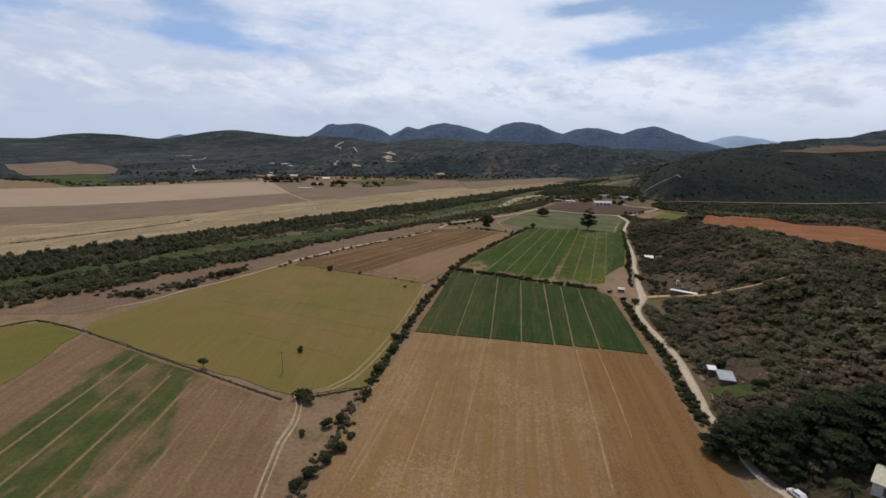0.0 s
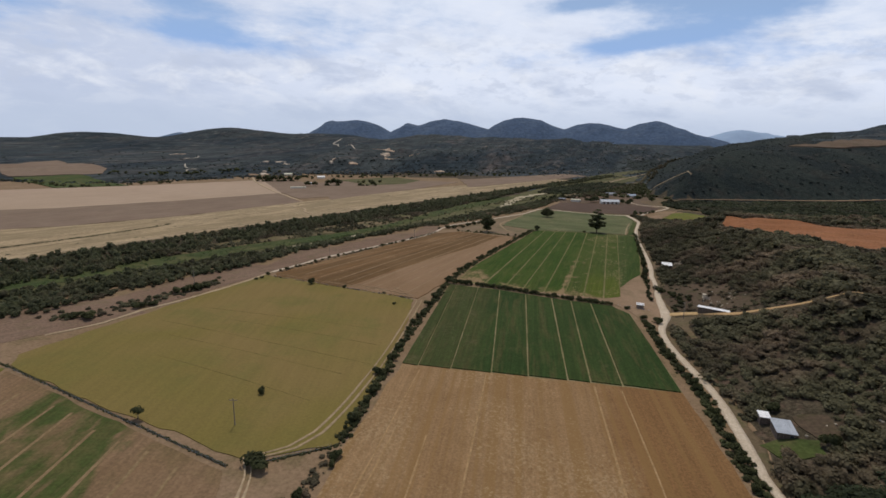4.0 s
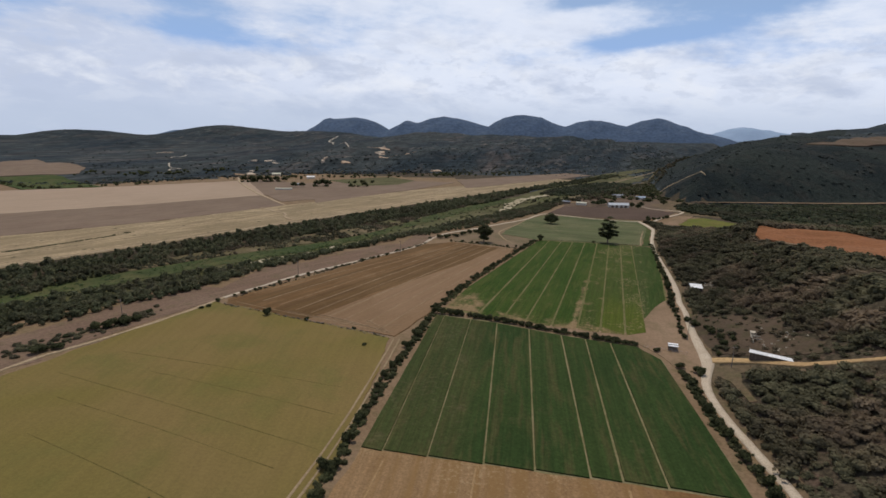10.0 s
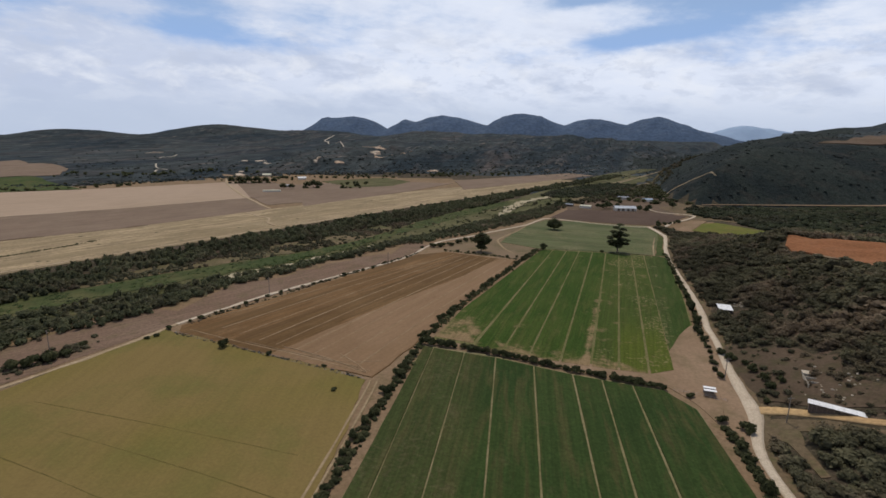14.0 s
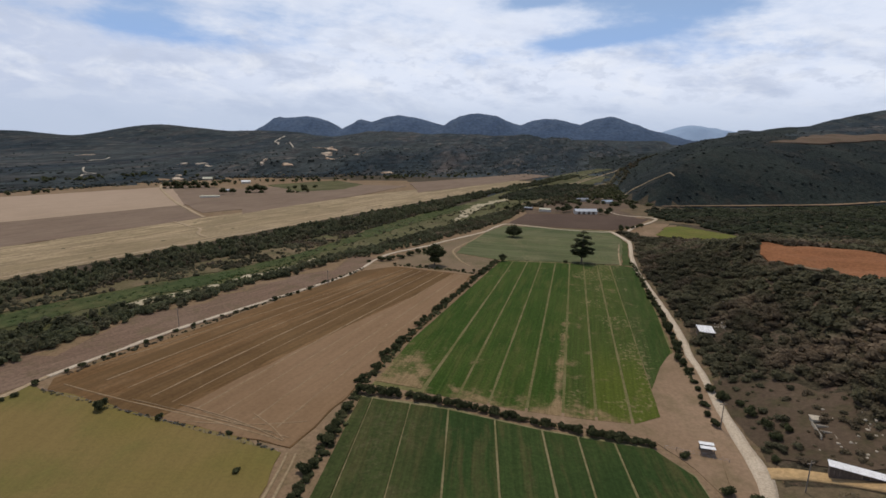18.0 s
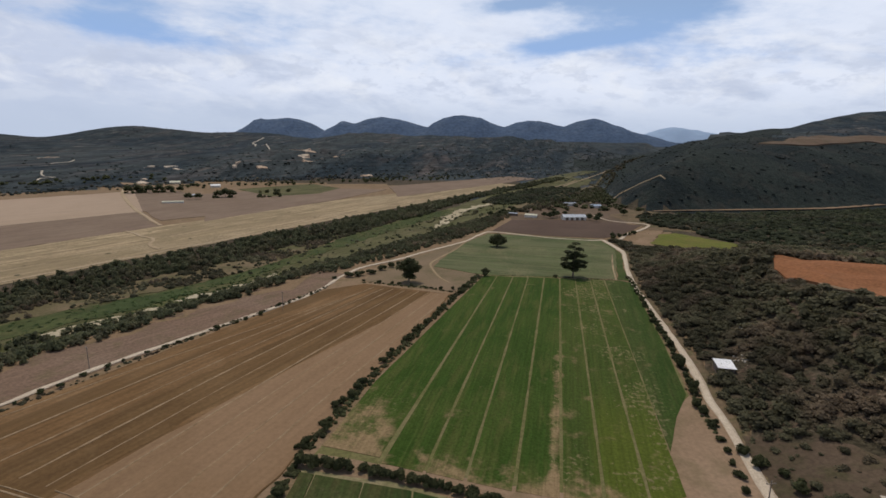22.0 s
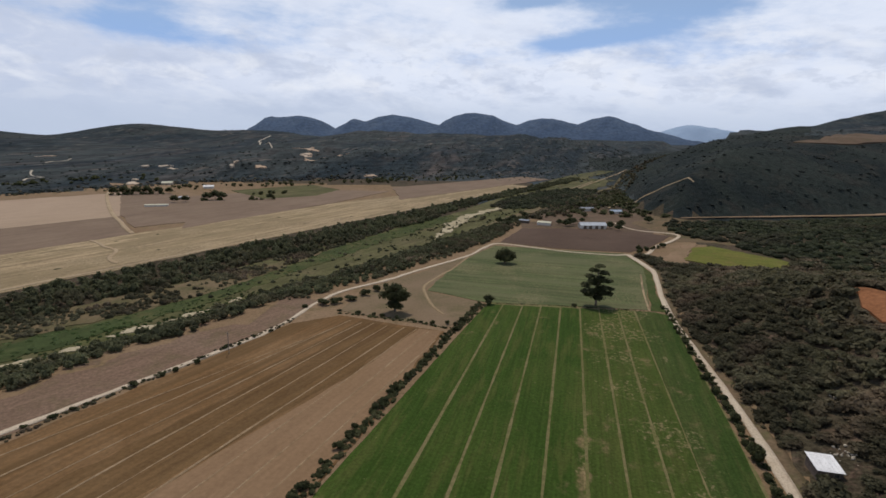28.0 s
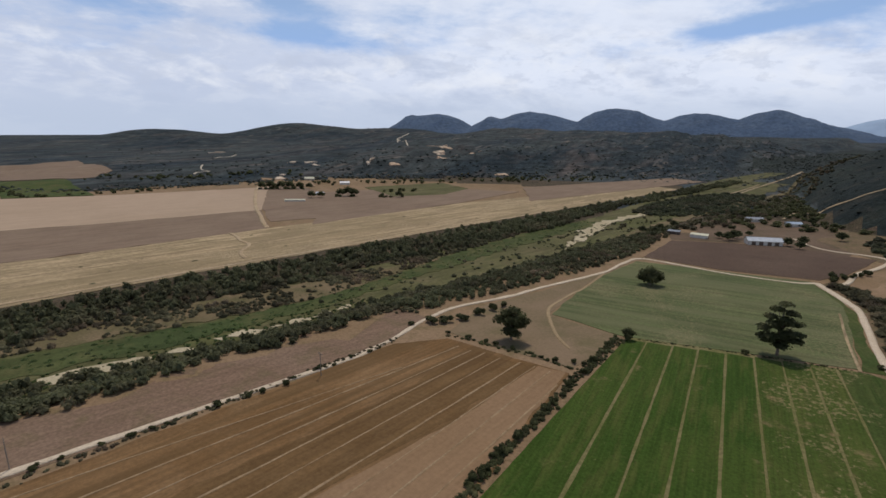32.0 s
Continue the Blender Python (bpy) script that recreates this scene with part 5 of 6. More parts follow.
def river_woods():
    xy, sd = along_river(-220, 1120, -423, -346, 4.0)
    edge = 3.5 * waves(sd[:, 0], sd[:, 1] * 0, 60, 2)
    keep = (sd[:, 1] < -369 + edge * 1.5 + 18 * smooth_step(sd[:, 0], 230, 120) - 22 * smooth_step(sd[:, 0], 560, 760)) & (sd[:, 1] > -413 + edge)
    xy = xy[keep]
    r = 1.5 + 2.4 * rng.uniform(size=len(xy)) ** 1.3
    scatter("river_woods", xy, r, 1.2 + r * rng.uniform(0.7, 1.4, len(xy)), MIDDLE, RIVER_LEAF, "dense riverside trees in a long belt", "woods")
    xy, sd = along_river(-220, 620, -378, -336, 2.0, 0.95)
    keep = (waves(sd[:, 0], sd[:, 1], 45, 1) + 0.5 * waves(sd[:, 0], sd[:, 1], 14, 3) > -0.2) & (sd[:, 1] < np.interp(sd[:, 0], [60, 173, 236, 275, 310, 350, 400, 460, 560], [-367, -361, -355, -348, -341, -339, -346, -359, -372]))
    xy = xy[keep]
    r = 0.7 + 1.4 * rng.uniform(size=len(xy)) ** 1.6
    scatter("river_scrub", xy, r, 0.3 + r * rng.uniform(0.9, 1.4, len(xy)), COARSE, SCRUB_LEAF, "sparse dry scrub beside the reeds", "scrub")
    xy, sd = along_river(-160, 640, -352, -272, 3.1)
    wob = 3.0 * waves(sd[:, 0], sd[:, 1] * 0, 70, 6)
    keep = (sd[:, 1] < np.interp(sd[:, 0], [60, 95, 170, 240, 420], [-276, -276, -280, -286, -290]) + wob) & (sd[:, 1] > np.interp(sd[:, 0], [60, 130, 180, 240, 280, 330, 420], [-338, -337, -333, -324, -313, -315, -312]) + wob * 0.6) & (rng.uniform(size=len(xy)) < np.where(waves(sd[:, 0], sd[:, 1], 50, 8) > 0.6, 0.8, 1.0))
    xy = xy[keep]
    r = rng.uniform(1.6, 3.4, len(xy))
    scatter("bank_trees", xy, r, r * rng.uniform(0.8, 1.5, len(xy)), MIDDLE, RIVER_LEAF, "grey-green trees along the river bank", "trees")
    xy, sd = along_river(395, 640, -293, -268, 3.6, 0.85)
    keep = (sd[:, 1] < np.interp(sd[:, 0], [395, 450, 530, 640], [-288, -277, -272, -284])) & (xy[:, 1] > 455)
    xy = xy[keep]
    r = rng.uniform(1.3, 2.8, len(xy))
    scatter("bank_scrub", xy, r, r * rng.uniform(0.8, 1.3, len(xy)), FINE, SCRUB_LEAF, "grey scrub between track and river", "scrub")
    xy, sd = along_river(600, 1150, -330, -262, 6.2, 0.62)
    keep = (sd[:, 1] > -300 - 0.02 * (sd[:, 0] - 600)) | (waves(sd[:, 0], sd[:, 1], 60, 2) > 0.45)
    keep &= (xy[:, 0] < 20) | (xy[:, 1] > 700)
    xy = xy[keep]
    r = rng.uniform(2.0, 4.0, len(xy))
    scatter("bank_scrub", xy, r, r * rng.uniform(0.8, 1.4, len(xy)), MIDDLE, SCRUB_LEAF, "grey scrub on the far river bank", "scrub")
    xy, sd = along_river(560, 760, -350, -322, 5.0, 0.3)
    r = rng.uniform(0.8, 2.0, len(xy))
    scatter("sand_scrub", xy, r, r * 1.1, MIDDLE, RIVER_LEAF, "small bushes on the sand bank", "scrub")
    xy, sd = along_river(80, 260, -296, -268, 4.5, 0.22)
    keep = (sd[:, 1] < np.interp(sd[:, 0], [80, 150, 260], [-262, -278, -290]))
    xy = xy[keep]
    r = rng.uniform(0.8, 2.2, len(xy))
    scatter("bank_scrub", xy, r, r * 1.1, FINE, SCRUB_LEAF, "low scrub on the bare bank", "scrub")
    xy, sd = along_river(340, 660, -348, -308, 3.6, 0.5)
    keep = waves(sd[:, 0], sd[:, 1], 40, 5) + 0.5 * waves(sd[:, 0], sd[:, 1], 15, 2) > 0.1
    xy = xy[keep]
    r = rng.uniform(0.6, 1.9, len(xy))
    scatter("river_scrub", xy, r, r * rng.uniform(0.8, 1.3, len(xy)), COARSE, RIVER_LEAF, "scattered bushes on the river meadow", "scrub")
    xy, sd = along_river(225, 370, -329, -310, 2.1, 0.5)
    r = rng.uniform(0.4, 1.3, len(xy))
    scatter("sand_grass", xy, r, 0.7 + r * 0.5, COARSE, REED_LEAF, "tufts of yellow-green grass on the sand", "grass", 0.2)
    poly = [(-95, 507), (-70, 503), (-55, 535), (-36, 566), (-24, 604), (-2, 650), (14, 662), (20, 640), (8, 602), (4, 592), (-4, 580), (-15, 554), (-24, 540), (-36, 521), (-49, 501), (-57, 487), (-70, 474), (-80, 453), (-96, 446), (-112, 474)]
    p = spread(0, -115, 24, 440, 665, 2.7)
    p = p[within_poly(p[:, 0], p[:, 1], poly)]
    r = rng.uniform(1.0, 2.6, len(p))
    scatter("bank_thicket", p, r, r * rng.uniform(0.8, 1.4, len(p)), FINE, RIVER_LEAF, "grey-green thicket between field track and river", "thicket")
    # tufts on the reed bed
    xy, sd = along_river(-60, 640, -374, -322, 2.3, 0.6)
    keep = (sd[:, 1] < np.interp(sd[:, 0], [p[0] for p in reed_low], [p[1] for p in reed_low]) - 1) & (sd[:, 1] > np.interp(sd[:, 0], [p[0] for p in reed_top[::-1]], [p[1] for p in reed_top[::-1]]) + 0.5) & (waves(sd[:, 0], sd[:, 1], 22, 3) > -0.45)
    xy = xy[keep]
    r = rng.uniform(0.9, 1.7, len(xy))
    scatter("reeds", xy, r, r * 0.6, FAR, REED_LEAF, "tall green reeds", "reeds", 0.2)


def valley_floor_scrub():
    p = spread(0, -40, 330, 690, 1400, 7.0)
    x, y = p[:, 0], p[:, 1]
    d = RC * x - RS * y
    d1, s1 = beside(x, y, HILL_FOOT)
    keep = (d > -292) & ~((s1 > 0) & (x > 165)) & (rng.uniform(size=len(x)) < np.where(y > 800, 0.9, 0.25)) & (x - 0.42 * (y - 760) < 185)
    keep &= ~((x > 20) & (x < 150) & (y < 715))
    for line in VALLEY_TRACKS:
        keep &= beside(x, y, line)[0] > 4
    p = p[keep]
    q = spread(0, -10, 170, 785, 1020, 4.6)
    q = q[within_poly(q[:, 0], q[:, 1], [(0, 806), (20, 792), (60, 800), (100, 830), (130, 900), (158, 1000), (122, 1016), (70, 962), (30, 892)])]
    qr = rng.uniform(2.0, 4.0, len(q))
    scatter("valley_thicket", q, qr, qr * rng.uniform(0.6, 1.1, len(q)), COARSE, SHADOWED_VALLEY_LEAF, "dark thicket between the river meadow and the hill", "thicket")
    r = rng.uniform(2.5, 5.0, len(p))
    scatter("valley_scrub", p, r, r * rng.uniform(0.7, 1.2, len(p)), MIDDLE, BUSH_LEAF, "dark scrub on the narrow valley floor", "scrub")


def plain_bushes():
    pts = []
    for a, b, n, w in (((-455, 815), (-405, 842), 16, 7), ((-324, 790), (-306, 802), 5, 4), ((-280, 804), (-250, 818), 6, 4), ((-205, 1060), (-150, 1092), 26, 22), ((-560, 760), (-640, 640), 14, 6), ((-830, 700), (-620, 640), 18, 6), ((-480, 880), (-250, 1010), 46, 30), ((-250, 1000), (0, 1180), 40, 24), ((-300, 850), (-230, 900), 8, 6), ((-720, 790), (-480, 960), 50, 14)):
        t = rng.uniform(size=(n, 1))
        pts.append(np.array(a) * (1 - t) + np.array(b) * t + rng.normal(size=(n, 2)) * w * 0.5)
    xy = np.concatenate(pts)
    r = rng.uniform(2.2, 5.0, len(xy))
    scatter("plain_bushes", xy, r, r * rng.uniform(0.9, 1.3, len(xy)), MIDDLE, BUSH_LEAF, "dark bushes and small trees on the plain", "bushes")
    xy, sd = along_river(-200, 900, -500, -432, 11, 0.2)
    r = rng.uniform(0.4, 1.0, len(xy))
    scatter("straw_tufts", xy, r * 2.2, r * 0.6, COARSE, SCRUB_LEAF, "low dry tufts in the stubble", "tufts")


HILL_FIELD = [(405, 980), (455, 985), (527, 1012), (600, 1050), (760, 1120), (800, 1250), (690, 1240), (620, 1210), (549, 1140), (478, 1045)]
QUARRIES = [(-338, 1196, 24, 12, 0.0), (-352, 1215, 18, 8, 0.1), (-385, 1290, 22, 9, 0.0), (-300, 1270, 14, 5, 0.5), (-539, 1051, 18, 6, 0.3), (-562, 1030, 10, 5, 0.4), (-384, 1074, 13, 5, 0.3), (-425, 1063, 6, 4, 0.3), (-510, 922, 16, 6, 0.5), (-930, 1250, 20, 6, 0.4), (-205, 1120, 12, 5, 0.6)]
# leaf tones carry the same painted haze as the upland ground
HAZED_UPLAND_LEAF = foliage("hazed_upland_leaves", (0.054, 0.069, 0.062), (0.081, 0.097, 0.086), (0.098, 0.090, 0.088), 0.012, 0.7, 0.75, 0.03, 0.4)
REED_LEAF = foliage("reed_leaves", (0.05, 0.085, 0.026), (0.08, 0.115, 0.038), (0.11, 0.115, 0.055), 0.05, 0.5)
rock_rng = random.Random(4)
for qx, qy, qa, qb, turn in QUARRIES:
    for n in range(4):
        cx, cy = qx + rock_rng.gauss(0, qa * 0.6), qy + rock_rng.gauss(0, qb * 1.2)
        ra, rb = qa * rock_rng.uniform(0.2, 0.55), qb * rock_rng.uniform(0.4, 1.1)
        ring = []
        for k in range(13):
            a = k / 13 * 2 * math.pi
            rr = 1 + 0.9 * noise.noise((cx * 0.1 + 1.6 * math.cos(a), cy * 0.1 + 1.6 * math.sin(a), 0.7))
            ox, oy = ra * rr * math.cos(a), rb * rr * math.sin(a)
            ring.append((cx + ox * math.cos(turn) - oy * math.sin(turn), cy + ox * math.sin(turn) + oy * math.cos(turn)))
        patch("bare_rock", ring, QUARRY_ROCK, 1.4, 5, 1.5, 10, 2.5, label="bare pale rock and earth on the hillside")
patch("hill_field", HILL_FIELD, FARM_EARTH, 1.6, 15, 2.0, 20, 2.5, label="tan clearing high on the hill")

scrub_slope()
side_valley_scrub()
hill_scrub()
upland_scrub()
river_woods()
valley_floor_scrub()
plain_bushes()


def weeds(line, gap, width, r0, r1, material, name, label, fine=FINE):
    pts = []
    for a, b in zip(line, line[1:]):
        n = max(1, int(math.dist(a, b) / gap))
        t = rng.uniform(size=(n, 1))
        pts.append(np.array(a) * (1 - t) + np.array(b) * t + rng.normal(size=(n, 2)) * width)
    xy = np.concatenate(pts)
    r = rng.uniform(r0, r1, len(xy))
    scatter(name, xy, r, r * rng.uniform(0.7, 1.2, len(xy)), fine, material, label, "weeds")


weeds([(-166, 160), (-120, 145), (-66, 128)], 0.3, 0.2, 0.2, 0.48, BUSH_LEAF, "ditch_weeds", "dark weeds along the ditch", COARSE)
weeds(PLAIN_EDGE[2:9], 2.4, 5.0, 1.4, 3.6, HAZED_UPLAND_LEAF, "foothill_brush", "dark brush along the foot of the uplands", COARSE)
weeds(PLAIN_EDGE[3:9], 4.0, 14.0, 1.2, 3.0, SCRUB_LEAF, "foothill_brush", "dry brush along the foot of the uplands", COARSE)
weeds([(-202, 154), (-194, 165), (-179, 163), (-166, 160)], 0.28, 0.25, 0.25, 0.6, BUSH_LEAF, "ditch_weeds", "dark weeds along the ditch", COARSE)
weeds([(-60, 130), (-46, 139), (-43, 141)], 0.35, 0.3, 0.25, 0.6, BUSH_LEAF, "ditch_weeds", "dark weeds along the ditch", COARSE)
weeds([by_river(10, -462), by_river(96, -467), by_river(170, -469), by_river(217, -475), by_river(240, -481)], 0.4, 0.7, 0.5, 1.1, RIVER_LEAF, "ditch_weeds", "green weeds along a ditch on the plain", COARSE)
weeds([(-136, 279), (-90, 268), (-54, 259)], 1.1, 0.5, 0.3, 0.7, SCRUB_LEAF, "border_weeds", "dry weeds along the field border", COARSE)
weeds([(-43.5, 142), (-44.5, 200), (-43.5, 250), (-42, 288)], 0.32, 0.8, 0.4, 1.2, BUSH_LEAF, "border_weeds", "dry weeds along the hedge", COARSE)
weeds([(-42, 294), (-33, 335), (-22, 378), (0, 458)], 0.32, 0.7, 0.4, 1.1, BUSH_LEAF, "border_weeds", "dry weeds along the hedge", COARSE)
weeds([(55, 142), (55.5, 188), (52.5, 212), (51, 238), (52, 252)], 0.35, 1.0, 0.5, 1.3, BUSH_LEAF, "verge_weeds", "green brush along the road", COARSE)
weeds([(62.5, 312), (69, 352), (73, 380), (78, 425), (83.5, 466)], 0.5, 0.7, 0.4, 1.0, BUSH_LEAF, "verge_weeds", "green brush along the road", COARSE)
weeds([(-60, 438), (-30, 433), (-8, 425), (3, 458)], 0.8, 0.5, 0.35, 0.9, BUSH_LEAF, "border_weeds", "green weeds round the paddock", COARSE)
weeds([(4, 459), (40, 459.5), (74, 457)], 0.7, 0.4, 0.25, 0.6, BUSH_LEAF, "border_weeds", "weeds between crop and pasture", COARSE)
weeds([(-75, 428), (-105, 362), (-137, 288)], 0.8, 0.6, 0.3, 0.9, SCRUB_LEAF, "track_weeds", "dry weeds beside the track", COARSE)
weeds([(-192, 203), (-178, 208), (-168, 234), (-161, 247), (-159, 266)], 0.5, 3.0, 0.5, 1.7, SCRUB_LEAF, "bank_brush", "grey brush on the bare bank", COARSE)
weeds([(-45, 136), (-42.5, 112), (-43, 92), (-43, 60)], 0.35, 1.0, 0.3, 1.0, SCRUB_LEAF, "border_weeds", "rough brush beside the track", COARSE)


# ---------------------------------------------------------------- single bushes and trees
def mesh_of(name, pieces, material):
    v, f = joined(pieces)
    return mesh_np(name, v, f, [material])


def bush_thing(k, material, label):
    """A bush of unit size: leaves over a few stems."""
    ob = thing("bush", label, "bush", (0, 0, -300))
    pieces = []
    for j in range(4):
        a = rng.uniform(0, 6.28)
        r = 0.0 if j == 0 else rng.uniform(0.35, 0.6)
        c = (r * math.cos(a), r * math.sin(a), rng.uniform(0.42, 0.66))
        rx, rz = rng.uniform(0.40, 0.58), rng.uniform(0.32, 0.44)
        pieces += [blob(c, rx * 0.8, rz * 0.85, k + j * 1.3, 7, 5), leaf_cards(c, rx, rz, 70, 0.12)]
    part("leaves", mesh_of("leaves", pieces, material), material, ob)
    for j in range(3):
        bm = bmesh.new()
        a = j * 2.1 + k
        rod(bm, (0.05 * math.cos(a), 0.05 * math.sin(a), -0.12), (0.3 * math.cos(a), 0.3 * math.sin(a), 0.5), 0.05, 0.025, 5)
        part("stem", bm, BARK, ob)
    return ob


PROTO = [bush_thing(k, BUSH_LEAF if k % 3 else TREE_LEAF, "dark green rounded bush") for k in range(6)]
used = set()


def plant_bush(x, y, r, h, group, label):
    k = int(rng.integers(0, len(PROTO)))
    ob = PROTO[k]
    m = pose(x, y, height_at(x, y) - 0.02, 0, 0, float(rng.uniform(0, 360))) @ Matrix.Diagonal((r, r, h, 1))
    if k in used:
        ob = copy_thing(PROTO[k], m)
    else:
        used.add(k)
    ob.matrix_basis = m
    tagged(ob, label, "bush", group)
    return ob


def hedge(line, count, r0, r1, group, label, jitter=0.5, tall=1.15):
    total = [math.dist(a, b) for a, b in zip(line, line[1:])]
    for i in range(count):
        t = (i + rng.uniform(0.1, 0.9)) / count * sum(total)
        for (a, b), seg in zip(zip(line, line[1:]), total):
            if t <= seg:
                x, y = a[0] + (b[0] - a[0]) * t / seg, a[1] + (b[1] - a[1]) * t / seg
                break
            t -= seg
        r = float(rng.uniform(r0, r1))
        plant_bush(x + float(rng.normal()) * jitter, y + float(rng.normal()) * jitter, r, r * tall * float(rng.uniform(0.85, 1.25)), group, label)


hedge([(-42, 289.5), (-26, 288.5), (-14, 285.5)], 13, 1.5, 2.6, "hedge between the crops", "dark green bush in the hedge between crops", 0.3)
hedge([(-14, 285.5), (0, 282), (14, 277.5), (40, 271.5)], 38, 1.1, 2.0, "hedge between the crops", "dark green bush in the hedge between crops", 0.25)
hedge([(-43.5, 142), (-44.5, 190), (-45, 230), (-41.5, 283)], 30, 0.8, 2.4, "hedge beside the meadow", "uneven dark bush on the field border", 0.7)
hedge([(-43, 292), (-36, 328), (-25, 370), (-12, 415), (-1, 456)], 66, 0.5, 1.8, "hedge beside the ploughed field", "small dark bush on the field border", 0.7)
hedge([(54.5, 142), (55, 165), (55.5, 188), (53, 208), (51, 228), (51.5, 250)], 34, 1.0, 2.2, "bushes along the road", "dark green bush beside the gravel road", 0.5)
hedge([(59, 281), (61.8, 302), (63.8, 322), (67.8, 346), (71, 370), (75.5, 410), (82, 462)], 34, 0.9, 1.9, "bushes along the road", "dark green bush beside the gravel road", 0.4)
hedge([(-77, 421), (-97, 376), (-118, 338), (-139, 286), (-142, 268)], 28, 0.7, 1.6, "bushes along the track", "low grey-green bush beside the field track", 0.5, 0.95)
hedge([(-63, 440), (-40, 436), (-20, 430), (-9, 432)], 8, 0.7, 1.4, "bushes round the paddock", "small bush on the paddock's edge", 0.4)
hedge([(64, 306), (68, 300), (72, 280), (66, 270)], 9, 1.2, 2.2, "bushes by the fork", "dark bush by the road fork", 1.8)
hedge([(98, 572), (108, 580), (122, 592)], 9, 1.4, 2.6, "bushes by the farm road", "dark bush beside the farm road", 1.2)
for x, y, r, h in [(-59, 129, 4.6, 4.0), (-49, 117, 2.4, 3.4), (-47, 121, 2.0, 3.0), (-42, 108, 2.8, 3.6), (-43, 103, 2.2, 2.8), (-45, 97, 2.6, 3.4), (-46.5, 93, 2.2, 2.4), (-42, 136, 2.2, 2.8), (-42, 133, 1.6, 2.0), (-44, 86, 2.4, 2.6), (-41.5, 114, 1.8, 2.0), (-52, 112, 1.6, 1.8)]:
    plant_bush(x + (2.2 if x > -50 and y < 125 else 0.0), y, r * 0.8, h * 0.75, "bushes beside the dirt track", "dark bush between dirt track and stubble")
for x, y, r, h in [(-76, 160.5, 1.4, 2.4), (-110, 271, 2.0, 3.0), (-91, 268.5, 1.2, 1.6), (-60, 250, 1.2, 1.0), (-69, 264, 1.0, 1.0)]:
    plant_bush(x, y, r, h, "bushes in the meadow", "lone bush in the open meadow")
for x, y, r, h in [(-177, 203, 3.8, 3.0), (-183, 203, 3.0, 2.4), (-187, 201, 2.2, 1.8), (-168, 220, 3.2, 2.6), (-164, 223, 2.6, 2.2), (-166, 241, 2.8, 2.8), (-162.5, 245, 3.2, 3.2), (-159, 248, 3.4, 3.4), (-157.5, 253, 2.6, 2.4), (-160, 262, 2.0, 1.6), (-170, 232, 1.4, 1.2)]:
    plant_bush(x, y, r, h, "bushes on the bank", "grey-green bush on the bare bank")
for x, y, r, h in [(-69, 447, 3.2, 2.6), (-64, 450, 3.0, 2.6), (-59, 455, 2.8, 2.4), (-54, 463, 2.6, 2.8), (-50, 470, 2.4, 3.0), (-47, 476, 2.0, 2.2), (-76, 443, 1.8, 1.6)]:
    plant_bush(x, y, r, h, "bushes by the paddock tree", "dense dark green bush between track and paddock")
for x, y, r, h in [(68.5, 352, 2.6, 4.2), (67, 336, 2.0, 2.8), (64, 322, 1.8, 2.2), (46, 268, 1.6, 1.4), (56, 252, 2.4, 2.6), (51, 255, 1.8, 2.0), (3.5, 457, 2.0, 3.0), (42, 459.5, 1.6, 1.6), (71, 178, 2.2, 2.4), (76, 160, 2.6, 3.0)]:
    plant_bush(x, y, r, h, "bushes by the road", "dark green bush close to the road")


def limb(bm, a, b, r0, r1, bends=3):
    p = Vector(a)
    for i in range(bends):
        t = (i + 1) / bends
        q = Vector(a).lerp(Vector(b), t) + Vector(rng.normal(size=3)) * (0.05 * (Vector(b) - Vector(a)).length if i < bends - 1 else 0)
        rod(bm, p, q, r0 + (r1 - r0) * i / bends, r0 + (r1 - r0) * t, 7)
        p = q


def tree(name, label, x, y, tall, trunk_r, lobes, material, cards, size, fork=0.35, flat=0.0, group="", category="tree"):
    """A tree: trunk, limbs to each lobe, and a crown of leaf clumps; lobes are (dx, dy, z, rx, rz)."""
    ob = thing(name, label, category, (x, y, height_at(x, y) - 0.1), 0, group)
    bm = bmesh.new()
    rod(bm, (0, 0, -0.3), (0.05, 0.05, tall * 0.3), trunk_r, trunk_r * 0.75, 9)
    rod(bm, (0.05, 0.05, tall * 0.3), (0.2, 0.1, tall * 0.85), trunk_r * 0.75, trunk_r * 0.25, 9)
    part("trunk", bm, BARK, ob)
    for dx, dy, z, rx, rz in lobes[:9]:
        bm = bmesh.new()
        limb(bm, (0.05, 0.05, max(tall * fork * 0.6, z * 0.55)), (dx * 0.85, dy * 0.85, z - rz * 0.2), trunk_r * 0.42, trunk_r * 0.12, 3)
        part("limb", bm, BARK, ob)
    pieces = []
    for k, (dx, dy, z, rx, rz) in enumerate(lobes):
        pieces += [blob((dx, dy, z), rx * 0.72, rz * 0.72, k * 1.1, 8, 6), leaf_cards((dx, dy, z), rx, rz, cards, size, flat)]
    part("crown", mesh_of("crown", pieces, material), material, ob)
    return ob


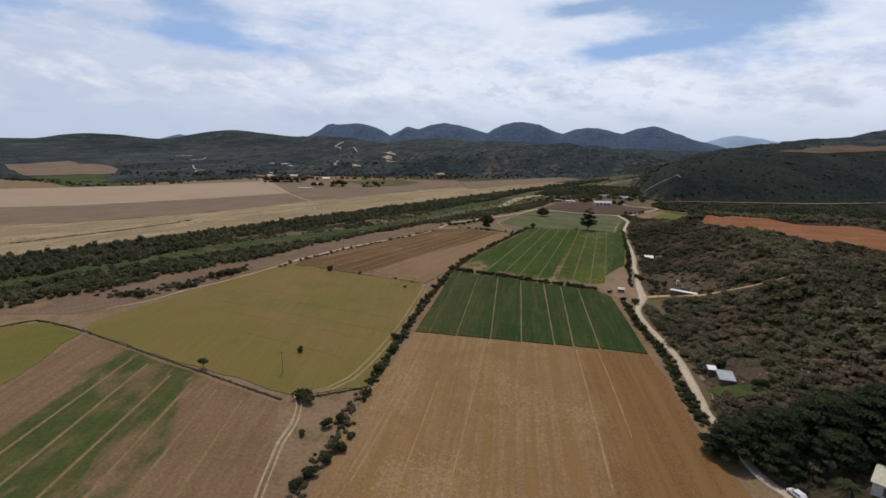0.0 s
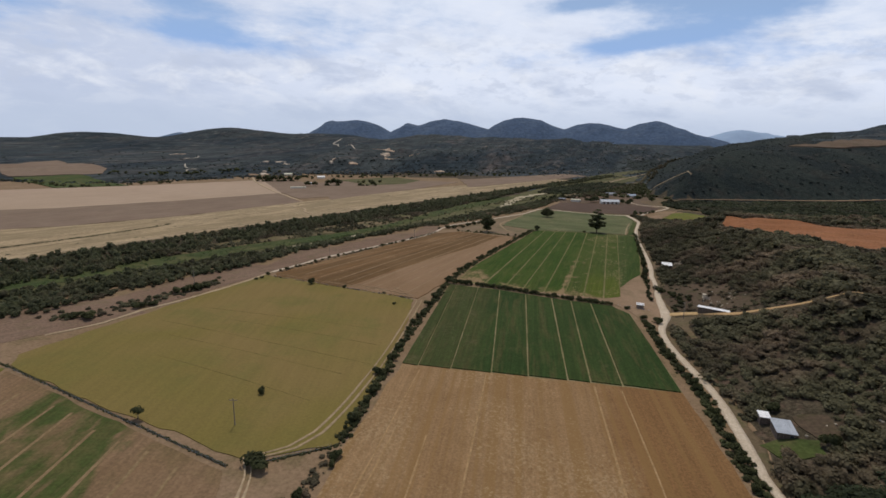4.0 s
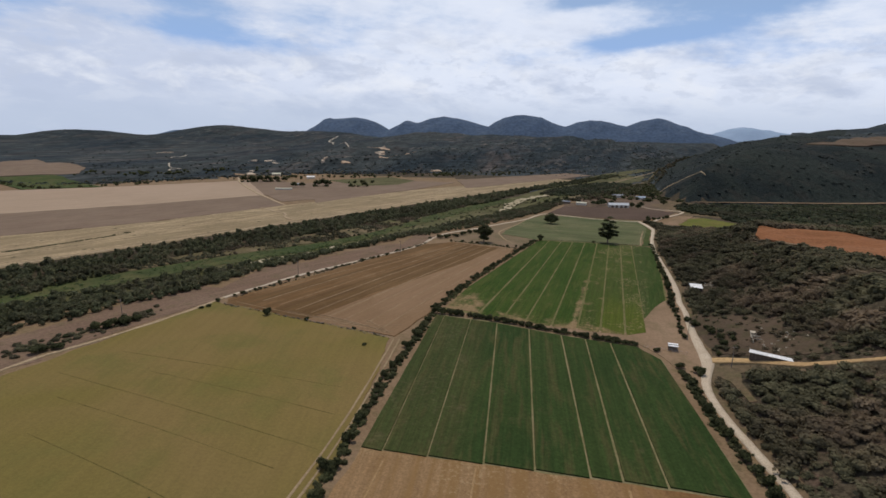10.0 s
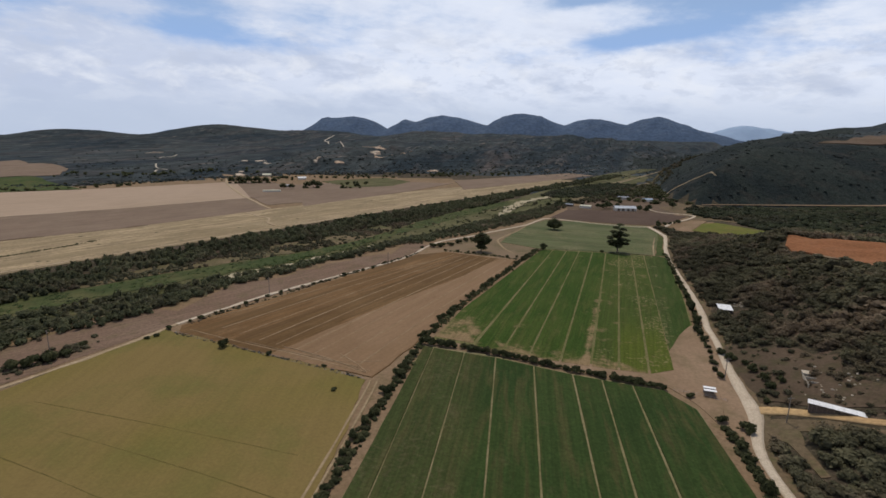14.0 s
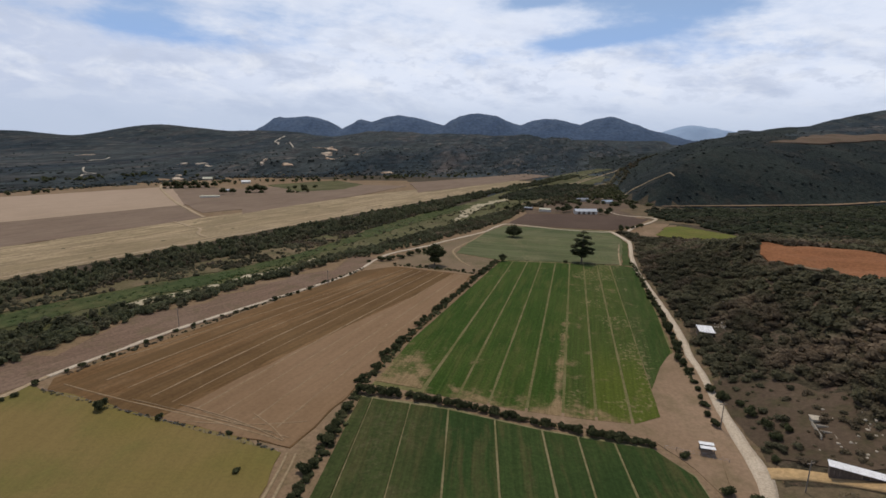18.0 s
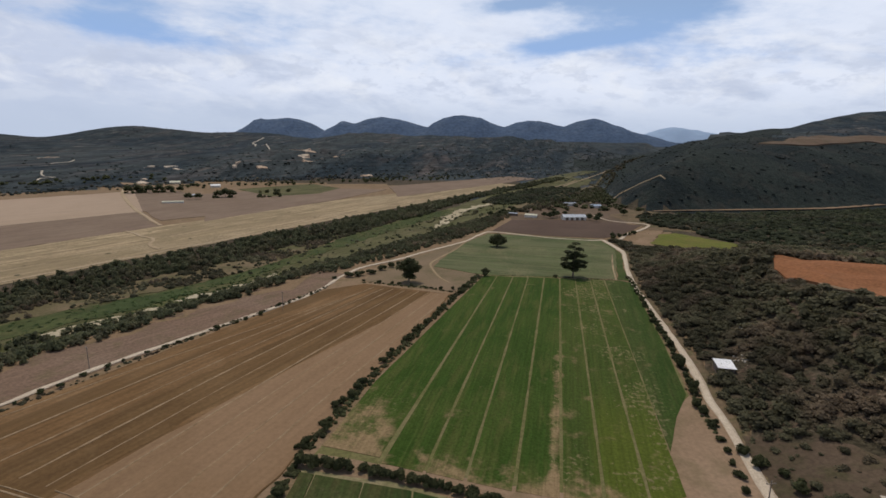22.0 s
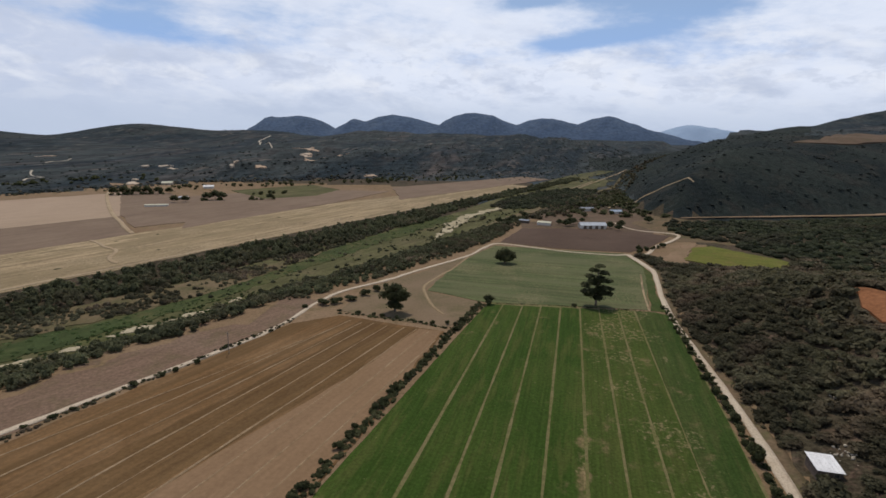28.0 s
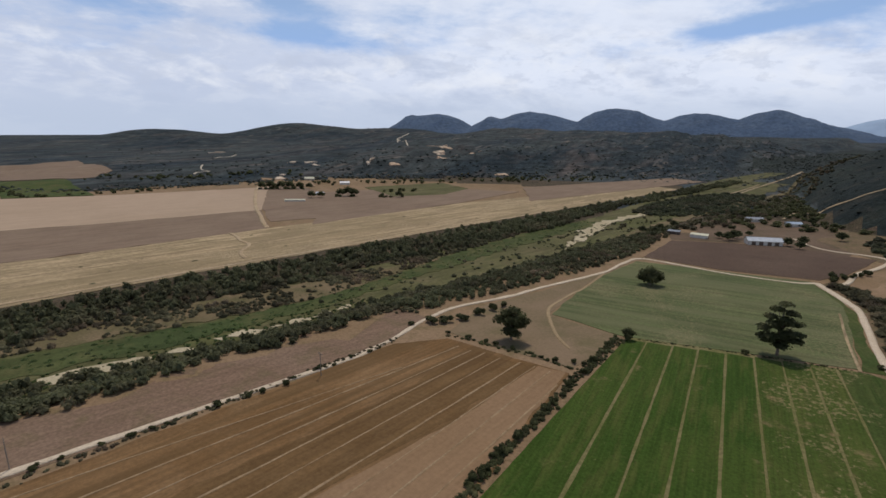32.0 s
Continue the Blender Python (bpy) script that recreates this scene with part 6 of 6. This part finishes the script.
# the tall gum with tiers of foliage, and the rounder trees
tree("gum_tree", "tall dark gum tree with tiered foliage at the pasture's edge", 52, 462, 19.5, 0.55,
     [(0.3, 0, 18.6, 2.4, 0.8), (-1.8, 0.4, 16.6, 2.2, 1.0), (2.4, -0.4, 15.6, 2.6, 1.0), (-3.6, 0.5, 13.6, 2.4, 1.1), (0.6, -1.5, 13.4, 2.6, 1.2), (4.4, 0.6, 11.6, 2.6, 1.2), (-5.2, 0.2, 9.6, 2.4, 1.2), (-1.0, 1.6, 10.4, 3.2, 1.5), (2.0, -1.8, 9.0, 3.0, 1.4), (5.4, -0.5, 8.4, 1.9, 0.9), (-3.0, -1.6, 7.4, 3.0, 1.4), (0.8, 0.4, 6.6, 3.4, 1.6), (3.2, 1.2, 5.8, 2.6, 1.3), (-3.4, 0.8, 5.2, 2.8, 1.3), (0.2, -1.2, 4.4, 3.2, 1.4), (4.8, -0.8, 6.2, 2.2, 1.1), (-5.4, -0.4, 7.0, 2.0, 1.0), (1.6, 1.0, 11.8, 2.4, 1.1), (-2.2, -1.0, 11.8, 2.2, 1.0)], TREE_LEAF, 110, 0.42, 0.2, 0.5)
tree("oak_tree", "rounded dense dark tree standing in the pasture", 13, 533, 9.5, 0.5,
     [(0, 0, 7.4, 3.6, 2.2), (-3.0, 0.5, 5.6, 3.0, 2.2), (3.2, -0.3, 5.8, 3.0, 2.0), (0.5, -2.4, 4.8, 3.4, 2.2), (-0.5, 2.4, 5.2, 3.2, 2.2), (4.6, 0.4, 4.0, 2.0, 1.6), (-4.4, -0.6, 3.8, 2.0, 1.6), (0.5, -1.6, 2.8, 3.4, 1.7), (-1.6, 1.0, 2.7, 3.0, 1.6), (2.6, 0.2, 2.8, 2.8, 1.6)], TREE_LEAF, 110, 0.40)
tree("paddock_tree", "broad dark tree with a leaning crown in the paddock", -36, 442, 13, 0.5,
     [(0.5, 0, 11.4, 2.8, 1.5), (-2.4, 0.6, 9.8, 2.8, 1.7), (2.8, -0.4, 9.8, 2.6, 1.5), (-4.4, -0.2, 7.6, 2.4, 1.6), (0.4, -1.6, 8.4, 3.2, 1.9), (4.6, 0.6, 7.6, 2.2, 1.4), (-1.8, 1.8, 6.2, 3.0, 1.8), (2.4, 1.2, 6.0, 3.0, 1.8), (0, -1.2, 4.6, 2.8, 1.6), (-1.4, 0.4, 3.0, 2.6, 1.5), (1.6, -0.4, 2.8, 2.6, 1.4)], TREE_LEAF, 110, 0.40)
tree("border_tree", "small round tree at the paddock's corner", 4, 458, 4.8, 0.2, [(0, 0, 3.4, 1.9, 1.2), (-1.1, 0.3, 2.8, 1.4, 1.0), (1.2, -0.2, 2.7, 1.5, 1.0)], TREE_LEAF, 90, 0.26)
tree("meadow_tree", "small round tree beside the ditch", -101, 141, 4.0, 0.16, [(0, 0, 3.0, 1.5, 0.8), (-0.8, 0.3, 2.7, 1.1, 0.7), (0.9, -0.2, 2.7, 1.1, 0.7)], TREE_LEAF, 90, 0.22)


def big_conifer(x, y, tall, wide, seed):
    lobes = []
    r = random.Random(seed)
    for k in range(26):
        t = (k + 0.5) / 26
        z = tall * (0.16 + 0.80 * t)
        reach = wide * (1 - t) ** 0.6 * r.uniform(0.55, 0.95)
        a = k * 2.4 + seed
        lobes.append((reach * math.cos(a), reach * math.sin(a), z, wide * r.uniform(0.26, 0.42), tall * r.uniform(0.05, 0.085)))
    lobes += [(0, 0, tall * 0.30, wide * 0.62, tall * 0.14), (0, 0, tall * 0.52, wide * 0.52, tall * 0.14), (0, 0, tall * 0.74, wide * 0.36, tall * 0.12)]
    return tree("cypress_tree", "huge dark spreading cypress with layered boughs", x, y, tall, 0.7, lobes, DARK_LEAF, 260, 0.30, 0.2, 0.9, "cypresses beside the road")


for x, y, tall, wide, seed in [(57.5, 127, 9.5, 7.5, 1), (68, 129, 11.5, 9.5, 2), (80, 131, 12.5, 10.5, 3), (92, 131, 11.5, 10, 4), (103, 132, 10, 8.5, 5), (66.5, 122, 7.5, 6, 6), (79, 122, 8, 7, 7), (91, 123, 8.5, 7.5, 8)]:
    big_conifer(x, y, tall, wide, seed)

for k, (x, y, s) in enumerate([(70, 668, 4.5), (101, 660, 3.6), (74, 676, 3.6), (106, 652, 3.2), (62, 672, 3.0), (112, 668, 3.8), (66, 664, 3.6), (24, 690, 4.0), (20, 676, 3.4), (140, 690, 4.2), (142, 762, 4.4), (36, 720, 3.6), (12, 700, 3.8), (84, 690, 2.4), (98, 790, 4.4)]):
    tree("farm_tree", "dark leafy tree round the farm", x, y, s * 1.5, s * 0.05, [(0, 0, s * 1.25, s * 0.6, s * 0.4), (-s * 0.45, 0.2, s * 0.9, s * 0.55, s * 0.4), (s * 0.45, -0.2, s * 0.9, s * 0.55, s * 0.4), (0.1, -s * 0.4, s * 0.75, s * 0.55, s * 0.38)], TREE_LEAF, 50, 0.5, 0.35, 0, "trees round the farm")

for k, (x, y, s) in enumerate([(-321, 797, 5.0), (-314, 801, 6.2), (-307, 803, 5.2), (-255, 817, 4.0), (-452, 818, 5.4), (-442, 824, 6.0), (-431, 829, 5.6), (-420, 834, 5.8), (-409, 840, 5.0), (-398, 845, 4.4), (-345, 772, 4.4), (-336, 778, 4.0)]):
    s *= 1.2
    tree("homestead_tree", "dark round tree by the homestead across the plain", x, y, s * 1.5, s * 0.05, [(0, 0, s * 1.2, s * 0.7, s * 0.45), (-s * 0.5, 0.2, s * 0.85, s * 0.6, s * 0.45), (s * 0.5, -0.2, s * 0.85, s * 0.6, s * 0.45)], TREE_LEAF, 40, 0.7, 0.35, 0, "trees by the homestead")


def palm(x, y):
    ob = thing("palm_tree", "bushy date palm beside the pale-roofed house", "palm", (x, y, height_at(x, y) - 0.1))
    bm = bmesh.new()
    limb(bm, (0, 0, 0), (0.1, 0, 4.2), 0.38, 0.3, 4)
    part("trunk", bm, BARK, ob)
    for k in range(46):
        a, lift = k * 2.4, rng.uniform(-0.6, 1.2)
        n, vs, fs = 7, [], []
        for i in range(n):
            t = i / (n - 1)
            px = 3.7 * t * math.cos(lift * 0.8)
            pz = 4.2 + 2.2 * t * math.sin(lift) - 1.6 * t * t
            w = 0.36 * math.sin(math.pi * min(0.95, t + 0.12))
            for sgn in (-1, 0, 1):
                vs.append((px * math.cos(a) - sgn * w * math.sin(a), px * math.sin(a) + sgn * w * math.cos(a), pz - 0.12 * abs(sgn)))
            if i:
                b = 3 * i
                fs += [(b - 3, b - 2, b + 1, b), (b - 2, b - 1, b + 2, b + 1)]
        part("frond", mesh_np("frond", np.array(vs), np.array(fs), [TREE_LEAF]), TREE_LEAF, ob)


palm(75, 111)


# ---------------------------------------------------------------- buildings
def sheet_roof(ob, w, l, z0, z1, material, over=0.35, sheets=6, name="roof_sheet"):
    """A single slope of overlapping ribbed sheets, from z0 at -y to z1 at +y."""
    step = (w + 2 * over) / sheets
    for k in range(sheets):
        bm = bmesh.new()
        x0 = -w / 2 - over + k * step
        prof = []
        for j in range(4):
            xa, xb = x0 + j * step / 4, x0 + (j + 1) * step / 4 - (0.012 if j == 3 else 0)
            prof += [(xa, 0.05), (xa + step * 0.06, 0.05), (xa + step * 0.07, 0.0), (xb - 0.001, 0.0)]
        ring = [(u, hgt + 0.05) for u, hgt in prof] + [(u, hgt) for u, hgt in prof[::-1]]
        ends = [[bm.verts.new((u, v, z + hgt)) for u, hgt in ring] for v, z in ((-l / 2 - over, z0), (l / 2 + over, z1))]
        for i in range(len(ring)):
            bm.faces.new((ends[0][i - 1], ends[0][i], ends[1][i], ends[1][i - 1]))
        bmesh.ops.recalc_face_normals(bm, faces=bm.faces[:])
        part(name, bm, material, ob)


def gable_roof(ob, w, l, eave, ridge, material, sheets=6, over=0.4):
    """Two slopes that meet in a ridge along x."""
    step = (w + 2 * over) / sheets
    for sgn in (-1, 1):
        for k in range(sheets):
            bm = bmesh.new()
            x0, x1 = -w / 2 - over + k * step, -w / 2 - over + (k + 1) * step - 0.02
            drop = (ridge - eave) / (l / 2) * over
            vs = [bm.verts.new(p) for dz in (0, 0.08) for p in ((x0, 0, ridge + dz), (x1, 0, ridge + dz), (x1, sgn * (l / 2 + over), eave - drop + dz), (x0, sgn * (l / 2 + over), eave - drop + dz))]
            for q in ((0, 1, 2, 3), (4, 7, 6, 5), (0, 4, 5, 1), (1, 5, 6, 2), (2, 6, 7, 3), (3, 7, 4, 0)):
                bm.faces.new([vs[i] for i in q])
            bmesh.ops.recalc_face_normals(bm, faces=bm.faces[:])
            part("roof_sheet", bm, material, ob)
    bm = bmesh.new()
    box(bm, -w / 2 - over, w / 2 + over, -0.15, 0.15, ridge + 0.06, ridge + 0.14, 0.02)
    part("ridge_cap", bm, material, ob)


def walls(ob, w, l, h_front, h_back, material, gable=0.0, depth=0.2):
    """Front (-y), back (+y) and two side walls with thickness, down into the ground."""
    bm = bmesh.new()
    box(bm, -w / 2, w / 2, -l / 2, -l / 2 + depth, -0.8, h_front, 0.02)
    part("front_wall", bm, material, ob)
    bm = bmesh.new()
    box(bm, -w / 2, w / 2, l / 2 - depth, l / 2, -0.8, h_back, 0.02)
    part("back_wall", bm, material, ob)
    for s in (-1, 1):
        bm = bmesh.new()
        x0, x1 = sorted((s * w / 2, s * (w / 2 - depth)))
        prof = [(-l / 2 + depth, -0.8), (l / 2 - depth, -0.8), (l / 2 - depth, h_back)] + ([(0, gable)] if gable else []) + [(-l / 2 + depth, h_front)]
        a = [bm.verts.new((x0, y, z)) for y, z in prof]
        b = [bm.verts.new((x1, y, z)) for y, z in prof]
        bm.faces.new(a)
        bm.faces.new(b[::-1])
        for i in range(len(prof)):
            bm.faces.new((a[i], a[i - 1], b[i - 1], b[i]))
        bmesh.ops.recalc_face_normals(bm, faces=bm.faces[:])
        part("side_wall", bm, material, ob)


def opening(ob, x, y, z0, w, h, kind, depth=0.06):
    """A door or window set on a front wall at y: frame, leaf or pane."""
    bm = bmesh.new()
    for x0, x1, a, b in ((x - w / 2 - 0.08, x - w / 2, z0, z0 + h), (x + w / 2, x + w / 2 + 0.08, z0, z0 + h), (x - w / 2 - 0.08, x + w / 2 + 0.08, z0 + h, z0 + h + 0.08)):
        box(bm, x0, x1, y - depth, y + 0.02, a, b)
    fr = part(kind, bm, WOOD, ob)
    bm = bmesh.new()
    box(bm, x - w / 2, x + w / 2, y - depth * 0.5, y + 0.015, z0, z0 + h)
    part("leaf" if kind == "door" else "pane", bm, WALL_DARK if kind == "door" else GLASS_DARK, fr)


def shed(name, label, x, y, turn, w, l, front, back, wall, roof, sheets=5, sink=0.0, openings=(), category="shed", group=""):
    ob = thing(name, label, category, (x, y, height_at(x, y) - sink), turn, group)
    walls(ob, w, l, front, back, wall)
    sheet_roof(ob, w, l, front + 0.03, back + 0.03, roof, 0.35, sheets)
    for ox, z0, ow, oh, kind in openings:
        opening(ob, ox, -l / 2, z0, ow, oh, kind)
    return ob


def gabled(name, label, x, y, turn, w, l, eave, ridge, wall, roof, sheets=6, openings=(), category="house", group="", sink=0.0):
    ob = thing(name, label, category, (x, y, height_at(x, y) - sink), turn, group)
    walls(ob, w, l, eave, eave, wall, ridge - 0.03)
    gable_roof(ob, w, l, eave + 0.03, ridge + 0.03, roof, sheets)
    for ox, z0, ow, oh, kind in openings:
        opening(ob, ox, -l / 2, z0, ow, oh, kind)
    return ob


shed("roadside_shed", "dark board shed with a pale sheet-iron roof", 69.0, 167.2, -6, 4.3, 5.8, 2.2, 2.8, WALL_DARK, ROOF_GREY, 5, 0.5, ((-1.2, 0, 0.9, 2.0, "door"), (1.2, 1.0, 0.9, 0.8, "window")))
shed("small_outhouse", "small white-roofed outhouse beside the shed", 66.8, 173.6, -6, 2.2, 2.6, 2.1, 2.4, WALL_DARK, ROOF_WHITE, 3)
shed("roadside_hut", "dark hut with a white sheet roof", 80.6, 347.2, -8, 5.0, 6.0, 2.4, 2.8, WALL_DARK, ROOF_WHITE, 6, 0.4, ((-1.4, 0, 0.9, 2.0, "door"), (1.3, 1.0, 1.0, 0.9, "window")))
shed("long_shed", "long low shed with a white roof", 79.5, 257.6, -25, 12.6, 2.0, 2.0, 2.1, WALL_DARK, ROOF_WHITE, 10, 0.5, ((-5, 0, 0.9, 1.9, "door"), (0, 1.0, 1.2, 0.8, "window"), (5, 1.0, 1.2, 0.8, "window")))
gabled("pale_roofed_house", "house with a cream-green sheet roof", 87.5, 112.5, -38, 11, 9, 2.6, 4.2, WALL_PALE, ROOF_CREAM, 8, ((-3, 0, 0.9, 2.0, "door"), (1.5, 0.9, 1.2, 1.1, "window")), sink=1.2)
gabled("farmhouse", "long blue-grey roofed farm building with dark doorways", 87, 660, 8, 21, 8, 3.0, 4.8, WALL_PALE, ROOF_GREY, 12, ((-7, 0, 2.4, 2.4, "door"), (-2.5, 0, 2.4, 2.4, "door"), (2.5, 0, 2.4, 2.4, "door"), (7, 0, 2.4, 2.4, "door")))
shed("farm_shed", "low pale-roofed farm shed", 33, 677, -20, 8, 4.5, 2.2, 2.6, WALL_DARK, ROOF_DULL, 5, group="farm sheds")
shed("farm_shed", "low pale green-roofed farm shed", 49, 668, -18, 11, 5, 2.4, 2.8, WALL_PALE, ROOF_CREAM, 6, group="farm sheds")
gabled("farm_cottage", "small farm cottage with a grey roof", 102, 770, 10, 13, 6, 2.6, 3.8, WALL_PALE, ROOF_DULL, 8, ((-4, 0, 1.0, 2.0, "door"), (3, 1.0, 1.2, 1.1, "window")))
gabled("farm_cottage", "small farm cottage with a pale grey roof", 127, 753, 12, 11, 6, 2.6, 3.8, WALL_PALE, ROOF_BLUE, 8, ((-3, 0, 1.0, 2.0, "door"), (3, 1.0, 1.2, 1.1, "window")))
gabled("homestead", "white-roofed homestead across the plain", -384, 912, 25, 13, 7, 2.8, 4.2, WALL_PALE, ROOF_WHITE, 8)
gabled("homestead", "tan homestead among bare ground", -462, 940, 20, 14, 9, 3.2, 5.0, STONE, ROOF_CREAM, 8)
shed("plain_shelter", "long low grey shelter on the plain", -346, 742, 22, 22, 3.5, 2.0, 2.3, WALL_PALE, ROOF_CREAM, 8)
shed("homestead_shed", "small pale shed by the homestead", -352, 800, 15, 9, 6, 2.6, 3.2, WALL_PALE, ROOF_GREY, 5)


def field_shelter():
    ob = thing("field_shelter", "small timber shelter with two white roof sheets", "shelter", (52.0, 270.6, height_at(52.0, 270.6)), -8)
    for x in (-1.5, 1.5):
        for y in (-1.1, 1.1):
            bm = bmesh.new()
            rod(bm, (x, y, -0.4), (x, y, 1.9 if y < 0 else 2.2), 0.07, 0.06, 6)
            part("post", bm, WOOD, ob)
    for y0, z in ((-0.75, 1.92), (0.75, 2.12)):
        bm = bmesh.new()
        box(bm, -1.75, 1.75, y0 - 0.66, y0 + 0.66, z, z + 0.06, 0.01)
        part("roof_sheet", bm, ROOF_WHITE, ob)
    bm = bmesh.new()
    box(bm, -1.5, 1.5, 1.06, 1.14, 0.1, 1.9)
    part("back_board", bm, WALL_DARK, ob)
    for k in range(4):
        bm = bmesh.new()
        box(bm, -1.55, 1.55, -1.16, -1.1, 0.3 + 0.32 * k, 0.42 + 0.32 * k)
        part("rail", bm, WOOD, ob)


field_shelter()


def ruin():
    ob = thing("ruin", "roofless ruin with broken pale walls and a slab", "ruin", (82, 276.5, height_at(82, 276.5)), -12)
    for x0, x1, y0, y1, h in ((-1.4, 1.4, 3.4, 5.6, 0.8), (-1.7, -1.45, -4, 3, 0.7), (1.45, 1.7, -4, 2.4, 0.6), (-1.4, 1.4, 1.0, 1.3, 0.9), (-1.4, 1.4, -1.6, -1.3, 0.6)):
        bm = bmesh.new()
        box(bm, x0, x1, y0, y1, -0.5, h, 0.05)
        for v in bm.verts:
            if v.co.z > 0:
                v.co.z *= rng.uniform(0.6, 1.1)
        part("broken_wall", bm, STONE, ob)
    bm = bmesh.new()
    box(bm, -1.6, 1.6, 3.2, 5.8, 0.82, 0.95, 0.02)
    part("slab", bm, STONE, ob)


ruin()


def pole(x, y, turn, tall=8.0):
    ob = thing("power_pole", "weathered timber power pole with a crossarm", "pole", (x, y, height_at(x, y)), turn, "power poles")
    bm = bmesh.new()
    rod(bm, (0, 0, -0.8), (0, 0, tall), 0.15, 0.11, 8)
    part("post", bm, WOOD, ob)
    bm = bmesh.new()
    box(bm, -1.1, 1.1, -0.08, 0.08, tall - 0.7, tall - 0.55, 0.01)
    part("crossarm", bm, WOOD, ob)
    for k in (-1.0, 0.0, 1.0):
        bm = bmesh.new()
        rod(bm, (k, 0, tall - 0.55), (k, 0, tall - 0.32), 0.05, 0.035, 6)
        part("insulator", bm, GLASS_DARK, ob)


for x, y, turn in [(-85, 394, -27), (-125, 331, -27), (-74, 144, 10), (67, 256, 20), (-166, 255, -27), (60, 282, 10)]:
    pole(x, y, turn)


def fence(line, gap, label, tall=1.15):
    ob = thing("fence", label, "fence", (0, 0, 0))
    post = None
    pts = outline(line, gap, 0.0, False)
    tops = []
    for x, y in pts:
        if post is None:
            bm = bmesh.new()
            rod(bm, (0, 0, -0.3), (0, 0, tall), 0.06, 0.05, 5)
            first = part("post", bm, WOOD, ob)
            post = first.data
        else:
            first = new("post", post)
            first.parent = ob
        z = height_at(x, y)
        first.matrix_basis = pose(x, y, z)
        tops.append(Vector((x, y, z)))
    for h in (0.35, 0.7, 1.05):
        bm = bmesh.new()
        for a, b in zip(tops, tops[1:]):
            rod(bm, a + Vector((0, 0, h)), b + Vector((0, 0, h)), 0.012, 0.012, 3)
        part("wire", bm, ROOF_GREY, ob)


fence([(-166, 159), (-120, 144.5), (-66, 127.3)], 4.0, "wire fence on timber posts along the ditch")
fence([(-58, 131), (-45, 140)], 4.0, "wire fence on timber posts by the dirt track")
fence([(-135, 278.5), (-90, 267.3), (-53, 258)], 4.0, "wire fence on timber posts between meadow and plough")
fence([(42, 271), (50, 269), (56, 267)], 3.0, "timber-post fence by the shelter")
ribbon("verge", [(74, 457), (80, 488), (87, 518)], 0.9, STRAW, 0.3, 4, 0.15, label="dry yellow grass verge inside the fence")


def car(x, y, turn):
    ob = thing("car", "white hatchback parked on the gravel road", "car", (x, y, height_at(x, y) + 0.32), turn)
    bm = bmesh.new()
    side = [(-2.0, 0.35), (2.0, 0.35), (2.05, 0.75), (1.2, 0.95), (0.55, 1.42), (-1.35, 1.45), (-2.0, 0.95)]
    a = [bm.verts.new((u, -0.82, z)) for u, z in side]
    b = [bm.verts.new((u, 0.82, z)) for u, z in side]
    bm.faces.new(a)
    bm.faces.new(b[::-1])
    for i in range(len(side)):
        bm.faces.new((a[i], a[i - 1], b[i - 1], b[i]))
    bmesh.ops.recalc_face_normals(bm, faces=bm.faces[:])
    bmesh.ops.bevel(bm, geom=bm.edges[:], offset=0.08, segments=2, affect="EDGES")
    part("body", bm, CAR_WHITE, ob)
    bm = bmesh.new()
    vs = [bm.verts.new(p) for p in ((1.16, -0.7, 0.99), (1.16, 0.7, 0.99), (0.60, 0.66, 1.40), (0.60, -0.66, 1.40))]
    bm.faces.new(vs)
    bmesh.ops.solidify(bm, geom=bm.faces[:], thickness=-0.03)
    part("windscreen", bm, GLASS_DARK, ob)
    for s in (-1, 1):
        bm = bmesh.new()
        box(bm, -1.3, 0.5, min(s * 0.82, s * 0.84), max(s * 0.82, s * 0.84), 0.98, 1.34, 0.005)
        part("side_window", bm, GLASS_DARK, ob)
        for u in (-1.25, 1.25):
            bm = bmesh.new()
            rod(bm, (u, s * 0.66, 0.32), (u, s * 0.86, 0.32), 0.32, 0.32, 16)
            tyre = part("wheel", bm, RUBBER, ob)
            bm = bmesh.new()
            rod(bm, (u, s * 0.84, 0.32), (u, s * 0.875, 0.32), 0.19, 0.19, 12)
            part("rim", bm, ROOF_GREY, tyre)
        bm = bmesh.new()
        box(bm, 1.98, 2.06, min(s * 0.45, s * 0.75), max(s * 0.45, s * 0.75), 0.62, 0.76, 0.01)
        part("headlight", bm, GLASS_DARK, ob)


car(66.6, 113.0, 118)


def rubble(x, y, n, spread_r, label, sx=1.0):
    pieces = []
    for k in range(n):
        px, py = x + rng.normal() * spread_r * sx, y + rng.normal() * spread_r
        r = rng.uniform(0.15, 0.55)
        pieces.append(blob((px, py, height_at(px, py) + r * 0.25), r, r * 0.6, k * 0.9, 6, 4))
    v, f = joined(pieces)
    tagged(new("rubble", mesh_np("rubble", v, f, [STONE])), label, "rubble", kind="stuff")


rubble(98, 166, 60, 2.2, "pale stones and rubble on the slope", 4.0)
rubble(88, 352, 26, 1.6, "pale rubble beside the hut")
rubble(92, 274, 30, 4.0, "scattered pale debris round the ruin")
rubble(84, 268, 20, 3.0, "scattered pale debris in the yard")
rubble(100, 372, 24, 2.5, "pale stones showing in the scrub", 1.0)
rubble(95, 410, 40, 2.5, "pale stones on a bare bank", 2.5)
